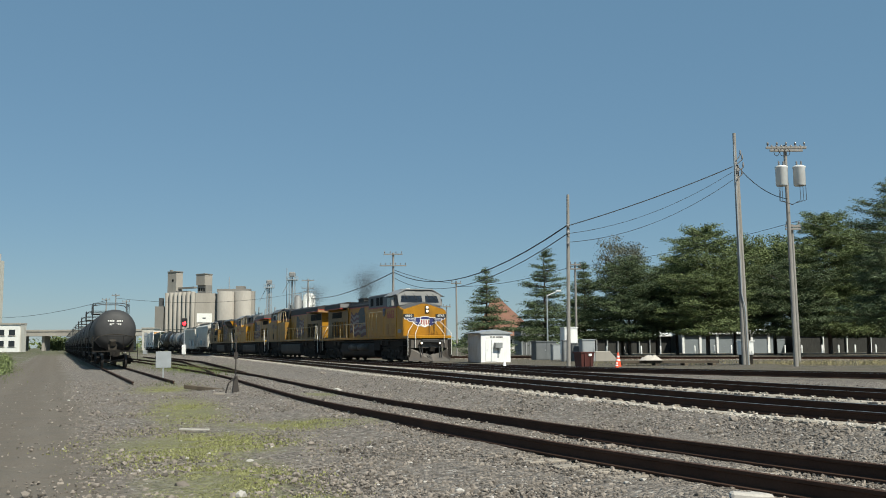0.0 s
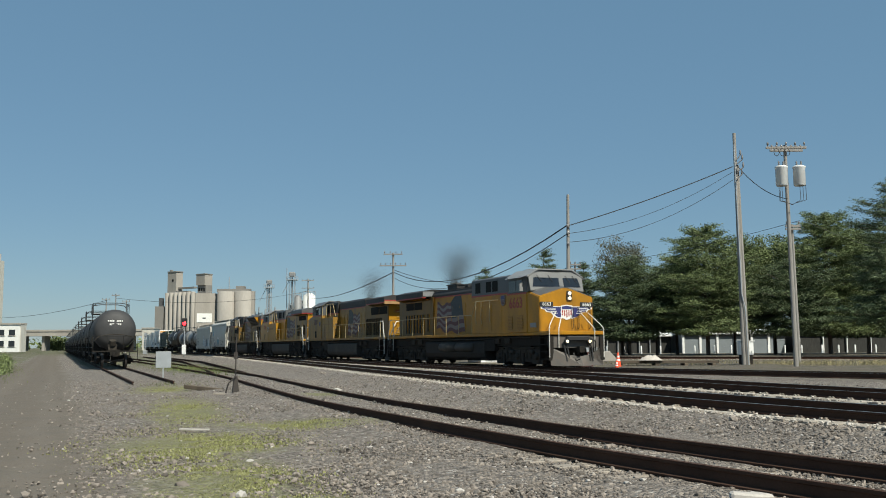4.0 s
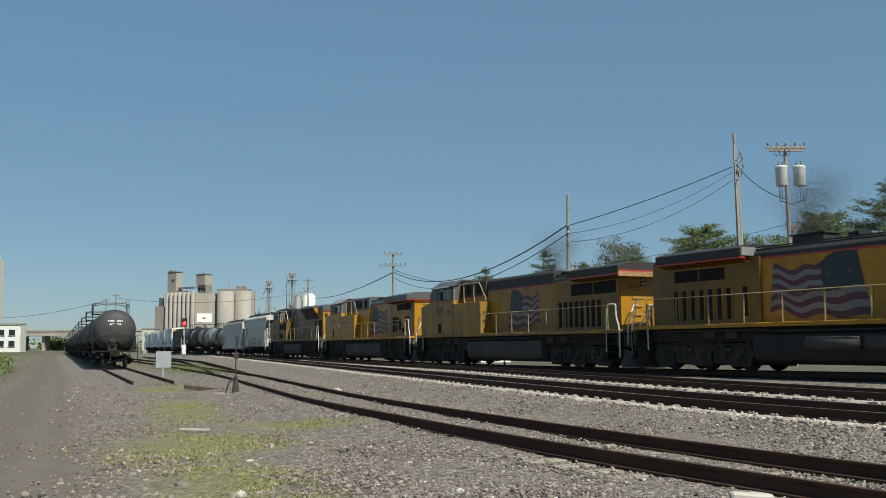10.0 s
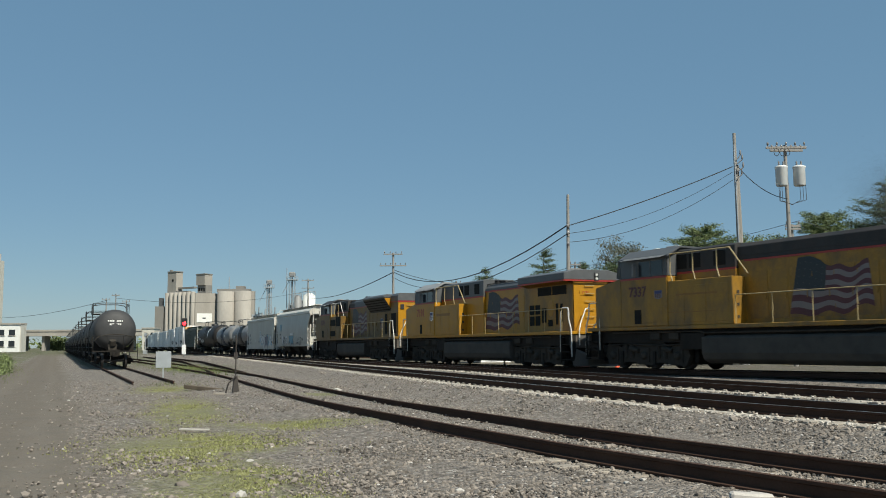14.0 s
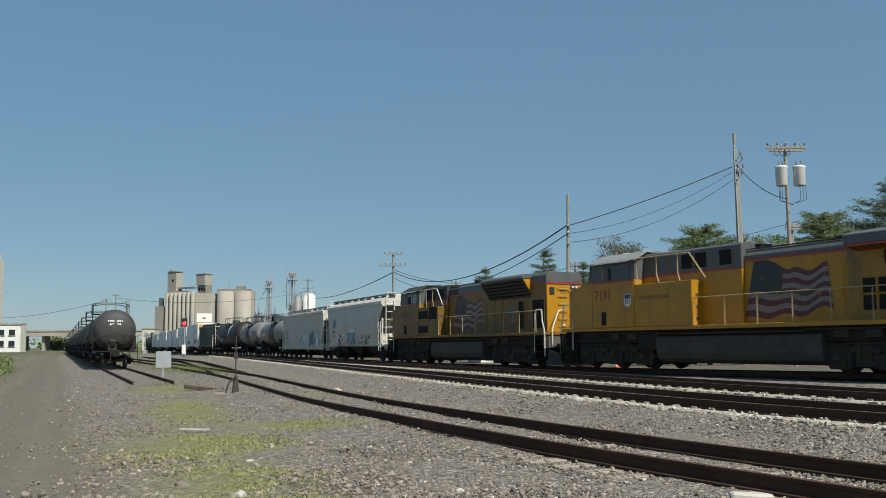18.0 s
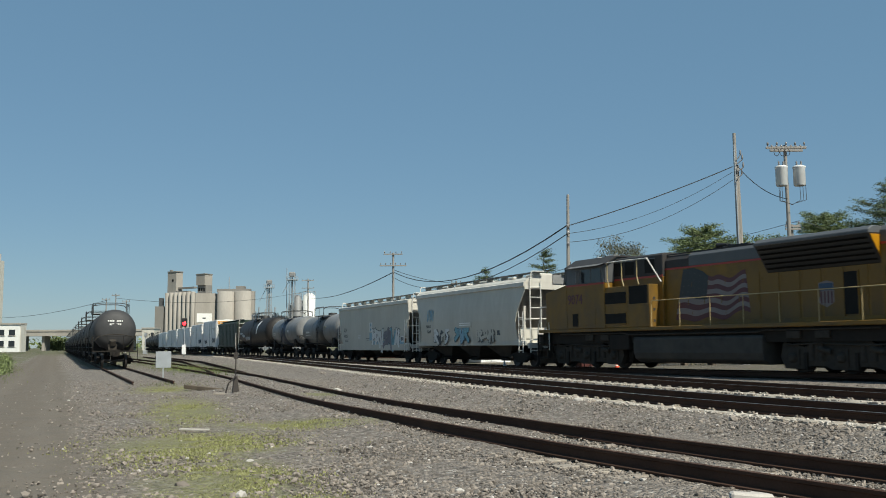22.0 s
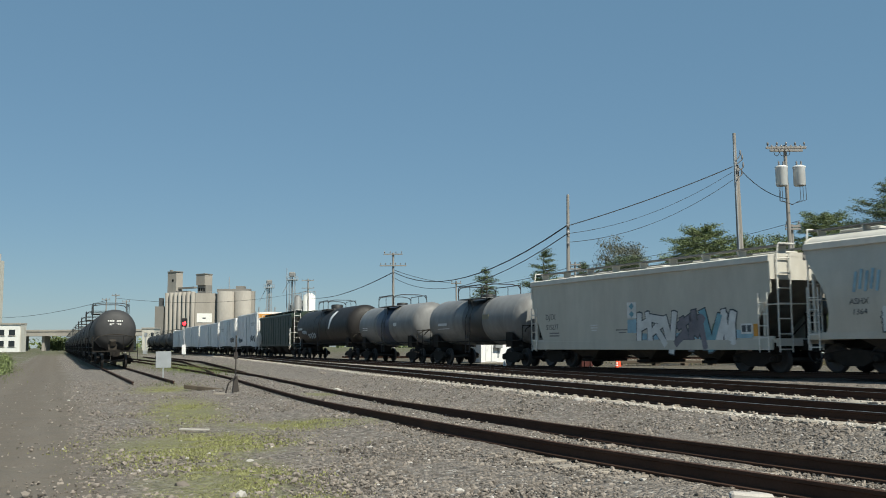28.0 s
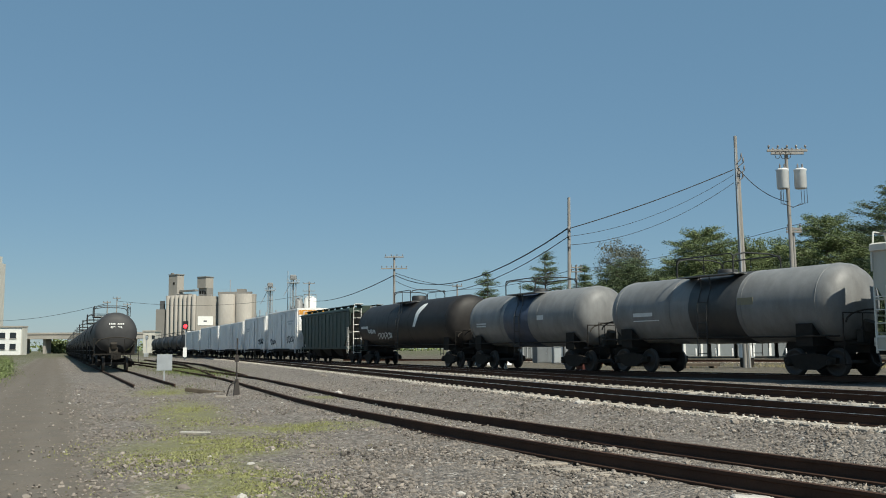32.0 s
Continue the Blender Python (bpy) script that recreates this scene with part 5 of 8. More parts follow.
def covered_hopper(mid, length, paint, label, e, levels, zb=1.15, sill=(1.07, 1.29), rim=(3.97, 4.16), peak=4.58, board=4.68, bulge=0.06, bays=3, roof_paint=None, ribs=0, bulkhead=True, end_z=3.82):
    """A covered hopper car. e: half its body; levels: heights and the cut back of the side sheets there."""
    car = thing("covered_hopper", label, "hopper car", "freight cars of the train")
    rolls = []
    L = length / 2
    # a lighter roof_paint puts some sunlight on roof, rim and ends into the colour
    trim = roof_paint or paint
    top = rim[0]
    cut = levels[0][1]
    # side sheets with their ends cut away over the trucks
    for s in (-1, 1):
        v, f = [], []
        for z, c in levels:
            x = e - c
            k = 1.50 + bulge * math.sin(math.pi * (z - zb) / (top - zb))
            v += [(-x, s * k, z), (x, s * k, z), (-x, s * (k - 0.05), z), (x, s * (k - 0.05), z)]
        for i in range(len(levels) - 1):
            a = 4 * i
            q = [(a, a + 1, a + 5, a + 4), (a + 2, a + 6, a + 7, a + 3), (a, a + 4, a + 6, a + 2), (a + 1, a + 3, a + 7, a + 5)]
            f += q if s < 0 else [k[::-1] for k in q]
        part("side_sheet", Mesh().add(v, f, False), paint, car)
        part("roof_rim", Mesh().prism([(s * 1.50, rim[0] - 0.03), (s * 1.60, rim[0]), (s * 1.58, rim[1]), (s * 1.46, rim[1] + 0.05)], -e - 0.03, e + 0.03, "x"), trim, car)
    # arched roof, hatches and running boards
    arch = [(1.50 * math.cos(k * math.pi / 10), rim[1] - 0.02 + (peak - rim[1]) * math.sin(k * math.pi / 10)) for k in range(11)]
    part("roof", Mesh().prism([(1.50, rim[0])] + arch + [(-1.50, rim[0])], -e, e, "x", True), trim, car)
    for i in range(5):
        x = -e + 1.2 + (2 * e - 2.4) * i / 4
        part("roof_hatch", Mesh().box(x - 0.75, x + 0.75, -0.36, 0.36, peak - 0.04, peak + 0.08), trim, car, bevel=0.03)
    for y in (-0.80, 0.80):
        rb = part("running_board", Mesh().box(-e - 0.28, e + 0.28, y - 0.24, y + 0.24, board - 0.03, board), RUNBOARD, car)
        foot = rim[1] + (peak - rim[1]) * 0.80
        for i in range(9):
            x = -e + 0.1 + (2 * e - 0.2) * i / 8
            part("board_bracket", Mesh().prism([(y - 0.22, board - 0.03), (y + 0.22, board - 0.03), (y + 0.16, foot - 0.06), (y - 0.10, foot - 0.16)], x - 0.02, x + 0.02, "x"), trim, rb)
    # tops of the ends, slope sheets, end frames
    for s in (-1, 1):
        part("end_panel", Mesh().prism([(-1.54, end_z), (1.54, end_z), (1.54, rim[1])] + [(q * 1.03, w) for q, w in arch] + [(-1.54, rim[1])], s * (e - 0.02), s * (e + 0.04), "x"), trim, car)
        # slope sheet: the overhang's shade is partly in its darker colour
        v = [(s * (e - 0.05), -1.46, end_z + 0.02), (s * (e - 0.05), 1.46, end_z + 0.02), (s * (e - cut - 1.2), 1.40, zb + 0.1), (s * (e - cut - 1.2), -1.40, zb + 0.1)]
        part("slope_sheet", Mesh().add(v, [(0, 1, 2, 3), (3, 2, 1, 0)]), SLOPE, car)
        fr = Mesh()
        for y in (-1.42, 1.42):
            fr.box(s * (e - cut * 0.42), s * (e - cut * 0.42 + 0.08), y - 0.05, y + 0.05, zb, 3.0)
            fr.prism([(s * (e + 0.03), zb), (s * (e - cut), zb), (s * (e - cut), zb + 0.12), (s * (e + 0.03), zb + 0.12)], y - 0.05, y + 0.05)
        part("end_frame", fr, trim, car)
        if bulkhead:
            bh = part("end_bulkhead", Mesh().box(*sorted((s * (e - 0.75), s * (e - 0.70))), -1.38, 1.38, zb - 0.05, zb + 0.80), trim, car)
            for y in (-0.75, 0.0, 0.75):
                part("stiffener", Mesh().box(*sorted((s * (e - 0.70), s * (e - 0.60))), y - 0.03, y + 0.03, zb - 0.05, zb + 0.80), trim, bh)
        pl = part("end_platform", Mesh().box(*sorted((s * (e - 0.72), s * (e + 0.10))), -1.42, 1.42, zb - 0.10, zb), trim, car)
        part("platform_edge", Mesh().box(*sorted((s * (e + 0.10), s * (e + 0.13))), -1.42, 1.42, zb - 0.22, zb + 0.04), trim, pl)
        part("ladder", ladder(Mesh(), s * (e + 0.12), -0.98, 0.72, rim[1] + 0.06, 0.60, "y", 0.52, 0.030), RAIL_WHITE, car, "cream painted end ladder")
        part("ladder", ladder(Mesh(), s * (e - 0.28), -1.60, 0.72, 2.75, 0.42, "x", 0.40, 0.022), RAIL_WHITE, car, "cream painted side ladder")
        part("grab_rail", Mesh().tube([(s * (e - 0.55), -1.50, 2.35), (s * (e + 0.12), -1.30, 2.35), (s * (e + 0.12), 1.3, 2.40)], 0.022, 5), RAIL_WHITE, car)
        part("ladder_top", Mesh().tube([(s * (e + 0.12), -1.28, rim[1]), (s * (e + 0.14), -1.20, board + 0.02), (s * (e + 0.25), -0.55, board + 0.02)], 0.026, 5), RAIL_WHITE, car)
        part("walkway_plate", Mesh().box(*sorted((s * (e + 0.05), s * (e + 0.09))), 0.05, 0.70, rim[1] - 0.05, peak - 0.02), RUNBOARD, car)
        coupler(car, s * L, s)
    bw = part("brake_wheel", Mesh().turned([(e + 0.20, 0.05), (e + 0.22, 0.28), (e + 0.25, 0.28), (e + 0.26, 0.05)], "x", (0, 0.75, 2.3), 16), BLACK, car)
    part("brake_stand", Mesh().box(e - 0.5, e + 0.2, 0.60, 0.90, zb, 2.1).rod((e - 0.5, -0.2, zb), (e + 0.1, 0.6, 2.25), 0.03, 5), TRUCK, bw)
    # sills, hopper bays and chutes
    for s in (-1, 1):
        part("side_sill", Mesh().box(-e, e, s * 1.42, s * 1.52, *sill), paint, car, bevel=0.01)
    part("centre_sill", Mesh().box(-L + 0.4, L - 0.4, -0.2, 0.2, 0.78, 1.15), TRUCK, car)
    w = (2 * e - 2 * cut - 1.6) / bays
    for i in range(bays):
        x = -w * bays / 2 + w * (i + 0.5)
        lo = [(x - 0.32, -0.8, 0.38), (x + 0.32, -0.8, 0.38), (x + 0.32, 0.8, 0.38), (x - 0.32, 0.8, 0.38)]
        hi = [(x - w * 0.49, -1.42, zb + 0.1), (x + w * 0.49, -1.42, zb + 0.1), (x + w * 0.49, 1.42, zb + 0.1), (x - w * 0.49, 1.42, zb + 0.1)]
        by = part("hopper_bay", Mesh().add(lo + hi, [(0, 3, 2, 1), (4, 5, 6, 7), (0, 1, 5, 4), (1, 2, 6, 5), (2, 3, 7, 6), (3, 0, 4, 7)]), TRUCK_SIDE, car)
        part("outlet_gate", Mesh().box(x - 0.42, x + 0.42, -0.95, 0.95, 0.28, 0.40), TRUCK, by, bevel=0.02)
        part("gate_shaft", Mesh().rod((x + 0.2, -1.35, 0.46), (x + 0.2, 1.35, 0.46), 0.035, 6), TRUCK, by)
    for i in range(ribs):
        x = -e + 0.3 + (2 * e - 0.6) * i / (ribs - 1)
        lo_z = max(zb, zb + 1.7 * (abs(x) - (e - cut)) / max(cut, 0.1))
        for s in (-1, 1):
            part("side_rib", Mesh().box(x - 0.05, x + 0.05, s * 1.50, s * 1.535, lo_z, top - 0.1), paint, car)
    t = L - 2.0
    for x in (-t, t):
        freight_truck(car, x, rolls)
    CARS.append((car, mid, t, rolls))
    return car


def tank_car(mid, length, r, paint, label, band=None, band_at=(-1, 1), keyed=True, name_group="freight cars of the train"):
    car = thing("tank_car", label, "tank car", name_group)
    rolls = []
    L = length / 2
    e = L - 0.75
    zc = 1.12 + r
    m = Mesh()
    rings = [(-e, 0.02), (-e + 0.03, r * 0.35), (-e + 0.12, r * 0.66), (-e + 0.28, r * 0.87), (-e + 0.5, r * 0.97), (-e + 0.75, r)]
    rings += [(x, q) for x, q in [(-x, q) for x, q in rings[::-1]]]
    tank = part("tank", m.turned(rings, "x", (0, 0, zc), 40), paint, car)
    for x in (-e + 0.8, e - 0.8, -1.9, 1.9):
        part("weld_seam", Mesh().turned([(x - 0.015, r), (x - 0.01, r + 0.012), (x + 0.01, r + 0.012), (x + 0.015, r)], "x", (0, 0, zc), 40), paint, tank)
    if band:
        part("band", Mesh().turned([(band_at[0], r), (band_at[0] + 0.01, r + 0.012), (band_at[1] - 0.01, r + 0.012), (band_at[1], r)], "x", (0, 0, zc), 40), band, tank)
    dark = BLACK
    # dome fittings, platform and rails
    top = zc + r
    part("dome", Mesh().turned([(0, 0.38), (0.20, 0.38), (0.24, 0.34), (0.27, 0.1)] if r < 1.5 else [(0, 0.5), (0.36, 0.5), (0.42, 0.42), (0.44, 0.1)], "z", (0, 0, top - 0.08), 18), dark, car, bevel=0)
    m = Mesh()
    for y in (-0.95, 0.95):
        m.box(-1.5, 1.5, y - 0.28, y + 0.28, top - 0.12, top - 0.08)
    m.box(-1.5, -0.9, -0.95, 0.95, top - 0.12, top - 0.08)
    m.box(0.9, 1.5, -0.95, 0.95, top - 0.12, top - 0.08)
    part("platform", m, RUNBOARD, car)
    m = Mesh()
    for y in (-1.2, 1.2):
        m.tube([(-1.5, y, top - 0.1), (-1.5, y, top + 0.52), (-1.4, y, top + 0.62), (1.4, y, top + 0.62), (1.5, y, top + 0.52), (1.5, y, top - 0.1)], 0.026)
        m.rod((0, y, top - 0.1), (0, y, top + 0.62), 0.018, 5)
    for x in (-1.5, 1.5):
        m.tube([(x, -1.2, top - 0.1), (x, -1.2, top + 0.40), (x, -1.05, top + 0.58), (x, -0.6, top + 0.66), (x, 0.6, top + 0.66), (x, 1.05, top + 0.58), (x, 1.2, top + 0.40), (x, 1.2, top - 0.1)], 0.03)
    part("platform_rail", m, dark, car)
    for s in (-1, 1):
        m = Mesh()
        y = s * (r + 0.06)
        for x in (-0.25, 0.25):
            m.tube([(x, s * 1.2, top - 0.1), (x, s * (r * 0.86), zc + r * 0.55), (x, y, zc + 0.1), (x, y, 0.65)], 0.022)
        for i in range(6):
            m.rod((-0.25, y, 0.75 + 0.38 * i), (0.25, y, 0.75 + 0.38 * i), 0.016, 5)
        part("ladder", m, dark, car)
    # saddles, stub sills, end platforms, side rail
    t = L - 2.1
    for s in (-1, 1):
        x = s * t
        part("saddle", Mesh().prism([(-1.25, 1.0), (1.25, 1.0), (1.25, 1.75), (0.9, 1.35), (0, 1.14), (-0.9, 1.35), (-1.25, 1.75)], x - 0.35, x + 0.35, "x"), TRUCK, car)
        part("stub_sill", Mesh().box(*sorted((s * (L - 0.35), s * (t - 1.6))), -0.3, 0.3, 0.78, 1.18), TRUCK, car)
        m = Mesh().box(*sorted((s * (L - 0.75), s * (L - 0.35))), -1.4, 1.4, 1.02, 1.10)
        m.tube([(s * (L - 0.4), -1.40, 1.1), (s * (L - 0.4), -1.40, 2.05), (s * (L - 0.4), 1.40, 2.05), (s * (L - 0.4), 1.40, 1.1)], 0.022)
        m.rod((s * (L - 0.4), -0.5, 1.1), (s * (L - 0.4), -0.5, 2.05), 0.018, 5)
        m.rod((s * (L - 0.4), 0.5, 1.1), (s * (L - 0.4), 0.5, 2.05), 0.018, 5)
        for y in (-1.4, 1.4):
            m.tube([(s * (L - 0.4), y, 0.45), (s * (L - 0.4), y, 1.1)], 0.022)
            m.box(*sorted((s * (L - 0.7), s * (L - 0.3))), y - 0.12, y + 0.12, 0.40, 0.43)
        part("end_platform", m, TRUCK, car)
        part("end_hoop", Mesh().tube([(s * (L - 0.42), 1.25 * math.cos(math.pi * k / 10), 1.75 + 0.42 * math.sin(math.pi * k / 10)) for k in range(11)], 0.03, 6), TRUCK_SIDE, car)
        part("brake_gear", Mesh().box(*sorted((s * (L - 0.72), s * (L - 0.45))), -0.42, 0.10, 1.12, 1.52).rod((s * (L - 0.5), -0.15, 1.5), (s * (L - 0.38), -0.15, 1.78), 0.22, 12), TRUCK_SIDE, car, bevel=0.0)
        coupler(car, s * L, s)
        freight_truck(car, x, rolls)
    m = Mesh()
    for y in (-1.35, 1.35):
        m.tube([(-L + 0.6, y, 1.32), (L - 0.6, y, 1.32)], 0.03)
    part("side_rail", m, TRUCK, car)
    if keyed:
        CARS.append((car, mid, t, rolls))
    return car


def boxcar(mid, length, paint, label, top=4.7, end_paint=None, roof=None):
    car = thing("boxcar", label, "boxcar", "freight cars of the train")
    rolls = []
    L = length / 2
    e = L - 0.75
    part("body", Mesh().box(-e, e, -1.50, 1.50, 1.05, top - 0.12), paint, car, bevel=0.02)
    m = Mesh()
    n = int(2 * e / 1.05)
    for i in range(n + 1):
        x = -e + 2 * e * i / n
        for s in (-1, 1):
            part("side_rib", Mesh().box(x - 0.03, x + 0.03, s * 1.50, s * 1.53, 1.15, top - 0.2), paint, car)
    part("roof", Mesh().prism([(-1.55, top - 0.14), (-1.5, top - 0.02), (0, top + 0.08), (1.5, top - 0.02), (1.55, top - 0.14)], -e - 0.03, e + 0.03, "x"), roof or paint, car)
    for s in (-1, 1):
        m = Mesh().box(-1.7, 1.7, s * 1.53, s * 1.58, 1.15, top - 0.3)
        d = part("door", m, paint, car, bevel=0.015)
        part("door_bar", Mesh().rod((0.4, s * 1.61, 1.2), (0.4, s * 1.61, top - 0.4), 0.03, 6), GALV, d)
        part("door_track", Mesh().box(-3.6, 3.6, s * 1.50, s * 1.60, 1.02, 1.12), TRUCK, car)
    for s in (-1, 1):
        part("end_wall", Mesh().box(*sorted((s * e, s * (e + 0.05))), -1.44, 1.44, 1.15, top - 0.16), paint, car, bevel=0.01)
        m = Mesh()
        for i in range(7):
            z = 1.4 + i * 0.45
            m.box(*sorted((s * (e + 0.05), s * (e + 0.09))), -1.35, 1.35, z, z + 0.2)
        part("end_ribs", m, paint, car, bevel=0.02)
        if end_paint:
            part("end_panel", Mesh().box(*sorted((s * (e + 0.05), s * (e + 0.11))), -1.40, 1.42, top - 0.62, top - 0.18), end_paint, car, "orange painted panel across the end")
        m = ladder(Mesh(), s * (e - 0.35), -1.60, 0.7, top - 0.3, 0.42, "x", 0.38)
        ladder(m, s * (e + 0.16), -1.15, 0.7, top - 0.3, 0.42, "y", 0.38)
        part("ladder", m, paint, car)
        coupler(car, s * L, s)
    part("underframe", Mesh().box(-e, e, -1.45, 1.45, 0.85, 1.05), TRUCK, car)
    m = Mesh()
    m.box(-2.2, -0.6, -1.2, 1.2, 0.45, 0.85)
    m.rod((0.6, -0.8, 0.65), (2.2, -0.8, 0.65), 0.2, 10)
    part("brake_gear", m, TRUCK, car)
    t = L - 2.4
    for x in (-t, t):
        freight_truck(car, x, rolls)
    CARS.append((car, mid, t, rolls))
    return car


def scribble(car, x, y, z, w, h, seed, material, label):
    """A quick sprayed tag: one thick looping line on a side facing -y."""
    r = random.Random(seed)
    pts = []
    n = 26
    for i in range(n):
        u = i / (n - 1)
        pts.append((x + (u - 0.5) * w + 0.10 * w * math.sin(i * 2.1 + seed), y, z + h * 0.5 * math.sin(i * 1.55 + r.uniform(-0.5, 0.5)) * r.uniform(0.5, 1.0)))
    g = part("graffiti", Mesh().tube(pts, 0.022, 4), material, car, label)
    return g


h1 = covered_hopper(*span(-40.8, -55.9), HOPPER_CREAM, "cream covered hopper car with faint graffiti and black chutes", 6.85, [(1.15, 0.62), (1.45, 0.78), (1.9, 0.86), (2.37, 0.82), (2.8, 0.62), (3.2, 0.34), (3.7, 0.02), (3.97, 0.0)],
                    bulge=0.12, roof_paint=CREAM)


def on_h1(z):
    """The bulging side's place at a height."""
    return -1.50 - 0.12 * math.sin(math.pi * (z - 1.15) / 2.82) - 0.004


lettering("ASHX", 0.27, Matrix.Translation((-4.85, on_h1(2.25), 2.22)) @ pose(0, 0, 0, 88, 0, 0), SPRAY_DARK, h1, "black car lettering")
lettering("1364", 0.27, Matrix.Translation((-4.85, on_h1(1.95), 1.90)) @ pose(0, 0, 0, 86, 0, 0), SPRAY_DARK, h1, "black car number")
graffiti(h1, -3.0, on_h1(1.8), 1.62, 2.1, 0.66, "RVHS", 5, [SPRAY_WHITE, SPRAY_DARK, HOPPER_GREY], SPRAY_DARK, "black and white graffiti")
graffiti(h1, -0.25, on_h1(1.9), 1.72, 1.8, 0.62, "SVR", 6, [SPRAY_TEAL, SPRAY_BLUE, SPRAY_TEAL], SPRAY_DARK, "teal graffiti")
graffiti(h1, 2.75, on_h1(1.8), 1.66, 1.8, 0.55, "RSVH", 8, [HOPPER_CREAM, HOPPER_GREY], SPRAY_DARK, "faint grey graffiti outlines")
gm = Mesh()
for k in range(5):
    stroke(gm, (0, 0, 0.3, 1), -5.0 + 0.2 * k, 2.55 + 0.07 * (k % 2), 0.3, 0.55, 0.10, on_h1(2.7) - 0.012, on_h1(2.7), 0.0)
part("graffiti", gm, SPRAY_BLUE, h1, "faint teal sprayed strokes")
part("stencil_panel", Mesh().box(-0.6, 1.04, on_h1(2.3) - 0.012, on_h1(2.3) + 0.02, 2.06, 2.38), HOPPER_GREY, h1, "pale stencilled panel")
bars(h1, 0.2, on_h1(2.3) - 0.013, 2.30, [1.4, 1.4], 0.05, WHITE)
part("consolidated_plate", Mesh().box(4.0, 4.28, on_h1(1.7) - 0.012, on_h1(1.7) + 0.02, 1.60, 1.84), SPRAY_DARK, h1, "small black stencil plate")
h2 = covered_hopper(*span(-55.9, -72.65), HOPPER_GREY, "pale grey covered hopper car with blue graffiti", 7.63, [(1.15, 0.95), (2.0, 0.50), (2.68, 0.12), (2.75, 0.0), (3.82, 0.0)],
                    zb=1.15, sill=(0.80, 1.17), rim=(3.82, 4.01), peak=4.18, board=4.42, bulge=0.0, roof_paint=CREAM, bulkhead=False, end_z=3.2)
graffiti(h2, 3.2, -1.505, 1.58, 5.4, 1.25, "HRVSMVM", 11, [SPRAY_WHITE, SPRAY_GREY, SPRAY_GREY, SPRAY_PURPLE, SPRAY_PURPLE, SPRAY_TEAL, SPRAY_WHITE], SPRAY_DARK, "large white and purple graffiti strokes with black outlines")
part("graffiti_base", Mesh().prism([(0.3, 1.20), (4.0, 1.20), (6.7, 1.22), (6.9, 1.36), (6.0, 1.52), (2.0, 1.42), (0.4, 1.46)], -1.506, -1.5), SPRAY_BLUE, h2, "pale blue sprayed patch")
part("graffiti_base", Mesh().prism([(4.6, 1.25), (5.8, 1.22), (6.0, 1.7), (5.5, 1.95), (4.8, 1.75)], -1.510, -1.5), SPRAY_GREEN, h2, "dull green sprayed patch")
lettering("DJTX", 0.36, Matrix.Translation((-6.05, -1.503, 2.29)) @ pose(0, 0, 0, 90, 0, 0), SPRAY_DARK, h2, "black car lettering")
lettering("515277", 0.34, Matrix.Translation((-5.92, -1.503, 1.82)) @ pose(0, 0, 0, 90, 0, 0), SPRAY_DARK, h2, "black car number")
bars(h2, -5.75, -1.503, 1.55, [0.8, 0.8], 0.06, TANK_GREY)
bars(h2, -0.6, -1.503, 1.62, [0.9, 0.5], 0.05, TANK_GREY)
bars(h2, -2.6, -1.503, 1.85, [0.5, 0.5, 0.4], 0.05, SPRAY_GREY)
sp = part("sign_plate", Mesh().box(-0.25, 0.33, -1.510, -1.50, 2.08, 2.74), SPRAY_WHITE, h2, "white stencilled panel with two blue diamonds")
for zd in (2.57, 2.25):
    part("diamond", Mesh().prism([(0.04, zd - 0.14), (0.20, zd), (0.04, zd + 0.14), (-0.12, zd)], -1.515, -1.511), SPRAY_TEAL, sp)
part("sign_plate", Mesh().box(-0.25, 0.33, -1.508, -1.50, 1.48, 2.03), SPRAY_BLUE, h2, "pale blue stencilled panel")
sp = part("sign_plate", Mesh().box(6.20, 6.74, -1.510, -1.50, 1.36, 1.72), SPRAY_WHITE, h2, "white plate with two black squares")
for q in (6.25, 6.50):
    part("black_square", Mesh().box(q, q + 0.19, -1.514, -1.511, 1.43, 1.66), SPRAY_DARK, sp)
part("sign_plate", Mesh().box(6.80, 7.0, -1.510, -1.50, 1.28, 1.70), ORANGE, h2, "orange stencilled panel")
t1 = tank_car(*span(-72.65, -86.15), 1.32, TANK_GREY, "grey tank car with a wide black band and a yellow patch", BAND_BLACK, (-0.8, 1.7))
bars(t1, -3.5, -1.325, 2.30, [1.2], 0.15, SPRAY_GREY)
bars(t1, -3.3, -1.322, 2.05, [1.6], 0.04, SPRAY_GREY)
part("patch", Mesh().box(1.75, 2.5, -1.318, -1.20, 2.45, 2.72), YELLOW_PATCH, t1, "yellow painted patch")
t2 = tank_car(*span(-86.15, -99.65), 1.38, TANK_GREY, "dull grey tank car with a dark blue band", BAND_BLUE, (-1.5, 1.0))
bars(t2, -4.0, -1.385, 2.35, [1.1, 1.1], 0.07, SPRAY_GREY)
part("stencil_panel", Mesh().box(1.9, 2.5, -1.386, -1.2, 2.40, 2.62), SPRAY_GREY, t2, "pale stencilled panel")
t3 = tank_car(*span(-99.65, -118.6), 1.56, TANK_BROWN, "long dark brown tank car streaked with oil", None)
bars(t3, -6.7, -1.565, 2.6, [1.5], 0.18, SPRAY_GREY)
scribble(t3, -2.4, -1.53, 2.0, 2.6, 0.55, 4, SPRAY_GREY, "pale sprayed tag")
scribble(t3, -5.2, -1.55, 2.3, 1.6, 0.4, 9, SPRAY_GREY, "pale sprayed tag")
v, f = [], []
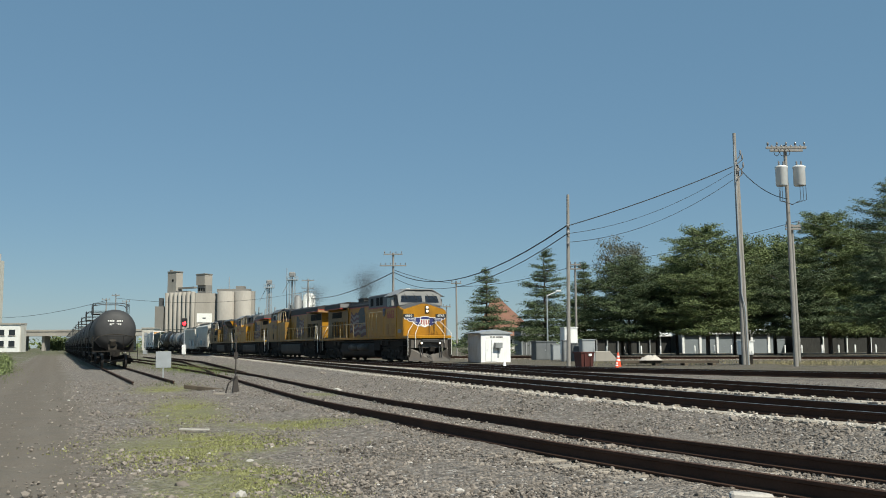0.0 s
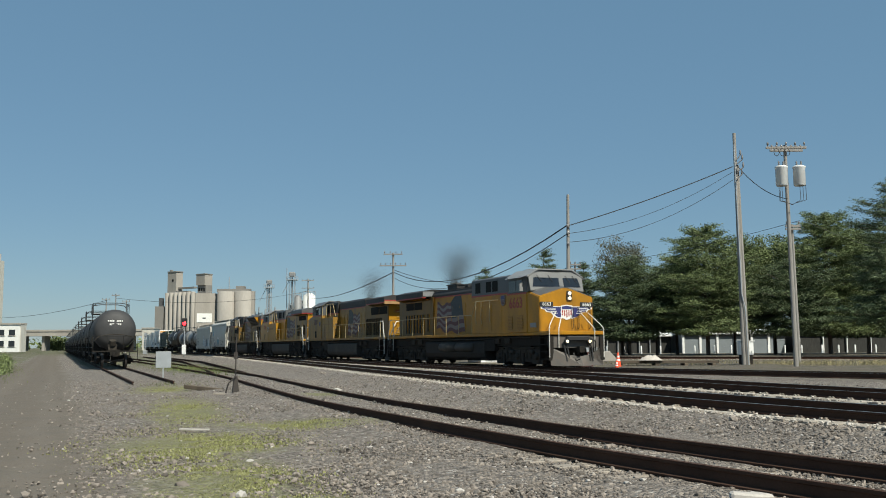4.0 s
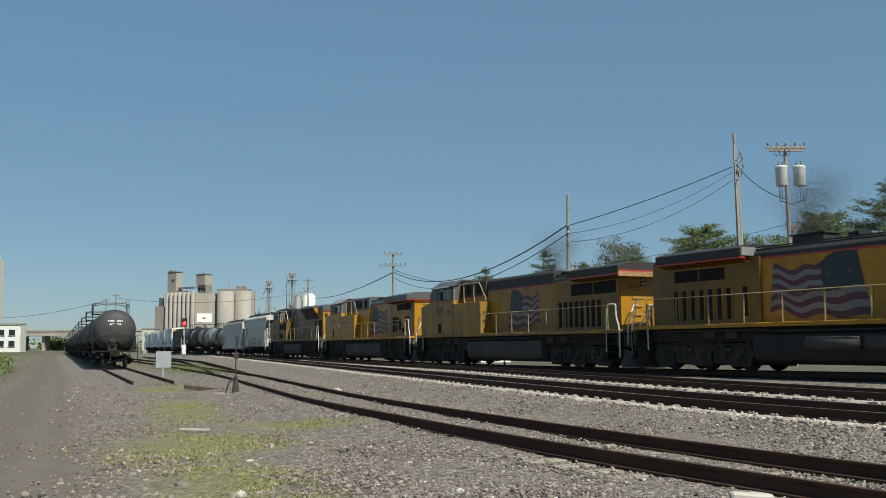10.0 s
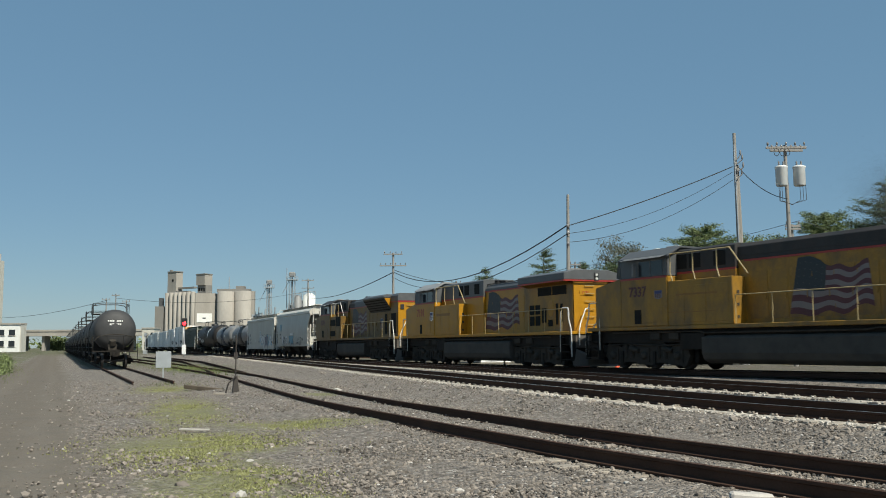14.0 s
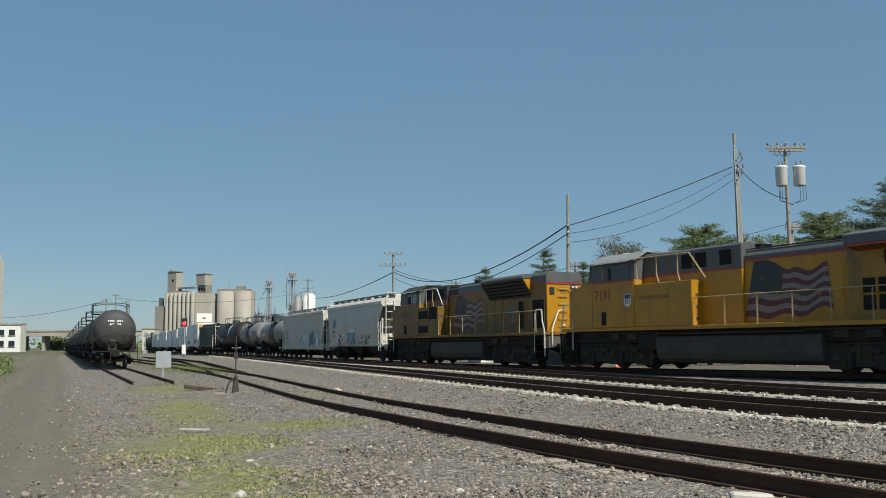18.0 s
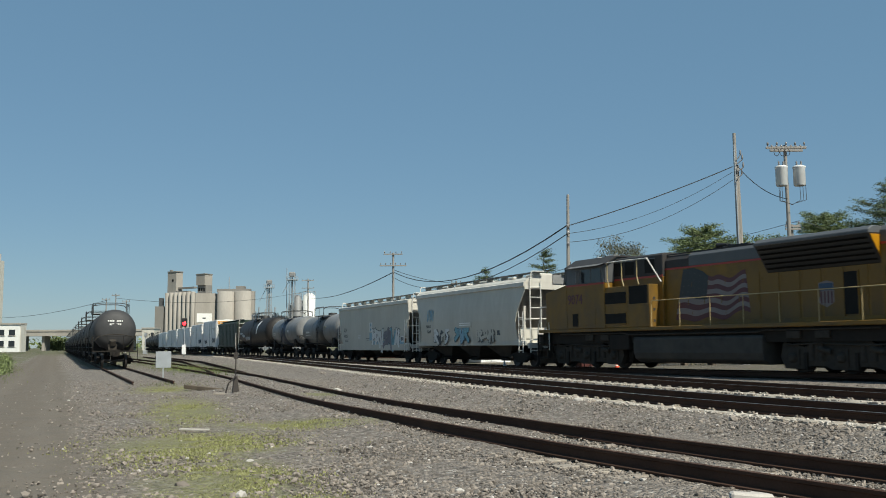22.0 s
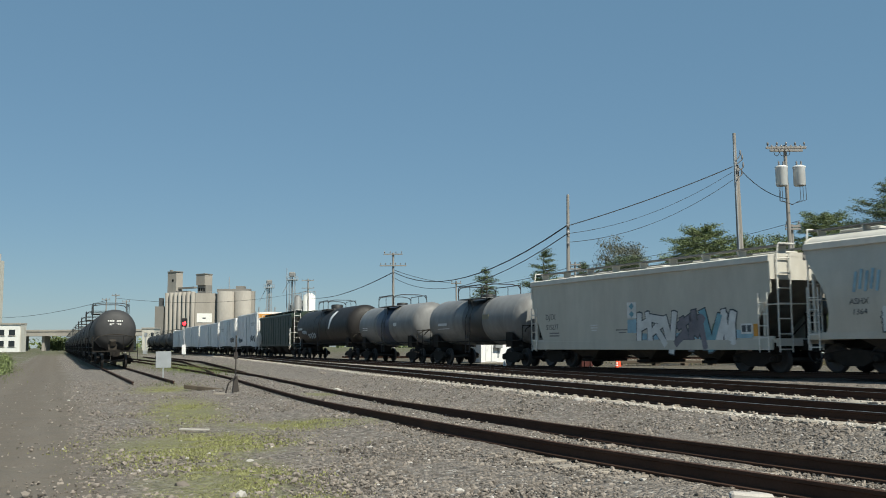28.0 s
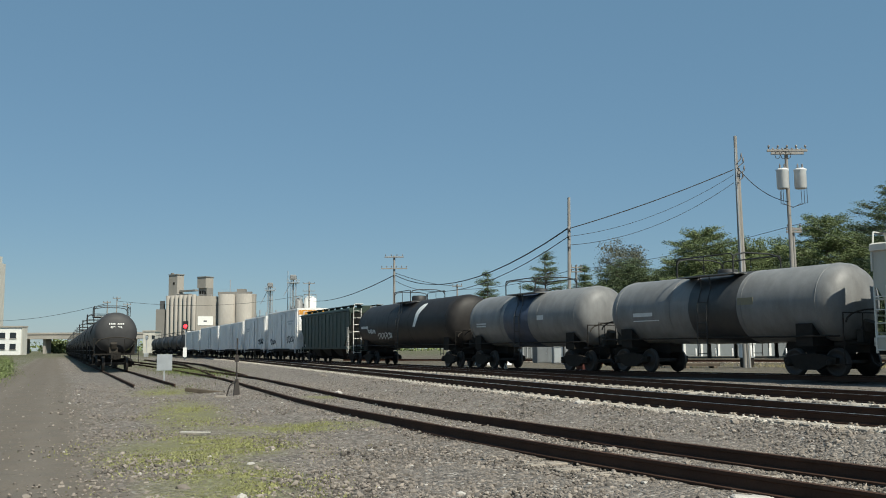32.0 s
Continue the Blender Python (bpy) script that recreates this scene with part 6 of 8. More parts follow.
for k in range(9):
    a = math.radians(-8 + 58 * k / 8)
    u = k / 8
    x0, x1 = 2.7 + 0.7 * u + 0.1 * math.sin(u * 7), 3.1 + 0.9 * min(1, u * 1.3) + 0.06 * math.sin(u * 9)
    v += [(x0, -1.567 * math.cos(a), 2.68 + 1.567 * math.sin(a)), (x1, -1.567 * math.cos(a), 2.68 + 1.567 * math.sin(a))]
    if k:
        f.append((2 * k - 2, 2 * k - 1, 2 * k + 1, 2 * k))
part("white_splash", Mesh().add(v, f, True), WHITE, t3, "white splash of paint")
g1 = covered_hopper(*span(-118.6, -136.1), GREEN_CAR, "dark green ribbed hopper car", 7.8, [(1.15, 1.9), (2.05, 0.9), (2.9, 0.06), (3.5, 0.0), (4.0, 0.0)], rim=(3.98, 4.10), peak=4.32, board=4.46, bulge=0.0, ribs=14, bulkhead=False)
bx = boxcar(*span(-136.1, -151.0), BOX_WHITE, "white refrigerator boxcar with an orange panel on its end", 4.85, ORANGE)
scribble(bx, 4.2, -1.545, 2.0, 3.0, 0.9, 12, SPRAY_DARK, "black sprayed tag")
scribble(bx, -4.0, -1.545, 1.8, 2.4, 0.7, 14, SPRAY_DARK, "black sprayed tag")
bars(bx, 4.0, -1.545, 3.7, [2.6, 1.6], 0.16, SPRAY_GREY)
bx = boxcar(*span(-151.0, -165.5), BOX_WHITE, "white boxcar with worn lettering", 4.65)
scribble(bx, 4.0, -1.545, 1.9, 2.8, 0.8, 17, SPRAY_DARK, "black sprayed tag")
bars(bx, -4.0, -1.545, 3.4, [2.2, 1.4], 0.18, SPRAY_GREY)
boxcar(*span(-165.5, -186.0), BOX_WHITE, "long white boxcar streaked with dust", 4.45)
boxcar(*span(-186.0, -205.5), BOX_WHITE, "white boxcar behind the others", 4.45)
boxcar(*span(-205.5, -224.5), BOX_WHITE, "low white boxcar far down the train", 4.2)
for i in range(5):
    tank_car(*span(-224.5 - 16 * i, -240.5 - 16 * i), 1.42, TANK_BLACK, "black tank car near the end of the visible train")


SMOKE = mat("dark exhaust soot", (0.085, 0.082, 0.08), 1.0, vary=0.2, bump=0.0, spec=0.0, per_island=0.4)
PLUMES = []


def plume(mid, stack, puffs, count, seed):
    """Thin exhaust over a locomotive's stack: puffs of fine soot that ride along with it."""
    rng = np.random.RandomState(seed)
    t = thing("exhaust_smoke", "thin dark exhaust smoke drifting over a locomotive", "smoke", "exhaust smoke")
    for i in range(puffs):
        r = 0.22 + 0.09 * i
        n = int(count * (0.5 + 0.16 * i))
        c = rng.normal(0, 1, (n, 3)) * r * np.array([1.15, 0.9, 0.62]) + np.array([stack + 0.12 * i, 0, 4.75 + 0.28 * i])
        v = c[:, None] + rng.normal(0, 0.0040, (n, 3, 3))
        me = bpy.data.meshes.new("puff")
        me.from_pydata(v.reshape(-1, 3).tolist(), [], np.arange(n * 3).reshape(-1, 3).tolist())
        tagged(part("puff", me, SMOKE, t), kind="stuff")
    PLUMES.append((t, mid))


plume(36.45, -3.2, 7, 28000, 3)
plume(14.33, 3.2, 6, 20000, 4)


def motions():
    """The train rolls in from the left, gathering a little speed; every wheel turns with the way it goes."""
    times = [i * 1.0 for i in range(32)] + [31.3, 31.5, 31.6, 31.7, 32.0]
    fine = [i * 0.16 for i in range(198)] + [31.7, 32.0]
    for car, mid, half, rolls in CARS:
        rows = []
        for t in times:
            s = mid + travelled(min(t, 31.6))
            a, b = on_track(min(max(s - half, -400), 56)), on_track(min(max(s + half, -400), 56))
            d = b - a
            m = Matrix.Translation((a + b) / 2) @ pose(0, 0, 0, 0, 0, math.degrees(math.atan2(d.y, d.x)))
            if s > 50:
                m = Matrix.Translation(d.normalized() * (s - 50)) @ m
            rows.append((t, m))
        walk(car, rows)
        for p, place in PLUMES:
            if abs(place - mid) < 3:
                walk(p, rows)
        if mid < -125:
            continue
        for ob, x, r in rolls:
            walk(ob, [(t, pose(x, 0, r, 0, math.degrees(travelled(min(t, 31.6)) / r), 0)) for t in fine])
# ---------------------------------------------------------------- the storage track's tank cars
for i in range(14):
    s = TANK_TRACK.s[-1] - 28.2 - 8.0 - i * 16.2
    x, y = TANK_TRACK.at(s)
    d = TANK_TRACK.way(s)
    c = tank_car(0, 16.0, 1.34, TANK_BLACK, "black tank car parked on the storage track", keyed=False, name_group="parked tank cars") if i == 0 else copy_thing(c, Matrix())
    c.matrix_basis = pose(x, y, 0.125, 0, 0, math.degrees(math.atan2(d[1], d[0])))
    if i == 0:
        m = Mesh()
        for n, z in ((4, 3.04), (3, 2.82)):
            for k in (-1, 1):
                for q in range(n):
                    y = k * (0.07 + 0.105 * q + 0.04)
                    m.box(7.08, 7.225, y - 0.036, y + 0.036, z - 0.055, z + 0.055)
        first_tank = c
        end_marks = m

part("lettering", end_marks, WHITE, first_tank, "white lettering bars on the tank end")

# ---------------------------------------------------------------- far side: grain elevator and works
Z0 = 0.2


def slab(m, x0, x1, y0, y1, z0, z1):
    return m.box(x0, x1, y0, y1, z0, z1)


def elevator():
    t = thing("grain_elevator", "tall beige concrete grain elevator with fluted bins", "grain elevator")
    Y = 550
    corner, left, right = Vector((-143.0, Y)), Vector((-164.6, Y + 14)), Vector((-132.6, Y + 5))
    plan = [left, corner, right, Vector((-132.6, Y + 36)), Vector((-164.6, Y + 36))]

    def block(points, z0, z1):
        k = len(points)
        v = [(p.x, p.y, z) for z in (z0, z1) for p in points]
        return Mesh().add(v, [tuple(range(k))[::-1], tuple(range(k, 2 * k))] + [(a, (a + 1) % k, (a + 1) % k + k, a + k) for a in range(k)])

    def tower(at, w, d, z0, z1):
        """A box on the roof whose sides follow the two walls."""
        u = (corner - left).normalized()
        v = Vector((-u.y, u.x))
        return block([at, at + u * w, at + u * w + v * d, at + v * d], z0, z1)
    part("bin_block", block(plan, Z0, 32.5), CONCRETE, t)
    for i in range(7):
        p = left.lerp(corner, (i + 0.55) / 7.1)
        part("bin", Mesh().turned([(Z0, 1.35), (33.2, 1.35), (33.4, 1.1)], "z", (p.x, p.y, 0), 14), CONCRETE, t)
    for x, z in ((-126.0, 33.2), (-116.2, 33.4)):
        part("silo", Mesh().turned([(Z0, 5.2), (z, 5.2), (z + 0.2, 4.9)], "z", (x, Y + 4, 0), 28), CONCRETE, t)
    part("stair_tower", Mesh().box(-111.5, -109.6, Y + 2, Y + 6, Z0, 33.6), CONCRETE, t)
    a, b = Vector((-163.8, Y + 15.5)), Vector((-144.6, Y + 7))
    h = part("headhouse", tower(a, 7.4, 5, 32.5, 45.6), CONCRETE, t)
    part("parapet", tower(a + Vector((-0.2, -0.2)), 7.8, 5.4, 45.6, 46.2), CONCRETE_DARK, h)
    part("headhouse_window", tower(a + Vector((3.2, -2.25)), 1.3, 0.3, 40.0, 41.4), GRILLE, h)
    part("vent_hood", tower(a + Vector((0.9, 0.8)), 1.4, 1.4, 46.2, 47.2), CONCRETE_DARK, h)
    h = part("headhouse", tower(b, 7.0, 6, 37.4, 43.6), CONCRETE, t)
    part("parapet", tower(b + Vector((-0.2, -0.2)), 7.4, 6.4, 43.6, 44.1), CONCRETE_DARK, h)
    part("headhouse_base", tower(b + Vector((0.8, 0.5)), 6.8, 5, 32.5, 37.4), CONCRETE_DARK, h)
    for i in range(3):
        part("headhouse_window", tower(b + Vector((1.4 + 1.7 * i, 0.0 - 1.1 * i)), 1.2, 0.3, 33.8, 35.8), GRILLE, h)
    part("gallery", tower(Vector((-156.6, Y + 12.6)), 13.5, 2.5, 35.6, 36.6), CONCRETE_DARK, t)
    for x0, x1, y, z in ((-143.0, -133.0, Y + 5.4, 32.5), (-131.0, -112.0, Y + 3.1, 35.0)):
        m = Mesh().rod((x0, y, z + 1.1), (x1, y, z + 1.1), 0.07, 4)
        for i in range(int((x1 - x0) / 2.4) + 1):
            m.rod((x0 + 2.4 * i, y, z), (x0 + 2.4 * i, y, z + 1.1), 0.07, 4)
        part("roof_rail", m, GALV, t)
    part("gallery", tower(Vector((-157.4, Y + 11.2)), 10.5, 2.0, 32.5, 34.2), CONCRETE_DARK, t)
    part("gallery", Mesh().box(-131.5, -112.0, Y + 3, Y + 6, 33.3, 35.0), CONCRETE_DARK, t)
    part("gallery", Mesh().box(-120.5, -115.5, Y + 3, Y + 7, 35.0, 36.6), CONCRETE_DARK, t)
    part("mast", Mesh().rod((-124.6, Y + 4, 33), (-124.6, Y + 4, 42), 0.25, 6), GALV, t)
    face = (right - corner).normalized()
    out = Vector((face.y, -face.x)) * 0.25
    q = [corner + face * 0.9 + out, corner + face * 9.6 + out, corner + face * 9.6, corner + face * 0.9]
    sign = part("sign_board", block(q, 15.6, 20.8), WHITE, t, "white sign board on the wall")
    q = [corner + face * 4.2 + out * 1.2, corner + face * 6.0 + out * 1.2, corner + face * 6.0 + out, corner + face * 4.2 + out]
    part("sign_mark", block(q, 17.6, 18.4), LOCO_GREY, sign)
    part("annex", Mesh().box(-170.5, -165.0, Y + 14, Y + 24, Z0, 25.5), CONCRETE_DARK, t)
    part("annex", Mesh().box(-168.6, -166.4, Y + 15, Y + 18, 25.5, 30.5), LOCO_GREY, t)


elevator()


def lattice_leg(name, x, y, z, w, label, head=True):
    t = thing(name, label, "elevator leg")
    m = Mesh()
    for sx in (-1, 1):
        for sy in (-1, 1):
            m.rod((x + sx * w, y + sy * w, Z0), (x + sx * w, y + sy * w, z), 0.10, 4)
    zz = Z0
    while zz < z - 2 * w:
        m.rod((x - w, y - w, zz), (x + w, y - w, zz + 2 * w), 0.05, 4)
        m.rod((x + w, y - w, zz), (x - w, y - w, zz + 2 * w), 0.05, 4)
        zz += 2 * w
    part("frame", m, GALV, t)
    part("casing", Mesh().box(x - 0.2, x + 0.2, y - 0.2, y + 0.2, Z0, z), LIGHT_GREY, t)
    part("platform", Mesh().box(x - w * 2.0, x + w * 2.0, y - w * 2, y + w * 2, z - 1.6, z - 1.4), GALV, t)
    p = Mesh().box(x - w * 1.2, x + w * 1.2, y - w, y + w, z - 0.4, z + 1.2)
    part("head", p, LIGHT_GREY, t, bevel=0.3)
    m = Mesh()
    for sx in (-1, 1):
        for k in (-1, 0, 1):
            m.rod((x + sx * w * 2, y + k * w * 2, z - 1.4), (x + sx * w * 2, y + k * w * 2, z - 0.3), 0.06, 4)
    for sy in (-1, 1):
        m.rod((x - w * 2, y + sy * w * 2, z - 0.35), (x + w * 2, y + sy * w * 2, z - 0.35), 0.06, 4)
    part("platform_rail", m, GALV, t)
    part("spout", Mesh().rod((x - 0.4, y, z - 0.5), (x - 3.2, y, z - 6), 0.10, 6), GALV, t)


lattice_leg("elevator_leg", -58.5, 320, 22.6, 0.75, "grey steel elevator leg with a platform on top")
lattice_leg("elevator_leg", -50.8, 320, 25.2, 0.9, "tall grey steel elevator leg beside white tanks")
for x, r, z, paint in ((-45.3, 2.1, 18.4, WHITE), (-49.2, 1.35, 17.8, LIGHT_GREY), (-51.5, 1.0, 14.5, LIGHT_GREY)):
    t = thing("storage_tank", "white cylindrical storage tank with a railed top" if r > 2 else "grey cylindrical storage tank beside the white one", "storage tank", "works tanks")
    part("shell", Mesh().turned([(Z0, r), (z, r), (z + 0.9, r * 0.5), (z + 1.0, 0.2)], "z", (x, 322, 0), 24), paint, t)
    m = Mesh()
    for i in range(10):
        a = 2 * math.pi * i / 10
        b = 2 * math.pi * (i + 1) / 10
        m.rod((x + r * math.cos(a), 322 + r * math.sin(a), z), (x + r * math.cos(a), 322 + r * math.sin(a), z + 1.5), 0.07, 4)
        m.rod((x + r * math.cos(a), 322 + r * math.sin(a), z + 1.5), (x + r * math.cos(b), 322 + r * math.sin(b), z + 1.5), 0.07, 4)
    part("top_rail", m, GALV, t)
t = thing("radio_mast", "thin grey radio mast behind the works", "mast")
part("pole", Mesh().rod((-53.4, 325, Z0), (-53.4, 325, 28.2), 0.14, 5), GALV, t)
for x0, x1, z1, lab in ((-66, -58, 12.0, "low grey works building behind the train"), (-60, -45, 11.6, "white flat-roofed works building behind the train"), (-50.5, -47, 17.0, "grey works shed between the towers")):
    t = thing("works_building", lab, "building")
    part("wall", Mesh().box(x0, x1, 330, 342, Z0, z1), WHITE if "white" in lab else LIGHT_GREY, t)
    part("roof", Mesh().box(x0 - 0.3, x1 + 0.3, 329.6, 342.4, z1, z1 + 0.5), GALV, t)
    for i in range(3):
        xx = x0 + (x1 - x0) * (i + 0.5) / 3
        part("window", Mesh().box(xx - 0.6, xx + 0.6, 329.9, 330.0, z1 - 3.2, z1 - 1.8), GLASS, t)
m = Mesh()
for i in range(8):
    x = -66 + i * 1.1
    m.rod((x, 328, Z0), (x + 0.4, 328, 12.5 + (i * 7 % 5) * 0.6), 0.25, 6)
    m.rod((x, 328, 12.2), (x + 1.1, 328, 12.2 + (i % 3) * 0.4), 0.12, 5)
t = thing("process_pipes", "tangle of silver process pipes on the works roof", "pipework")
part("pipes", m, GALV, t)

# left distance: white works, tower, overpass, a far train and woods
t = thing("white_works", "white two-storey works building with dark windows", "building")
part("wall", Mesh().box(-150, -132.9, 300, 304, Z0, 8.8), WHITE, t)
part("end_wall", Mesh().box(-132.9, -132.6, 300.2, 304, Z0, 8.7), CREAM, t)
for i in range(4):
    for z in (1.9, 5.4):
        w = part("window", Mesh().box(-146.5 + i * 3.4, -144.6 + i * 3.4, 299.9, 300.0, z, z + 1.8), GLASS, t)
        part("sill", Mesh().box(-146.7 + i * 3.4, -144.4 + i * 3.4, 299.8, 300.0, z - 0.15, z), CONCRETE, w)
part("parapet", Mesh().box(-150.2, -132.5, 299.7, 304.2, 8.8, 9.3), CONCRETE, t)
t = thing("white_tower", "tall weathered white concrete tower", "tower")
part("shaft", Mesh().box(-195.5, -187.6, 400, 406, Z0, 38.5), CREAM, t)
part("top", Mesh().box(-194.0, -188.6, 401, 405, 38.5, 41.5), CREAM, t)
t = thing("overpass", "pale concrete road overpass across the tracks", "bridge")
part("deck", Mesh().box(-200, -130, 420, 430, 6.6, 8.6), CONCRETE, t)
part("parapet", Mesh().box(-200, -130, 419.7, 420, 8.6, 9.4), CONCRETE, t)
for x in (-186, -176.5, -162, -150, -138):
    part("pier", Mesh().box(x - 0.6, x + 0.6, 422, 428, Z0, 6.6), CONCRETE, t)
t = thing("yellow_building", "far ochre building beyond the train", "building")
part("wall", Mesh().box(-126, -121, 400, 408, Z0, 9.2), CREAM, t)
part("roof", Mesh().box(-126.3, -120.7, 399.7, 408.3, 9.2, 9.7), CONCRETE, t)
for i in range(2):
    part("window", Mesh().box(-125 + 2.6 * i, -123.8 + 2.6 * i, 399.9, 400, 6, 7.6), GLASS, t)


# ---------------------------------------------------------------- trees
def leaf_mat(name, base, vary):
    m = mat(name, base, 0.6, vary=0.25, scale=0.6, fine=6, bump=0.0, per_island=vary, spec=0.3)
    return m


NEEDLES = leaf_mat("dark pine needles", (0.088, 0.118, 0.056), 0.32)
NEEDLES_LIGHT = leaf_mat("lighter pine needles", (0.125, 0.158, 0.062), 0.32)
LEAVES = leaf_mat("broadleaf foliage", (0.128, 0.16, 0.06), 0.32)
SPARSE = leaf_mat("thin brownish foliage", (0.12, 0.12, 0.08), 0.5)
BARK = mat("dark pine bark", (0.075, 0.058, 0.045), 0.9, vary=0.3, stretch=(4, 4, 0.5), bump=0.5)


def tufts(centres, sizes, per, rng, flat=0.5, long=1.6, wide=0.28, deep=0.28):
    """Small leaf blades turned all ways about many centres, as one mesh."""
    n = len(centres) * per
    c = np.repeat(centres, per, 0) + rng.normal(0, 1, (n, 3)) * np.repeat(sizes, per)[:, None] * np.array([0.55, 0.55, deep])
    s = np.repeat(sizes, per) * rng.uniform(0.35, 0.8, n)
    a = rng.normal(0, 1, (n, 3)) * np.array([1, 1, flat])
    a /= np.linalg.norm(a, axis=1)[:, None]
    b = np.cross(a, rng.normal(0, 1, (n, 3)))
    b /= np.linalg.norm(b, axis=1)[:, None]
    a, b = a * (s * long / 2)[:, None], b * (s * wide)[:, None]
    v = np.stack([c - a, c + b, c + a, c - b], 1).reshape(-1, 3)
    f = np.arange(n * 4).reshape(-1, 4)
    me = bpy.data.meshes.new("crown")
    me.from_pydata(v.tolist(), [], f.tolist())
    return me


def trunk_mesh(h, r, rng, lean=0.02):
    m = Mesh()
    p = Vector((0, 0, -0.3))
    k = 6
    for i in range(k):
        q = Vector((rng.normal(0, lean) * h / k, rng.normal(0, lean) * h / k, 0)) + Vector((p.x, p.y, h * (i + 1) / k))
        m.rod(p, q, r * (1 - 0.85 * i / k), 8, r * (1 - 0.85 * (i + 1) / k), caps=False)
        p = q
    return m


def conifer(h, width, clear, seed, material, label, droop=0.1, layers=16, gap=0.0, narrow=1.0, egg=False):
    rng = np.random.RandomState(seed)
    t = thing("pine_tree", label, "tree", "trees beside the tracks")
    trunk = trunk_mesh(h * 0.97, 0.012 * h + 0.07, rng)
    cs, sz = [], []
    for k in range(layers):
        u = (k + rng.uniform(-0.2, 0.2)) / layers
        z = clear + (h - clear) * max(u, 0)
        reach = width * 0.62 * ((1 - u) ** narrow * 0.95 + 0.05) * rng.uniform(0.62, 1.2)
        if egg:
            reach = width * 0.56 * min(1.0, (1.02 - u) * 2.4) ** 0.6 * (0.82 + 0.18 * min(1, 4 * u + 0.3)) * rng.uniform(0.72, 1.12)
        nb = max(6, int(11 - 4 * u)) + (4 if egg else 0)
        a0 = rng.uniform(0, 6.28)
        for b in range(nb):
            a = a0 + 6.283 * b / nb + rng.normal(0, 0.25)
            ln = reach * rng.uniform(0.6, 1.15)
            z = clear + (h - clear) * min(max(u + rng.normal(0, 0.35 if egg else 0.2) / layers, 0), 0.97)
            tip = np.array([math.cos(a) * ln, math.sin(a) * ln, z + (0.10 + 0.35 * u - droop) * ln])
            if rng.uniform() < gap:
                continue
            trunk.rod((0, 0, z), tuple(tip), 0.05, 4, 0.015, caps=False)
            steps = max(4, int(ln / 0.22))
            for i in range(steps):
                w = 0.30 + 0.75 * (i + 0.5) / steps
                p = np.array([0, 0, z]) * (1 - w) + tip * w
                side = np.array([-math.sin(a), math.cos(a), 0]) * rng.normal(0, 0.16 * ln * (1.15 - abs(w - 0.6)))
                cs.append(p + side + rng.normal(0, 0.05, 3) + np.array([0, 0, 0.05 * ln * w]))
                sz.append(rng.uniform(0.40, 0.75) * (0.75 + 0.02 * h) * (1.0 - (0.25 if egg else 0.45) * u))
    for k in range(8):
        cs.append(np.array([rng.normal(0, 0.05), rng.normal(0, 0.05), h * (0.93 + 0.009 * k)]))
        sz.append(0.28)
    part("trunk", trunk, BARK, t)
    part("crown", tufts(np.array(cs), np.array(sz), 32 if egg else 26, rng, 0.4, 1.1, 0.085, 0.22), material, t)
    return t


def broadleaf(h, width, clear, seed, material, label, n=260, per=130, lumpy=1.0):
    rng = np.random.RandomState(seed)
    t = thing("broadleaf_tree", label, "tree", "trees beside the tracks")
    trunk = trunk_mesh(h * 0.75, 0.014 * h + 0.06, rng, 0.05)
    cs, sz = [], []
    for k in range(n):
        d = rng.normal(0, 1, 3)
        d /= np.linalg.norm(d)
        q = rng.uniform(0.35, 1.0) ** 0.6
        p = np.array([d[0] * width / 2 * q, d[1] * width / 2 * q, clear + (h - clear) * (0.5 + 0.5 * d[2] * q)])
        p *= 1 + 0.1 * math.sin(3 * d[0] + seed) * np.array([1, 1, 0.3])
        cs.append(p)
        sz.append(rng.uniform(0.5, 1.0) * (0.5 + 0.03 * h))
        if k % 6 == 0:
            trunk.rod((0, 0, clear + 0.15 * h * rng.uniform(0, 2)), tuple(p), 0.06, 4, 0.015, caps=False)
    part("trunk", trunk, BARK, t)
    part("crown", tufts(np.array(cs), np.array(sz) * lumpy, per, rng, 0.8, 0.52, 0.115, 0.4), material, t)
    return t


def stand(t, x, y, turn=0.0):
    t.matrix_basis = pose(x, y, float(height(np.array(x), np.array(y))) - 0.02, 0, 0, turn)
    return t


stand(conifer(9.4, 6.6, 0.7, 1, NEEDLES, "dark green spruce standing alone by the sheds", layers=16, narrow=0.85, gap=0.08, droop=0.22), 4.45, 100)
stand(conifer(11.6, 6.0, 2.0, 2, NEEDLES, "tall dark spruce behind the signal cabinets", layers=18, narrow=0.7, gap=0.25, droop=0.2), 11.0, 102)
stand(conifer(10.4, 5.6, 2.0, 3, NEEDLES, "dark spruce behind the utility pole", layers=18, narrow=0.8), 15.5, 105)
stand(broadleaf(13.4, 5.2, 6.5, 4, SPARSE, "thin brownish tree among the pines", 170, 64, 0.85), 19.8, 106)
stand(conifer(10.4, 7.6, 1.8, 16, NEEDLES, "dark pine below the thin brownish tree", layers=14, egg=True), 20.2, 104)
stand(conifer(9.0, 5.0, 2.6, 5, NEEDLES, "dark pine in the tree row", layers=12, egg=True), 23.4, 105)
stand(conifer(13.6, 9.4, 2.3, 6, NEEDLES_LIGHT, "broad pine with layered branches", layers=15, egg=True, gap=0.05), 27.9, 101)
stand(conifer(11.0, 6.0, 3.0, 13, NEEDLES, "dark pine filling the tree row", layers=14, egg=True), 26.6, 109)
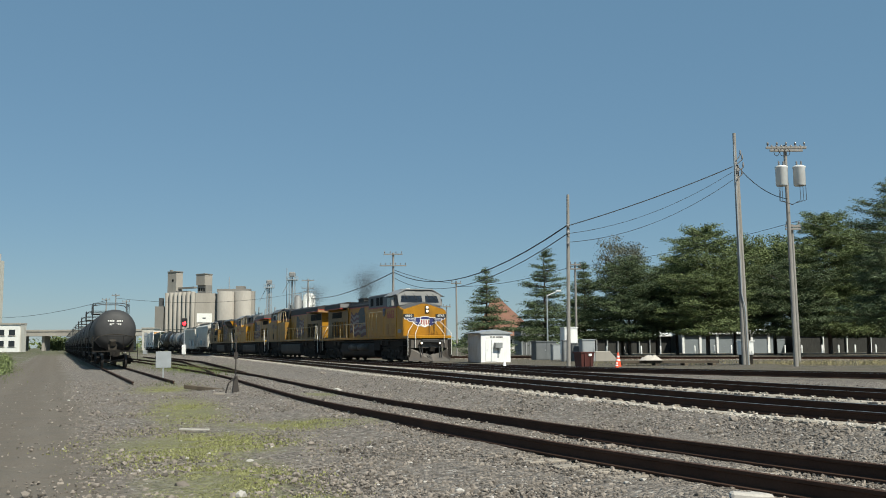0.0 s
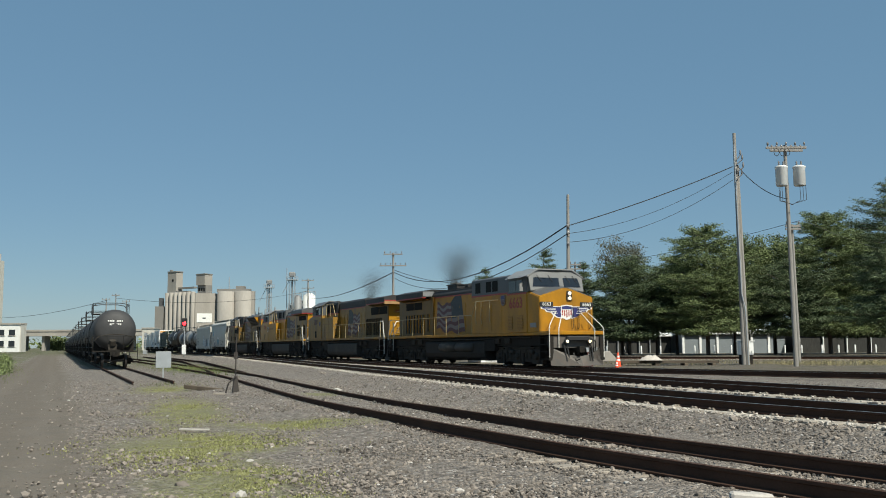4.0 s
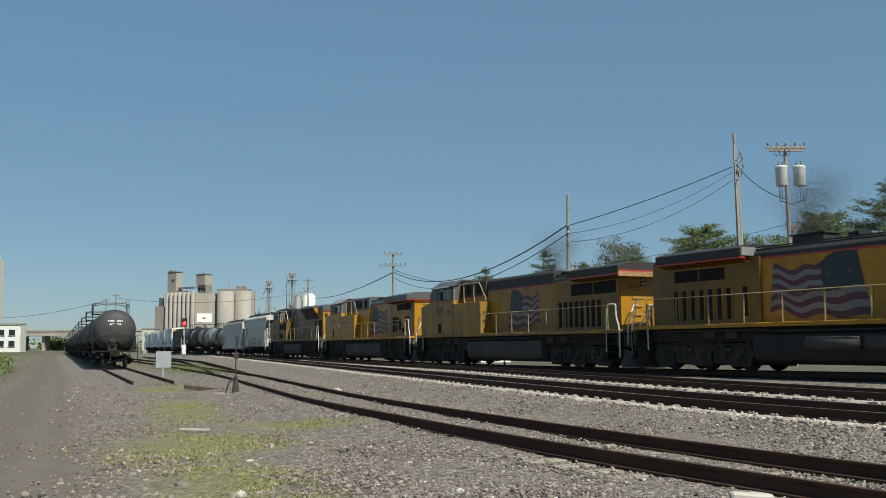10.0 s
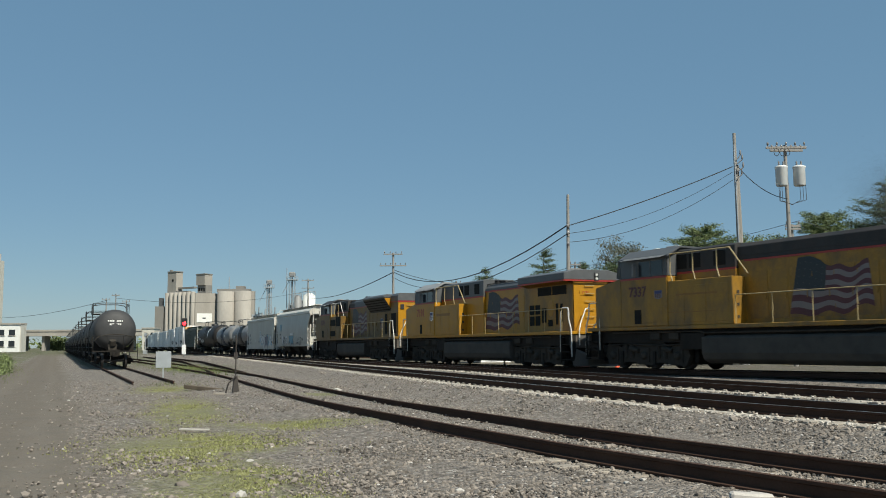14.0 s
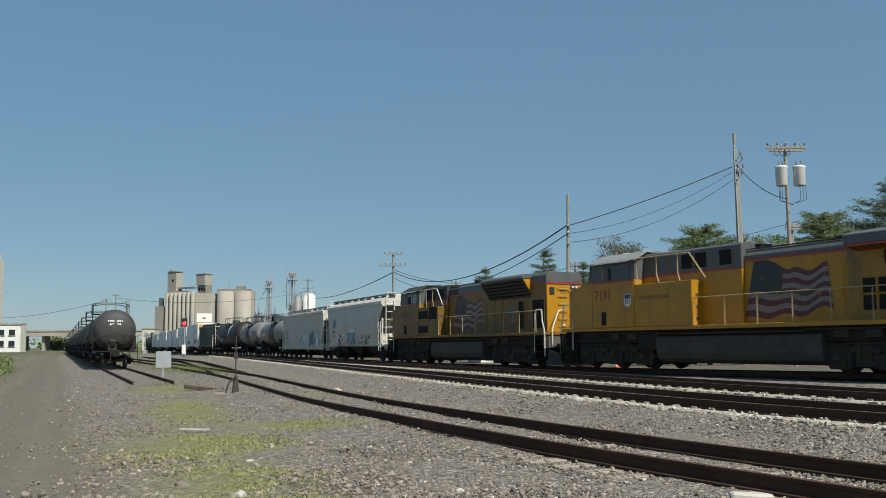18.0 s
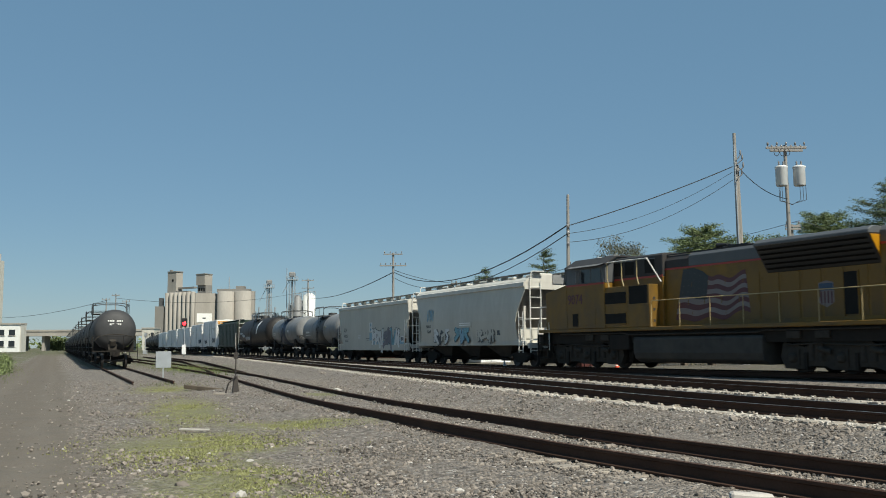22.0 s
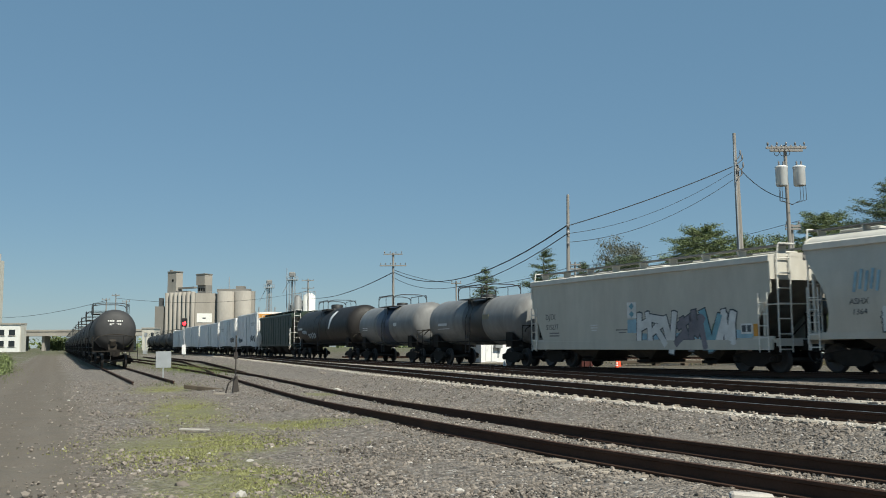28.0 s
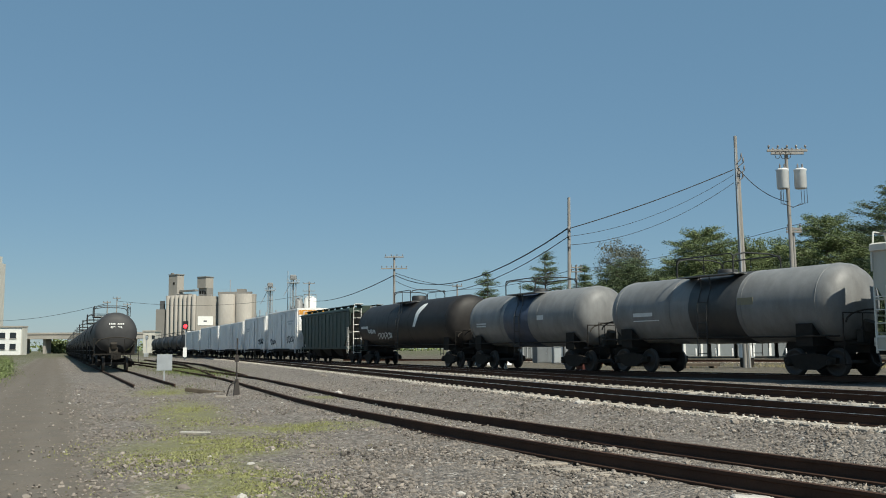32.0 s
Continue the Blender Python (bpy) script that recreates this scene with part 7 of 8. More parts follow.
stand(broadleaf(13.4, 6.6, 3.2, 7, LEAVES, "bright green broadleaf tree between pines", 240), 33.6, 106)
stand(broadleaf(13.0, 6.0, 3.2, 8, LEAVES, "green broadleaf tree behind the transformer pole", 220), 37.4, 108)
stand(conifer(15.2, 9.6, 2.2, 9, NEEDLES_LIGHT, "tall pine behind the transformer pole", layers=17, egg=True, gap=0.04), 41.6, 103)
stand(conifer(14.0, 9.0, 2.0, 10, NEEDLES, "dark pine in the tree row by the carports", layers=15, egg=True), 46.6, 105)
stand(conifer(15.6, 9.0, 3.0, 11, NEEDLES, "dark near pine with ragged open branches", layers=19, narrow=0.45, gap=0.05), 40.2, 84)
stand(conifer(12.5, 9.0, 2.6, 12, NEEDLES, "dark pine at the end of the tree row", layers=14, egg=True), 52.5, 104)
stand(conifer(10.0, 8.0, 2.8, 14, NEEDLES, "low dark pine under the tall ones", layers=12, egg=True), 31.6, 104)
stand(conifer(9.8, 8.0, 2.2, 15, NEEDLES, "low dark pine by the carport", layers=12, egg=True), 37.0, 101)
# far woods along the horizon
rng = np.random.RandomState(31)
cs, sz = [], []
for k in range(900):
    a = rng.uniform(-0.44, 0.44)
    d = rng.uniform(560, 700)
    cs.append((d * math.tan(a) + 0, d, rng.uniform(0.5, 5.0) + 1.5 * math.sin(a * 40)))
    sz.append(rng.uniform(2.0, 4.5))
for k in range(160):
    cs.append((rng.uniform(-181, -171), 432 + rng.uniform(0, 6), rng.uniform(0.5, 6.0)))
    sz.append(rng.uniform(1.2, 2.4))
far = part("far_woods", tufts(np.array(cs), np.array(sz), 8, rng, 0.9, 1.1), LEAVES)
tagged(far, "dark green woods along the horizon", "woods", kind="stuff")

# rough brambles before the white works
cs, sz = [], []
for k in range(420):
    d = 48 + 90 * rng.uniform(0, 1) ** 1.3
    h = rng.uniform(0.05, 0.6) * (0.35 + 0.008 * d)
    cs.append((-0.452 * d - rng.uniform(0.0, 0.05) * d, d, h))
    sz.append(rng.uniform(0.2, 0.45))
bramble = part("brambles", tufts(np.array(cs), np.array(sz), 26, rng, 0.9, 0.8, 0.12), LEAVES)
tagged(bramble, "grey-green brambles along the edge of the dirt road", "brambles", kind="stuff")

# ---------------------------------------------------------------- poles and wires
GLAZE = mat("grey glazed insulator", (0.20, 0.19, 0.185), 0.2, vary=0.1, bump=0.0)
WIRE = mat("black cable", (0.02, 0.02, 0.02), 0.6, vary=0.1, bump=0.0)
CAN = mat("grey transformer enamel", (0.62, 0.63, 0.62), 0.4, vary=0.08, dirt=(0.35, 0.30, 0.25), dirt_amount=0.3, bump=0.02)


def pole(base, top, r, label, arms=(), steps=False, extra=None):
    t = thing("utility_pole", label, "utility pole", "utility poles")
    b, p = Vector(base), Vector(top)
    part("shaft", Mesh().rod(b - Vector((0, 0, 0.3)), p, r, 12, r * 0.68), POLE_WOOD, t)
    for frac, w, n in arms:
        q = b.lerp(p, frac)
        arm = part("crossarm", Mesh().box(q.x - w / 2, q.x + w / 2, q.y - r - 0.10, q.y - r, q.z - 0.06, q.z + 0.06), POLE_WOOD, t, bevel=0.01)
        for i in range(n):
            x = q.x - w / 2 + 0.1 + (w - 0.2) * i / (n - 1)
            part("insulator", Mesh().turned([(0, 0.02), (0.10, 0.025), (0.12, 0.06), (0.20, 0.055), (0.24, 0.02)], "z", (x, q.y - r - 0.05, q.z + 0.06), 8), GLAZE, arm)
    return t


def wire(name, a, b, sag, label, r=0.022, n=14):
    a, b = Vector(a), Vector(b)
    pts = []
    for i in range(n + 1):
        u = i / n
        p = a.lerp(b, u)
        p.z -= 4 * sag * u * (1 - u)
        pts.append(p)
    w = part(name, Mesh().tube(pts, r, 4), WIRE)
    return tagged(w, label, "cable", "overhead cables")
pA = pole((19.75 - 3.15, 53, 0.25), (16.5, 53, 13.3), 0.13, "tall weathered wooden utility pole spliced to a second one")
part("shaft", Mesh().rod((16.86, 53.2, 0.0), (16.66, 53.2, 11.5), 0.13, 10, 0.11), POLE_WOOD, pA)
m = Mesh()
for z, dx in ((12.0, 0.2), (11.75, 0.3), (11.3, 0.34), (10.9, 0.25)):
    m.rod((16.55, 52.85, z - 0.25), (16.55 + dx, 52.8, z), 0.03, 5)
    m.turned([(0, 0.03), (0.08, 0.06), (0.16, 0.05), (0.3, 0.02)], "z", (16.55 + dx, 52.8, z), 8)
part("insulator", m, GLAZE, pA)
part("conduit", Mesh().tube([(16.78, 52.8, 0.3), (16.70, 52.8, 3.4), (16.55, 52.85, 4.2), (16.42, 52.85, 12.6)], 0.035, 6), GALV, pA)
pC = pole((18.0, 49, 0.25), (17.88, 49, 11.75), 0.125, "wooden utility pole with two grey transformers", [(0.985, 2.1, 5), (0.972, 1.7, 7)])
for dx in (-0.30, 0.62):
    x = 17.88 + dx - 0.02
    can = part("transformer", Mesh().turned([(9.55, 0.26), (9.6, 0.30), (10.45, 0.30), (10.5, 0.33), (10.56, 0.33), (10.62, 0.2), (10.64, 0.05)], "z", (x, 48.75, 0), 20), CAN, pC, "grey transformer can")
    for k in (-0.12, 0.12):
        part("bushing", Mesh().turned([(0, 0.035), (0.05, 0.06), (0.1, 0.04), (0.15, 0.055), (0.25, 0.02)], "z", (x + k, 48.75, 10.62), 8), GLAZE, can)
m = Mesh()
for x in (17.3, 17.6, 17.85):
    for k in range(8):
        a, b = 2 * math.pi * k / 8, 2 * math.pi * (k + 1) / 8
        m.rod((x + 0.14 * math.cos(a), 48.6, 11.3 + 0.2 * math.sin(a)), (x + 0.14 * math.cos(b), 48.6, 11.3 + 0.2 * math.sin(b)), 0.018, 4)
part("jumper_loop", m, WIRE, pC)
m = Mesh()
for x0, x1 in ((17.35, 18.75), (17.5, 18.45), (17.4, 18.6)):
    m.tube([(x0, 48.6, 9.6), (x0 + 0.02, 48.6, 8.75), (18.0, 48.6, 8.55 + 0.1 * (x1 - 18.5)), (x1, 48.6, 8.8), (x1 - 0.02, 48.6, 9.6)], 0.014, 4)
part("jumper_loop", m, WIRE, pC)
pole((20.75, 56, 0.25), (20.65, 56, 8.45), 0.12, "second wooden pole behind the transformer pole", [(0.985, 0.9, 2), (0.965, 0.9, 2)])
pB = pole((6.95, 53.4, 0.25), (7.09, 53.4, 9.9), 0.12, "leaning grey wooden utility pole by the bin")
m = Mesh()
for z in (8.0, 7.6, 7.0):
    m.turned([(0, 0.05), (0.06, 0.09), (0.16, 0.08), (0.2, 0.03)], "z", (7.02, 53.2, z), 8)
part("insulator", m, GLAZE, pB)
pole((-5.25, 100, 0.2), (-5.25, 100, 11.2), 0.16, "wooden pole with two crossarms behind the train", [(0.985, 2.0, 4), (0.875, 2.8, 6)])
pole((1.55, 110, 0.25), (1.5, 110, 8.85), 0.13, "thin wooden pole beyond the hut", [(0.97, 1.2, 3)])
pole((0.4, 118, 0.25), (0.4, 118, 6.4), 0.12, "short far pole beyond the hut", [(0.97, 1.0, 2)])
pole((12.5, 90, 0.25), (12.5, 90, 9.2), 0.13, "thin pole with a crossarm before the trees", [(0.975, 1.1, 3), (0.93, 1.1, 3)])
pole((-28.3, 200, 0.2), (-28.4, 200, 15.6), 0.2, "far pole with crossarms beside the white tanks", [(0.975, 2.6, 4), (0.87, 2.6, 4)])
for x, z in ((-60.1, 10.2), (-58.4, 11.0), (-56.5, 9.8)):
    pole((x, 170, 0.2), (x, 170, z), 0.13, "far pole behind the parked tank cars", [(0.97, 1.4, 3)])
# cables
a, b, c = (16.45, 52.85), (7.05, 53.25), (-5.2, 99.9)
wire("cable", (16.30, 52.85, 11.35), (7.03, 53.2, 8.10), 0.16, "thick black cable between the wooden poles", 0.035)
wire("cable", (16.30, 52.85, 11.05), (7.02, 53.2, 7.66), 0.60, "thin black cable between the wooden poles", 0.016)
wire("cable", (16.30, 52.85, 10.60), (7.01, 53.2, 7.17), 0.74, "lower black cable between the wooden poles", 0.018)
wire("cable", (6.95, 53.2, 8.10), (-5.18, 99.85, 9.14), 1.92, "sagging black cable to the crossarm pole", 0.04)
wire("cable", (6.95, 53.2, 7.62), (-5.18, 99.85, 8.55), 2.0, "thin sagging cable to the crossarm pole", 0.026)
wire("cable", (-5.3, 99.85, 9.1), (-28.4, 199.8, 11.6), 1.0, "sagging cable towards the works", 0.05)
wire("cable", (1.5, 109.8, 8.6), (-5.2, 100.1, 9.4), 0.3, "thin cable between far poles", 0.03)
wire("cable", (12.5, 89.9, 8.9), (1.5, 109.8, 8.2), 0.5, "thin cable before the trees", 0.025)
wire("cable", (16.6, 52.85, 11.35), (17.86, 48.9, 8.9), 0.35, "black drop cable to the transformer pole", 0.022)
wire("cable", (21.3, 55.9, 8.7), (39.4, 84, 9.6), 0.2, "thin cable past the tree row", 0.016)
wire("cable", (12.5, 89.9, 8.8), (21.2, 56.1, 8.7), 0.4, "thin cable before the tree row", 0.016)
wire("cable", (-58.4, 170, 10.2), (-28.4, 199.8, 13.0), 1.5, "far cable over the train", 0.035)
wire("cable", (-60.1, 170, 9.8), (-130, 250, 10.5), 2.0, "far cable behind the tank cars", 0.04)

# ---------------------------------------------------------------- beside the far track
HUT_WHITE = mat("white hut cladding", (0.80, 0.80, 0.79), 0.5, vary=0.06, dirt=(0.5, 0.47, 0.42), dirt_amount=0.3, stretch=(3, 3, 0.6), bump=0.03)
CABINET = mat("grey cabinet paint", (0.30, 0.32, 0.33), 0.5, vary=0.1, dirt=(0.2, 0.19, 0.17), dirt_amount=0.3, bump=0.03)
CABINET_DARK = mat("dark grey sheet steel", (0.13, 0.14, 0.145), 0.55, vary=0.12, bump=0.05)
BRICK_ROOF = mat("orange clay roof", (0.20, 0.10, 0.068), 0.85, vary=0.2, scale=1.0, fine=8, bump=0.2)
MAROON = mat("maroon bin paint", (0.075, 0.020, 0.016), 0.55, vary=0.15, dirt=(0.05, 0.02, 0.015), dirt_amount=0.4, bump=0.05)
CONE_ORANGE = mat("orange cone plastic", (0.75, 0.075, 0.02), 0.5, vary=0.08, bump=0.02)
REFLECT = mat("white reflective sleeve", (0.85, 0.85, 0.85), 0.35, vary=0.04, bump=0.0)
DOOR_BLUE = mat("grey-blue roller door", (0.20, 0.225, 0.24), 0.55, vary=0.06, bump=0.0)
OLD_WOOD = mat("old timber stack", (0.11, 0.085, 0.06), 0.9, vary=0.35, scale=5, bump=0.4, per_object=0.3)
TARP = mat("pale tarpaulin", (0.46, 0.42, 0.37), 0.7, vary=0.15, scale=4, bump=0.2)
STEP_WHITE = mat("white post paint", (0.78, 0.78, 0.76), 0.5, vary=0.06, bump=0.02)


def hut():
    t = thing("signal_hut", "small white metal signal hut with a low gable roof", "hut", at=pose(3.15, 66.6, 0.22, 0, 0, 19))
    w, d, h = 1.09, 1.28, 2.02
    part("wall", Mesh().box(-w, w, -d, d, 0.06, h), HUT_WHITE, t, bevel=0.02)
    m = Mesh()
    for i in range(13):
        y = -d + 0.1 + i * 0.175
        m.box(-w - 0.015, -w, y, y + 0.09, 0.1, h)
    part("side_ribs", m, HUT_WHITE, t)
    part("roof", Mesh().prism([(-w - 0.12, h - 0.02), (w + 0.12, h - 0.02), (w + 0.12, h + 0.05), (0, h + 0.27), (-w - 0.12, h + 0.05)], -d - 0.12, d + 0.12), GALV, t)
    part("plinth", Mesh().box(-w - 0.05, w + 0.05, -d - 0.05, d + 0.05, 0, 0.07), CONCRETE, t)
    door = part("door", Mesh().box(-0.78, 0.10, -d - 0.025, -d - 0.003, 0.12, 1.62), HUT_WHITE, t, bevel=0.008)
    part("door_handle", Mesh().rod((-0.66, -d - 0.06, 0.8), (-0.66, -d - 0.06, 0.95), 0.015, 6), GALV, door)
    part("sign_plate", Mesh().box(-0.70, 0.80, -d - 0.02, -d - 0.003, 1.66, 1.88), STEP_WHITE, t)
    m = Mesh()
    for x0, x1 in ((-0.42, -0.3), (-0.24, -0.05), (0.02, 0.5)):
        m.box(x0, x1, -d - 0.026, -d - 0.021, 1.74, 1.82)
    part("lettering", m, BLACK, t)
    ac = part("air_conditioner", Mesh().box(-0.15, 0.38, -d - 0.32, -d - 0.003, 1.02, 1.40), LIGHT_GREY, t, bevel=0.02)
    m = Mesh()
    for i in range(5):
        m.box(-0.11, 0.34, -d - 0.325, -d - 0.32, 1.06 + i * 0.065, 1.09 + i * 0.065)
    part("grille", m, CABINET, ac)
    part("conduit", Mesh().tube([(-0.36, -d - 0.03, 0.1), (-0.30, -d - 0.03, 1.6)], 0.02, 6), GALV, t)
    part("vent_panel", Mesh().box(-0.18, 0.22, -d - 0.012, -d - 0.003, 0.36, 1.0), CABINET, t)


hut()


def cabinet(x, y, w, d, h, turn, paint, label, doors=2, legs=0.0, slope=0.0):
    t = thing("signal_cabinet", label, "cabinet", "signal cabinets", at=pose(x, y, 0.22, 0, 0, turn))
    part("body", Mesh().box(-w / 2, w / 2, -d / 2, d / 2, 0.05 + legs, h), paint, t, bevel=0.02)
    part("roof", Mesh().prism([(-w / 2 - 0.05, h), (w / 2 + 0.05, h), (w / 2 + 0.05, h + 0.05), (-w / 2 - 0.05, h + 0.05 + slope)], -d / 2 - 0.05, d / 2 + 0.05), paint, t)
    for i in range(doors):
        dw = (w - 0.08) / doors
        x0 = -w / 2 + 0.04 + i * dw
        dr = part("door", Mesh().box(x0 + 0.015, x0 + dw - 0.015, -d / 2 - 0.02, -d / 2 - 0.002, 0.12 + legs, h - 0.08), paint, t, bevel=0.006)
        part("handle", Mesh().rod((x0 + dw - 0.1, -d / 2 - 0.05, h * 0.5), (x0 + dw - 0.1, -d / 2 - 0.05, h * 0.5 + 0.16), 0.014, 6), GALV, dr)
    part("base", Mesh().box(-w / 2 + 0.05, w / 2 - 0.05, -d / 2 + 0.05, d / 2 - 0.05, -0.1, 0.06 + legs), CONCRETE if not legs else TRUCK, t)
    return t


cabinet(8.0, 76.5, 1.75, 1.0, 1.45, 18, CABINET_DARK, "dark grey signal cabinet with a sloped lid", 2, slope=0.06)
cabinet(8.75, 74.5, 0.75, 0.5, 1.25, 14, CABINET, "small grey relay cabinet", 1)
cabinet(9.1, 69.5, 1.0, 0.9, 2.45, 14, HUT_WHITE, "tall white equipment cabinet behind the pole", 1)
cabinet(8.6, 67.5, 0.45, 0.35, 1.5, 14, LIGHT_GREY, "small grey meter box beside the white cabinet", 1)
cabinet(10.1, 67.5, 0.95, 0.7, 1.55, 14, CABINET, "grey signal cabinet with an overhanging lid", 1, slope=0.03)
cabinet(9.4, 68.5, 0.8, 0.7, 1.3, 14, CABINET_DARK, "dark signal cabinet behind the bin", 1)
cabinet(17.2, 54.6, 0.75, 0.5, 1.35, 8, STEP_WHITE, "white meter cabinet mounted by the utility pole", 1, legs=0.55)
# ribbed dark shed
t = thing("ribbed_shed", "dark grey ribbed steel shed beyond the tracks", "shed", at=pose(10.6, 118, 0.22, 0, 0, 12))
part("wall", Mesh().box(-1.5, 1.5, -1.5, 1.5, 0, 3.2), CABINET_DARK, t)
for i in range(6):
    part("rib", Mesh().box(-1.5 + i * 0.55, -1.38 + i * 0.55, -1.6, -1.5, 0, 3.2), GALV, t)
part("roof", Mesh().prism([(-1.7, 3.15), (1.7, 3.15), (0, 3.9)], -1.7, 1.7), CABINET_DARK, t)
# square steel bin with a rolled rim
t = thing("steel_bin", "dark maroon square steel bin with a white label", "bin", at=pose(7.55, 51.6, 0.22, 0, 0, 24))
part("body", Mesh().add([(-0.36, -0.32, 0.05), (0.36, -0.32, 0.05), (0.36, 0.32, 0.05), (-0.36, 0.32, 0.05), (-0.42, -0.38, 0.80), (0.42, -0.38, 0.80), (0.42, 0.38, 0.80), (-0.42, 0.38, 0.80)], [(0, 3, 2, 1), (4, 5, 6, 7), (0, 1, 5, 4), (1, 2, 6, 5), (2, 3, 7, 6), (3, 0, 4, 7)]), MAROON, t, bevel=0.01)
part("rim", Mesh().box(-0.46, 0.46, -0.42, 0.42, 0.78, 0.84), MAROON, t, bevel=0.015)
for q in (-0.18, 0.18):
    part("rib", Mesh().box(q - 0.03, q + 0.03, -0.405, -0.34, 0.08, 0.78), MAROON, t)
part("skid", Mesh().box(-0.3, 0.3, -0.3, 0.3, 0.0, 0.06), TRUCK, t)
part("label", Mesh().box(0.04, 0.24, -0.416, -0.40, 0.62, 0.74), STEP_WHITE, t)

# concrete wedge and low wall
t = thing("concrete_block", "sloping grey concrete block by the cabinets", "concrete block", at=pose(11.7, 69.5, 0.22, 0, 0, 10))
part("block", Mesh().prism([(-0.9, 0), (0.9, 0), (0.2, 0.75), (-0.9, 0.75)], -0.5, 0.5), CONCRETE, t, bevel=0.03)


def cone(x, y, label, lean=0.0, k=1.0):
    t = thing("traffic_cone", label, "traffic cone", "traffic cones", at=pose(x, y, 0.22, lean, 0, 10) @ Matrix.Scale(k, 4))
    part("base", Mesh().box(-0.19, 0.19, -0.19, 0.19, 0, 0.035), CONE_ORANGE, t, bevel=0.012)
    part("cone", Mesh().turned([(0.03, 0.15), (0.70, 0.035), (0.71, 0.02)], "z", n=18), CONE_ORANGE, t)
    for a, b in ((0.28, 0.40), (0.48, 0.56)):
        part("sleeve", Mesh().turned([(a, 0.153 - a * 0.165), (b, 0.153 - b * 0.165)], "z", n=18), REFLECT, t)


cone(8.17, 45.3, "small orange traffic cone with white sleeves", k=0.68)
cone(9.35, 51.4, "tall orange traffic cone with white sleeves", k=1.12)

t = thing("marker_cone", "small worn white marker cone beside the hut", "marker", at=pose(3.35, 52.8, 0.2))
part("base", Mesh().box(-0.15, 0.15, -0.15, 0.15, 0, 0.03), CONE_ORANGE, t)
part("cone", Mesh().turned([(0.03, 0.11), (0.38, 0.035), (0.40, 0.02)], "z", n=14), REFLECT, t)
# stacked ties and a tarpaulin heap
t = thing("tie_rack", "long low stack of dark timber beams", "timber", at=pose(12.6, 53.5, 0.22, 0, 0, -4))
for i in range(3):
    part("beam", Mesh().box(-3.0 + 0.2 * i, 2.6, -0.5 + 0.35 * i, -0.2 + 0.35 * i, 0.16, 0.32), OLD_WOOD, t, bevel=0.015)
for x in (-2.6, -0.8, 0.8, 2.3):
    part("bearer", Mesh().box(x - 0.1, x + 0.1, -0.7, 0.7, 0, 0.16), OLD_WOOD, t, bevel=0.015)
rng = np.random.RandomState(5)
m = Mesh()
v, f = [], []
n = 14
for i in range(n + 1):
    for j in range(n + 1):
        u, w = i / n * 2 - 1, j / n * 2 - 1
        q = max(0, 1 - (u * u + w * w) ** 0.8)
        v.append((u * 0.62, w * 0.5, 0.02 + 0.27 * q ** 0.7 + rng.normal(0, 0.05) * q))
for i in range(n):
    for j in range(n):
        a = i * (n + 1) + j
        f.append((a, a + n + 1, a + n + 2, a + 1))
m.add(v, f, True)
t = part("tarpaulin_heap", m, TARP)
t.matrix_basis = pose(11.5, 53.3, 0.54)
tagged(t, "crumpled pale tarpaulin heaped on timber beams", "tarpaulin")
# a further rusty track beyond the poles
FAR_TRACK = Line([(-10, 92), (2, 84), (16, 74), (40, 60), (70, 46)])
line_track("track_d", FAR_TRACK, 0.50, "far rusty track before the trees", 1, FAR_TRACK.s[-1] - 2, 14, 60)


# near-black colour that stands for the shade inside the open bays
BAY_SHADE = mat("near-black shade of the open bays", (0.045, 0.045, 0.042), 0.8, vary=0.3, stretch=(3, 3, 0.5), bump=0.1, spec=0.1)


def garage_row(x0, x1, y, label, n, roof_h=2.7, doors=True):
    t = thing("garage_row", label, "garage")
    # without doors, a near-black wall takes the place of the shaded interior
    part("wall", Mesh().box(x0, x1, y + 0.3, y + 8, 0.2, roof_h), CABINET_DARK if doors else BAY_SHADE, t)
    part("roof", Mesh().prism([(y - 0.3, roof_h), (y + 8.3, roof_h), (y + 8.3, roof_h + 0.35), (y + 4, roof_h + 0.9), (y - 0.3, roof_h + 0.3)], x0 - 0.2, x1 + 0.2, "x"), STEP_WHITE, t)
    w = (x1 - x0) / n
    for i in range(n):
        xa = x0 + i * w
        k = 0.14 if doors else 0.06
        part("post", Mesh().box(xa - k, xa + k, y - 0.02, y + 0.3, 0.2, roof_h), STEP_WHITE if doors or x0 > 40 else GALV, t)
        if doors:
            d = part("roller_door", Mesh().box(xa + 0.16, xa + w - 0.16, y + 0.14, y + 0.2, 0.25, roof_h - 0.3), DOOR_BLUE, t)
            m = Mesh()
            for k in range(7):
                z = 0.5 + k * 0.27
                m.box(xa + 0.18, xa + w - 0.18, y + 0.125, y + 0.14, z, z + 0.03)
            part("slats", m, DOOR_BLUE, d)
    return t


garage_row(30.8, 44.0, 123, "white garages with grey-blue roller doors behind the pines", 6)
garage_row(17.5, 30.2, 127, "dark low garages in the shade of the trees", 9, 2.5, False)
garage_row(45.0, 66.0, 121, "long carport with white posts behind the pines", 7, 3.0, False)
for i in range(16):
    x = 20.0 + i * 2.2
    t = part("bollard", Mesh().turned([(0.1, 0.10), (1.0, 0.10), (1.06, 0.07), (1.08, 0.02)], "z", n=10), STEP_WHITE) if i == 0 else copy_thing(t, Matrix())
    t.matrix_basis = pose(x, 117.5 + (i % 3) * 0.4, 0.2)
    tagged(t, "white bollard before the garages", "bollard", "bollards")
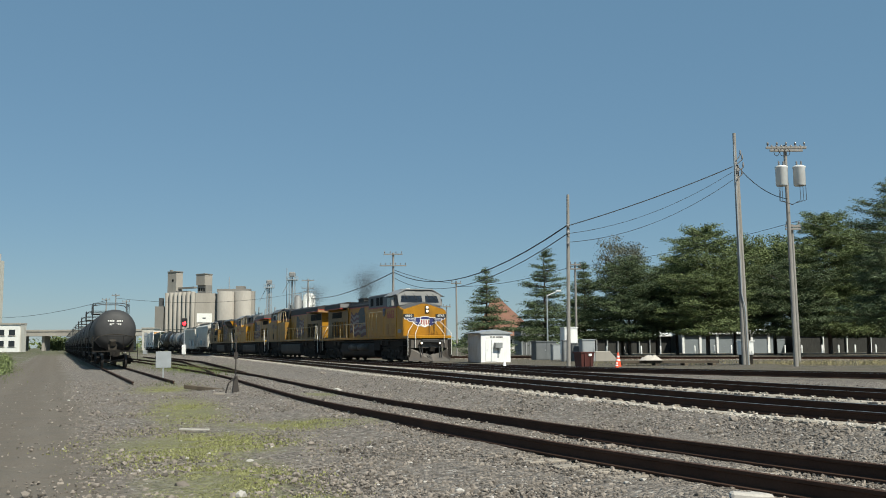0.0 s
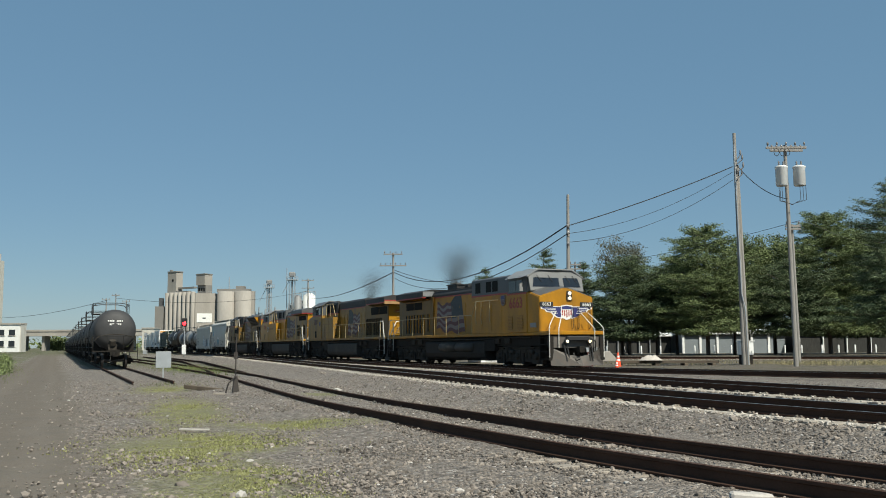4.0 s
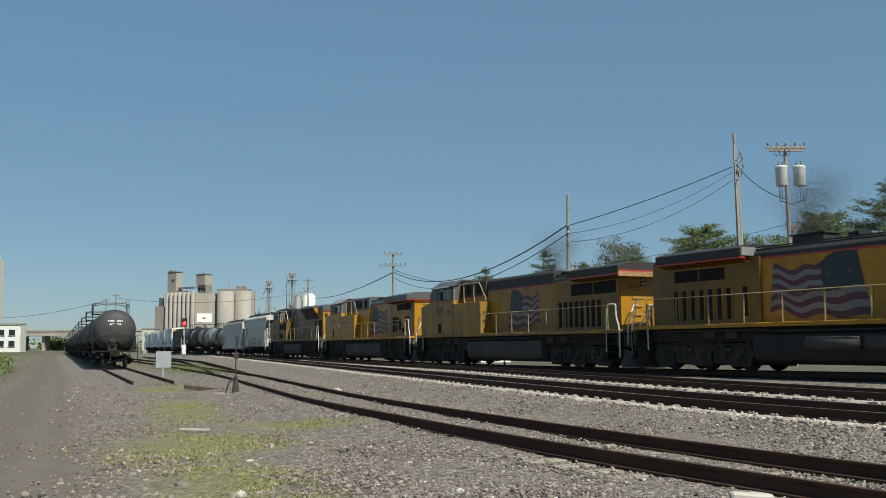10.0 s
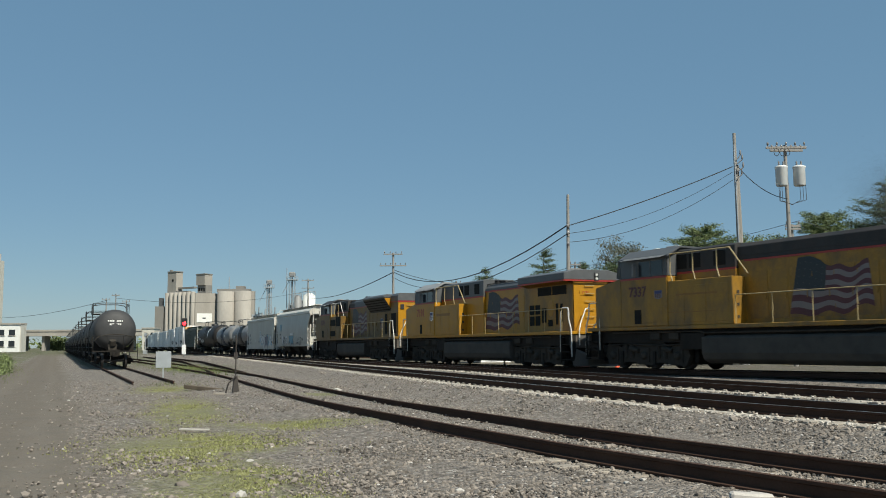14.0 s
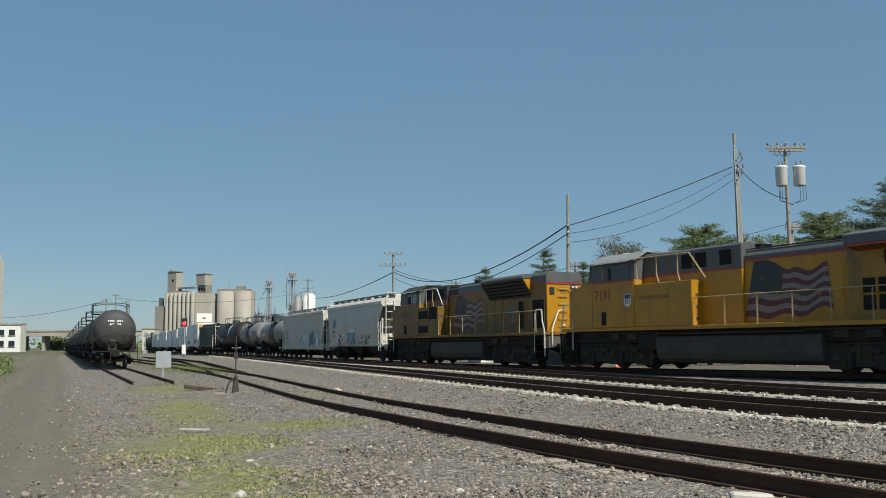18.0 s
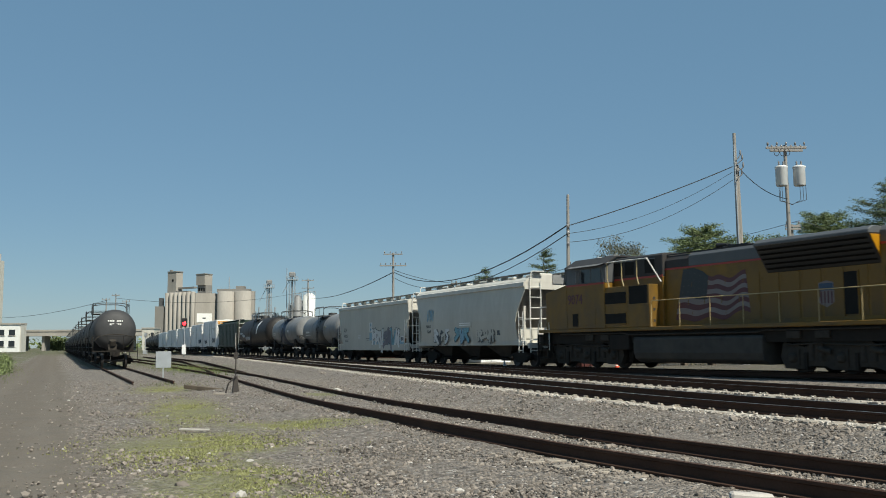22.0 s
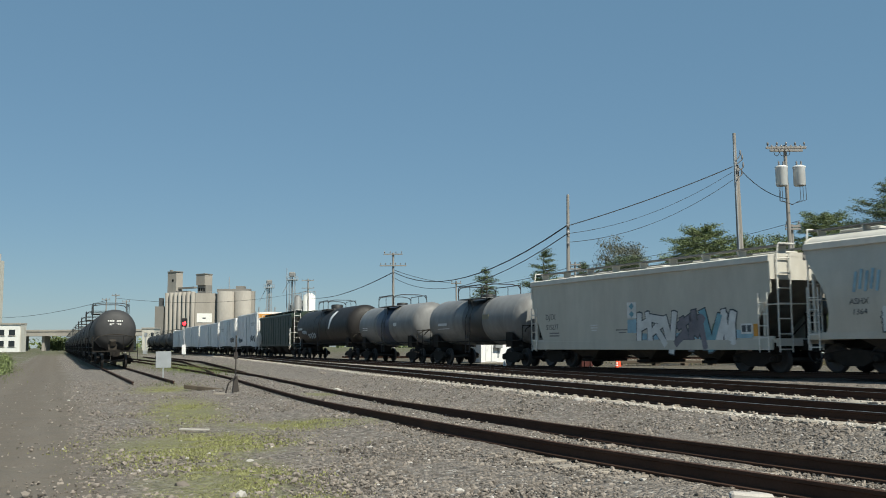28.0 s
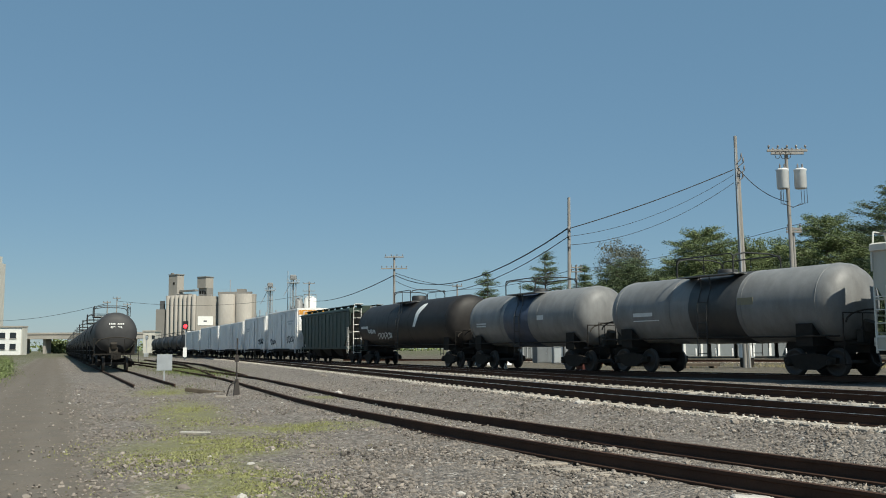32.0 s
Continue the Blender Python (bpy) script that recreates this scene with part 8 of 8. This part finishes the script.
# house with a clay roof
t = thing("house", "brick house with a steep orange clay roof", "house")
part("wall", Mesh().box(5.5, 13.5, 142, 150, 0.2, 3.0), CREAM, t)
part("roof", Mesh().add([(4.8, 141.2, 2.8), (14.2, 141.2, 2.8), (14.2, 150.8, 2.8), (4.8, 150.8, 2.8), (7.4, 146, 8.6), (8.6, 146, 8.6)], [(0, 1, 5, 4), (1, 2, 5), (2, 3, 4, 5), (3, 0, 4), (3, 2, 1, 0)]), BRICK_ROOF, t)
for x in (6.4, 9.0, 11.6):
    w = part("window", Mesh().box(x, x + 1.2, 141.93, 142.0, 1.1, 2.3), GLASS, t)
    part("window_frame", Mesh().box(x - 0.08, x + 1.28, 141.95, 142.0, 1.0, 2.4), STEP_WHITE, w)
# yard lamp
t = thing("yard_lamp", "thin grey lamp post with a white arm", "lamp post", at=pose(8.7, 80, 0.2))
part("post", Mesh().rod((0, 0, 0), (0, 0, 5.45), 0.07, 8, 0.05), GALV, t)
part("arm", Mesh().rod((0, 0, 5.35), (0.95, 0, 5.75), 0.04, 6), STEP_WHITE, t)
part("lamp_head", Mesh().box(0.75, 1.2, -0.1, 0.1, 5.68, 5.82), STEP_WHITE, t, bevel=0.03)
# white hedge posts left of the shed
t = thing("low_fence", "low pale fence before the house", "fence")
for i in range(9):
    part("post", Mesh().box(3.2 + i * 0.9, 3.32 + i * 0.9, 128, 128.1, 0.2, 1.3), STEP_WHITE, t)
part("rail", Mesh().box(3.2, 10.6, 127.95, 128.0, 1.0, 1.12), STEP_WHITE, t)

# ---------------------------------------------------------------- near the siding
OLD_IRON = mat("old dark iron", (0.035, 0.028, 0.024), 0.7, vary=0.3, scale=6, bump=0.1)
SIGNAL_RED = mat("glowing red signal lens", (1.0, 0.02, 0.03), 0.3, vary=0.02, bump=0.0, emit=5.0)
t = thing("railway_signal", "slim mast signal with a red lamp and white box", "railway signal", at=pose(-33.85, 125, 0.15))
part("mast", Mesh().rod((0, 0, 0), (0, 0, 4.0), 0.07, 10, 0.06), GALV, t)
part("relay_box", Mesh().box(-0.22, 0.22, -0.3, 0.1, 0.35, 1.6), STEP_WHITE, t, bevel=0.02)
hd = part("signal_head", Mesh().turned([(-0.22, 0.30), (-0.10, 0.34), (0.10, 0.34), (0.14, 0.2)], "y", (0, 0, 4.35), 18), BLACK, t)
part("backplate", Mesh().box(-0.36, 0.36, -0.1, -0.06, 3.95, 5.05), BLACK, hd, bevel=0.02)
part("lens", Mesh().turned([(-0.30, 0.02), (-0.27, 0.20), (-0.20, 0.26)], "y", (0, 0, 4.35), 18), SIGNAL_RED, hd, "glowing red lamp")
t = thing("dwarf_signal", "low white dwarf signal box beside the track", "railway signal", at=pose(-54.5, 175, 0.2))
part("box", Mesh().box(-0.35, 0.35, -0.3, 0.3, 0, 0.7), GALV, t, bevel=0.03)
part("mast", Mesh().rod((0, 0, 0.8), (0, 0, 3.4), 0.06, 8), GALV, t)
part("head", Mesh().box(-0.2, 0.2, -0.2, 0.2, 3.2, 3.8), GALV, t, bevel=0.05)

t = thing("blank_sign", "blank pale grey sign board on a post", "sign", at=pose(-12.85, 44.0, 0.0, 0, 0, 14))
part("post", Mesh().box(-0.035, 0.035, 0.01, 0.05, -0.1, 1.25), GALV, t)
part("board", Mesh().box(-0.34, 0.34, -0.012, 0.008, 0.50, 1.24), GALV, t, bevel=0.006)
part("batten", Mesh().box(-0.02, 0.02, -0.02, -0.012, 0.5, 1.24), GALV, t)

t = thing("switch_stand", "dark iron switch stand with a tall thin target rod", "switch stand", at=pose(-6.15, 28.4, 0.02, 0, 0, 20))
part("base", Mesh().box(-0.28, 0.28, -0.14, 0.14, 0, 0.06), OLD_IRON, t, bevel=0.01)
part("frame", Mesh().add([(-0.10, -0.08, 0.05), (0.10, -0.08, 0.05), (0.10, 0.08, 0.05), (-0.10, 0.08, 0.05), (-0.05, -0.05, 0.55), (0.05, -0.05, 0.55), (0.05, 0.05, 0.55), (-0.05, 0.05, 0.55)], [(0, 3, 2, 1), (4, 5, 6, 7), (0, 1, 5, 4), (1, 2, 6, 5), (2, 3, 7, 6), (3, 0, 4, 7)]), OLD_IRON, t, bevel=0.01)
part("rod", Mesh().rod((0, 0, 0.5), (0, 0, 1.75), 0.018, 6), OLD_IRON, t)
part("lever", Mesh().tube([(0.0, -0.09, 0.55), (-0.22, -0.12, 0.35), (-0.30, -0.12, 0.06)], 0.022, 6), OLD_IRON, t)
part("target", Mesh().box(-0.06, 0.06, -0.01, 0.01, 1.05, 1.25), OLD_IRON, t)
for s in (-1, 1):
    part("tie", TIE, TIE_WOOD, t).matrix_basis = pose(0.7, s * 0.28, 0.06, 0, 0, 85)


# ---------------------------------------------------------------- stones and weeds
STONE = mat("crushed grey ballast stone", (0.19, 0.163, 0.138), 0.9, vary=0.15, scale=8, fine=60, bump=0.15, per_island=0.55)
STONE_PALE = mat("pale limestone rock", (0.43, 0.40, 0.365), 0.85, vary=0.15, scale=6, fine=40, bump=0.3)
CHIP = mat("pale dusty stone chips", (0.44, 0.40, 0.35), 0.9, vary=0.12, scale=8, fine=60, bump=0.1, per_island=0.25)
ICO = np.array([(math.cos(a) * math.sin(p), math.sin(a) * math.sin(p), math.cos(p)) for p, a in [(0, 0)] + [(1.1, i * 1.2566) for i in range(5)] + [(2.03, 0.628 + i * 1.2566) for i in range(5)] + [(math.pi, 0)]])
ICO_F = [(0, i + 1, (i + 1) % 5 + 1) for i in range(5)] + [(i + 1, i + 6, (i + 1) % 5 + 1) for i in range(5)] + [((i + 1) % 5 + 1, i + 6, (i + 1) % 5 + 6) for i in range(5)] + [(i + 6, 11, (i + 1) % 5 + 6) for i in range(5)]


def stones(name, xy, size, rng, material, label, sink=0.25):
    n = len(xy)
    sc = size[:, None] * rng.uniform(0.6, 1.2, (n, 3)) * np.array([1, 1, 0.7])
    a = rng.uniform(0, 6.283, n)
    v = ICO[None] * (1 + rng.uniform(-0.28, 0.28, (n, 12, 1)))
    v = v * sc[:, None]
    tilt = rng.normal(0, 0.5, n)
    c, s = np.cos(tilt)[:, None], np.sin(tilt)[:, None]
    v = np.stack([v[..., 0], v[..., 1] * c - v[..., 2] * s, v[..., 1] * s + v[..., 2] * c], -1)
    c, s = np.cos(a)[:, None], np.sin(a)[:, None]
    v = np.stack([v[..., 0] * c - v[..., 1] * s, v[..., 0] * s + v[..., 1] * c, v[..., 2]], -1)
    z = height(xy[:, 0], xy[:, 1])
    v += np.stack([xy[:, 0], xy[:, 1], z + size * sink], -1)[:, None]
    f = (np.array(ICO_F)[None] + (np.arange(n) * 12)[:, None, None]).reshape(-1, 3)
    me = bpy.data.meshes.new(name)
    me.from_pydata(v.reshape(-1, 3).tolist(), [], f.tolist())
    me.materials.append(material)
    ob = new(name, me)
    return tagged(ob, label, "gravel", kind="stuff")


rng = np.random.RandomState(12)


def scatter(n, y0, y1, power, keep):
    """Random plan points in the yard, denser near the camera."""
    y = y0 + (y1 - y0) * rng.uniform(0, 1, n) ** power
    x = rng.uniform(-0.50, 0.52, n) * y
    k = keep(x, y)
    return np.stack([x[k], y[k]], -1)


def off_road(x, y):
    lane = x + 0.408 * y
    return (lane > 0.6 + rng.normal(0, 0.5, len(x))) | (rng.uniform(0, 1, len(x)) < 0.06)


def bare(x, y):
    """Where few weeds grow."""
    d = np.min([np.hypot((x + k * (y - b) - a) / r, (y - b) / q) for a, b, r, q, k, n in WEEDS], 0)
    return rng.uniform(0, 1, len(x)) < np.clip(d - 0.25, 0.10, 1)


p = scatter(84000, 7.6, 42, 1.5, lambda x, y: off_road(x, y) & (edge_c(x, y) < 9) & bare(x, y))
stones("gravel", p, rng.lognormal(math.log(0.015), 0.4, len(p)), rng, STONE, "loose grey ballast stones strewn over the yard")
p = scatter(1250, 7.6, 40, 1.3, lambda x, y: off_road(x, y) & (edge_c(x, y) < 0) & bare(x, y))
stones("gravel", p, rng.lognormal(math.log(0.017), 0.38, len(p)), rng, STONE_PALE, "scattered pale stones among the gravel")
p = scatter(8000, 12, 60, 1.2, lambda x, y: (edge_c(x, y) > -3.0) & (edge_c(x, y) < 8))
stones("ballast", p, rng.lognormal(math.log(0.034), 0.3, len(p)), rng, STONE, "grey crushed stone ballast under the main tracks")
# pale dust and chips gathered along the tie ends
DUST = mat("pale ballast dust", (0.38, 0.345, 0.295), 0.95, vary=0.28, scale=3.0, fine=45.0, bump=0.5, dirt=(0.20, 0.175, 0.15), dirt_amount=0.75, dirt_scale=5.0, spec=0.1)
strip = []
for ln, n, near in ((TRACK_C, 5200, 13), (TRACK_B, 3200, 15)):
    ss = ln.s[-1] - near - 95 * rng.uniform(0, 1, n) ** 1.3
    ss = ss[ss > 14]
    for q in ss:
        (a, b), (u, v) = ln.at(q), ln.way(q)
        o = rng.normal(-1.22, 0.12)
        strip.append((a - v * o * 1.0, b + u * o * 1.0))
    vs, fs = [], []
    far_end = max(14, ln.s[-1] - 190)
    run = np.arange(far_end, ln.s[-1] - near, 0.22)
    for k, q in enumerate(run):
        (a, b), (u, v) = ln.at(q), ln.way(q)
        o0, o1 = -0.93, -1.17 + 0.09 * math.sin(q * 2.3) + rng.uniform(-0.11, 0.11)
        for o, z in ((o0, 0.232), (0.5 * (o0 + o1), 0.240 + rng.uniform(-0.012, 0.006)), (o1, 0.226), (o1 - 0.14, 0.14)):
            vs.append((a - v * o, b + u * o, z))
        if k:
            i = 4 * k
            fs += [(i - 4 + j, i - 3 + j, i + 1 + j, i + j) for j in range(3)]
    me = bpy.data.meshes.new("ballast_dust")
    me.from_pydata(vs, [], fs)
    me.materials.append(DUST)
    tagged(new("ballast_dust", me), "pale dust and fines banked over the tie ends", "ballast", kind="stuff")
strip = np.array(strip)
stones("ballast", strip, rng.lognormal(math.log(0.019), 0.3, len(strip)), rng, CHIP, "pale stone chips along the tie ends", 1.6)
for x, y, s in ((-3.1, 28.0, 0.12), (0.58, 14.75, 0.085), (0.75, 14.9, 0.075), (2.95, 21.2, 0.10), (-2.4, 12.0, 0.06), (-1.95, 9.3, 0.07), (0.15, 9.5, 0.05)):
    r2 = np.random.RandomState(int(abs(x * 100)))
    v = ICO * (1 + r2.uniform(-0.25, 0.25, (12, 1))) * s * np.array([1.2, 0.8, 0.55])
    ob = part("rock", Mesh().add([tuple(k) for k in v], ICO_F), STONE_PALE, bevel=0.0)
    ob.matrix_basis = pose(x, y, s * 0.35 + float(height(np.array(x), np.array(y))), 0, 0, x * 50)
    tagged(ob, "pale broken rock lying on the gravel", "rock", "pale rocks")
# a flat broken slab of concrete by the near rail, a board in the weeds
ob = part("broken_slab", Mesh().prism([(-0.22, -0.05), (0.05, -0.08), (0.24, -0.02), (0.2, 0.06), (0.06, 0.1), (-0.02, 0.05), (-0.2, 0.05)], 0, 0.07, "z"), STONE_PALE, bevel=0.02)
ob.matrix_basis = pose(2.75, 8.75, 0.03, 4, 6, 15)
tagged(ob, "broken pale concrete piece by the rail", "rubble")
ob = part("board", Mesh().prism([(-0.26, -0.02), (-0.05, -0.05), (0.22, -0.015), (0.24, 0.03), (0.0, 0.0), (-0.24, 0.025)], 0, 0.03, "z"), STONE_PALE, bevel=0.006)
ob.matrix_basis = pose(-4.15, 16.1, 0.05, 3, 2, 8)
tagged(ob, "short pale board lying in the weeds", "board")
ob = part("timber_scrap", Mesh().box(-0.9, 0.9, -0.1, 0.1, 0, 0.13), OLD_WOOD, bevel=0.015)
ob.matrix_basis = pose(-7.8, 31.6, 0.0, 0, 4, -28)
tagged(ob, "half-buried dark timber by the switch stand", "timber")


def blades(xy, hgt, rng, material, name, label):
    n = len(xy)
    z = height(xy[:, 0], xy[:, 1])
    a = rng.uniform(0, 6.283, n)
    lean = rng.normal(0, 0.5, (n, 2)) * hgt[:, None]
    w = 0.007 + 0.004 * rng.uniform(0, 1, n)
    base = np.stack([xy[:, 0], xy[:, 1], z - 0.01], -1)
    side = np.stack([np.cos(a) * w, np.sin(a) * w, np.zeros(n)], -1)
    tip = base + np.stack([lean[:, 0], lean[:, 1], hgt], -1)
    mid = base * 0.5 + tip * 0.5 + np.stack([-lean[:, 0] * 0.15, -lean[:, 1] * 0.15, hgt * 0.08], -1)
    v = np.stack([base - side, base + side, mid + side * 0.8, mid - side * 0.8, tip], 1).reshape(-1, 3)
    i = np.arange(n)[:, None] * 5
    f4, f3 = (i + np.array([0, 1, 2, 3])).tolist(), (i + np.array([3, 2, 4])).tolist()
    me = bpy.data.meshes.new(name)
    me.from_pydata(v.tolist(), [], f4 + f3)
    me.materials.append(material)
    return tagged(new(name, me), label, "weeds", kind="stuff")


WEED = mat("yellow-green weed blades", (0.25, 0.25, 0.108), 0.7, vary=0.2, scale=2, fine=20, bump=0.0, per_island=0.35, spec=0.2)
cells = []
for x, y, r, deep, slant, n in WEEDS:
    q = rng.normal(0, 0.52, (n, 2)) * np.array([r, deep])
    q[:, 0] -= slant * q[:, 1]
    cells.append(q + np.array([x, y]))
p = np.concatenate(cells)
clump = np.array([noise.noise((float(a) * 2.2, float(b) * 2.2, 0.0)) for a, b in p])
p = p[clump > -0.25]
GREEN_WEED = mat("green verge weeds", (0.13, 0.15, 0.055), 0.7, vary=0.25, scale=2, fine=20, bump=0.0, per_island=0.4, spec=0.2)
q = p[p[:, 1] > 36]
blades(q, rng.uniform(0.05, 0.16, len(q)), rng, GREEN_WEED, "weeds", "taller green weeds along the dirt road and storage track")
p = p[p[:, 1] <= 36]
blades(p, rng.uniform(0.010, 0.036, len(p)), rng, WEED, "weeds", "patches of low yellow-green weeds in the gravel")

# dry grass beyond the main tracks
STRAW = mat("dry straw grass", (0.27, 0.235, 0.13), 0.8, vary=0.25, scale=2, fine=20, bump=0.0, per_island=0.4, spec=0.2)
q = np.stack([rng.uniform(18.5, 31.0, 5200), rng.uniform(50.0, 58.0, 5200)], -1)
q = q[np.array([noise.noise((float(u) * 0.7, float(v) * 0.7, 3.0)) for u, v in q]) > -0.15]
q2 = np.stack([rng.uniform(8.5, 18.0, 1500), rng.uniform(53.5, 62.0, 1500)], -1)
q = np.concatenate([q, q2[np.array([noise.noise((float(u) * 0.8, float(v) * 0.8, 5.0)) for u, v in q2]) > 0.05]])
blades(q, rng.uniform(0.08, 0.30, len(q)), rng, STRAW, "dry_grass", "dry straw-coloured grass between the far tracks")


motions()
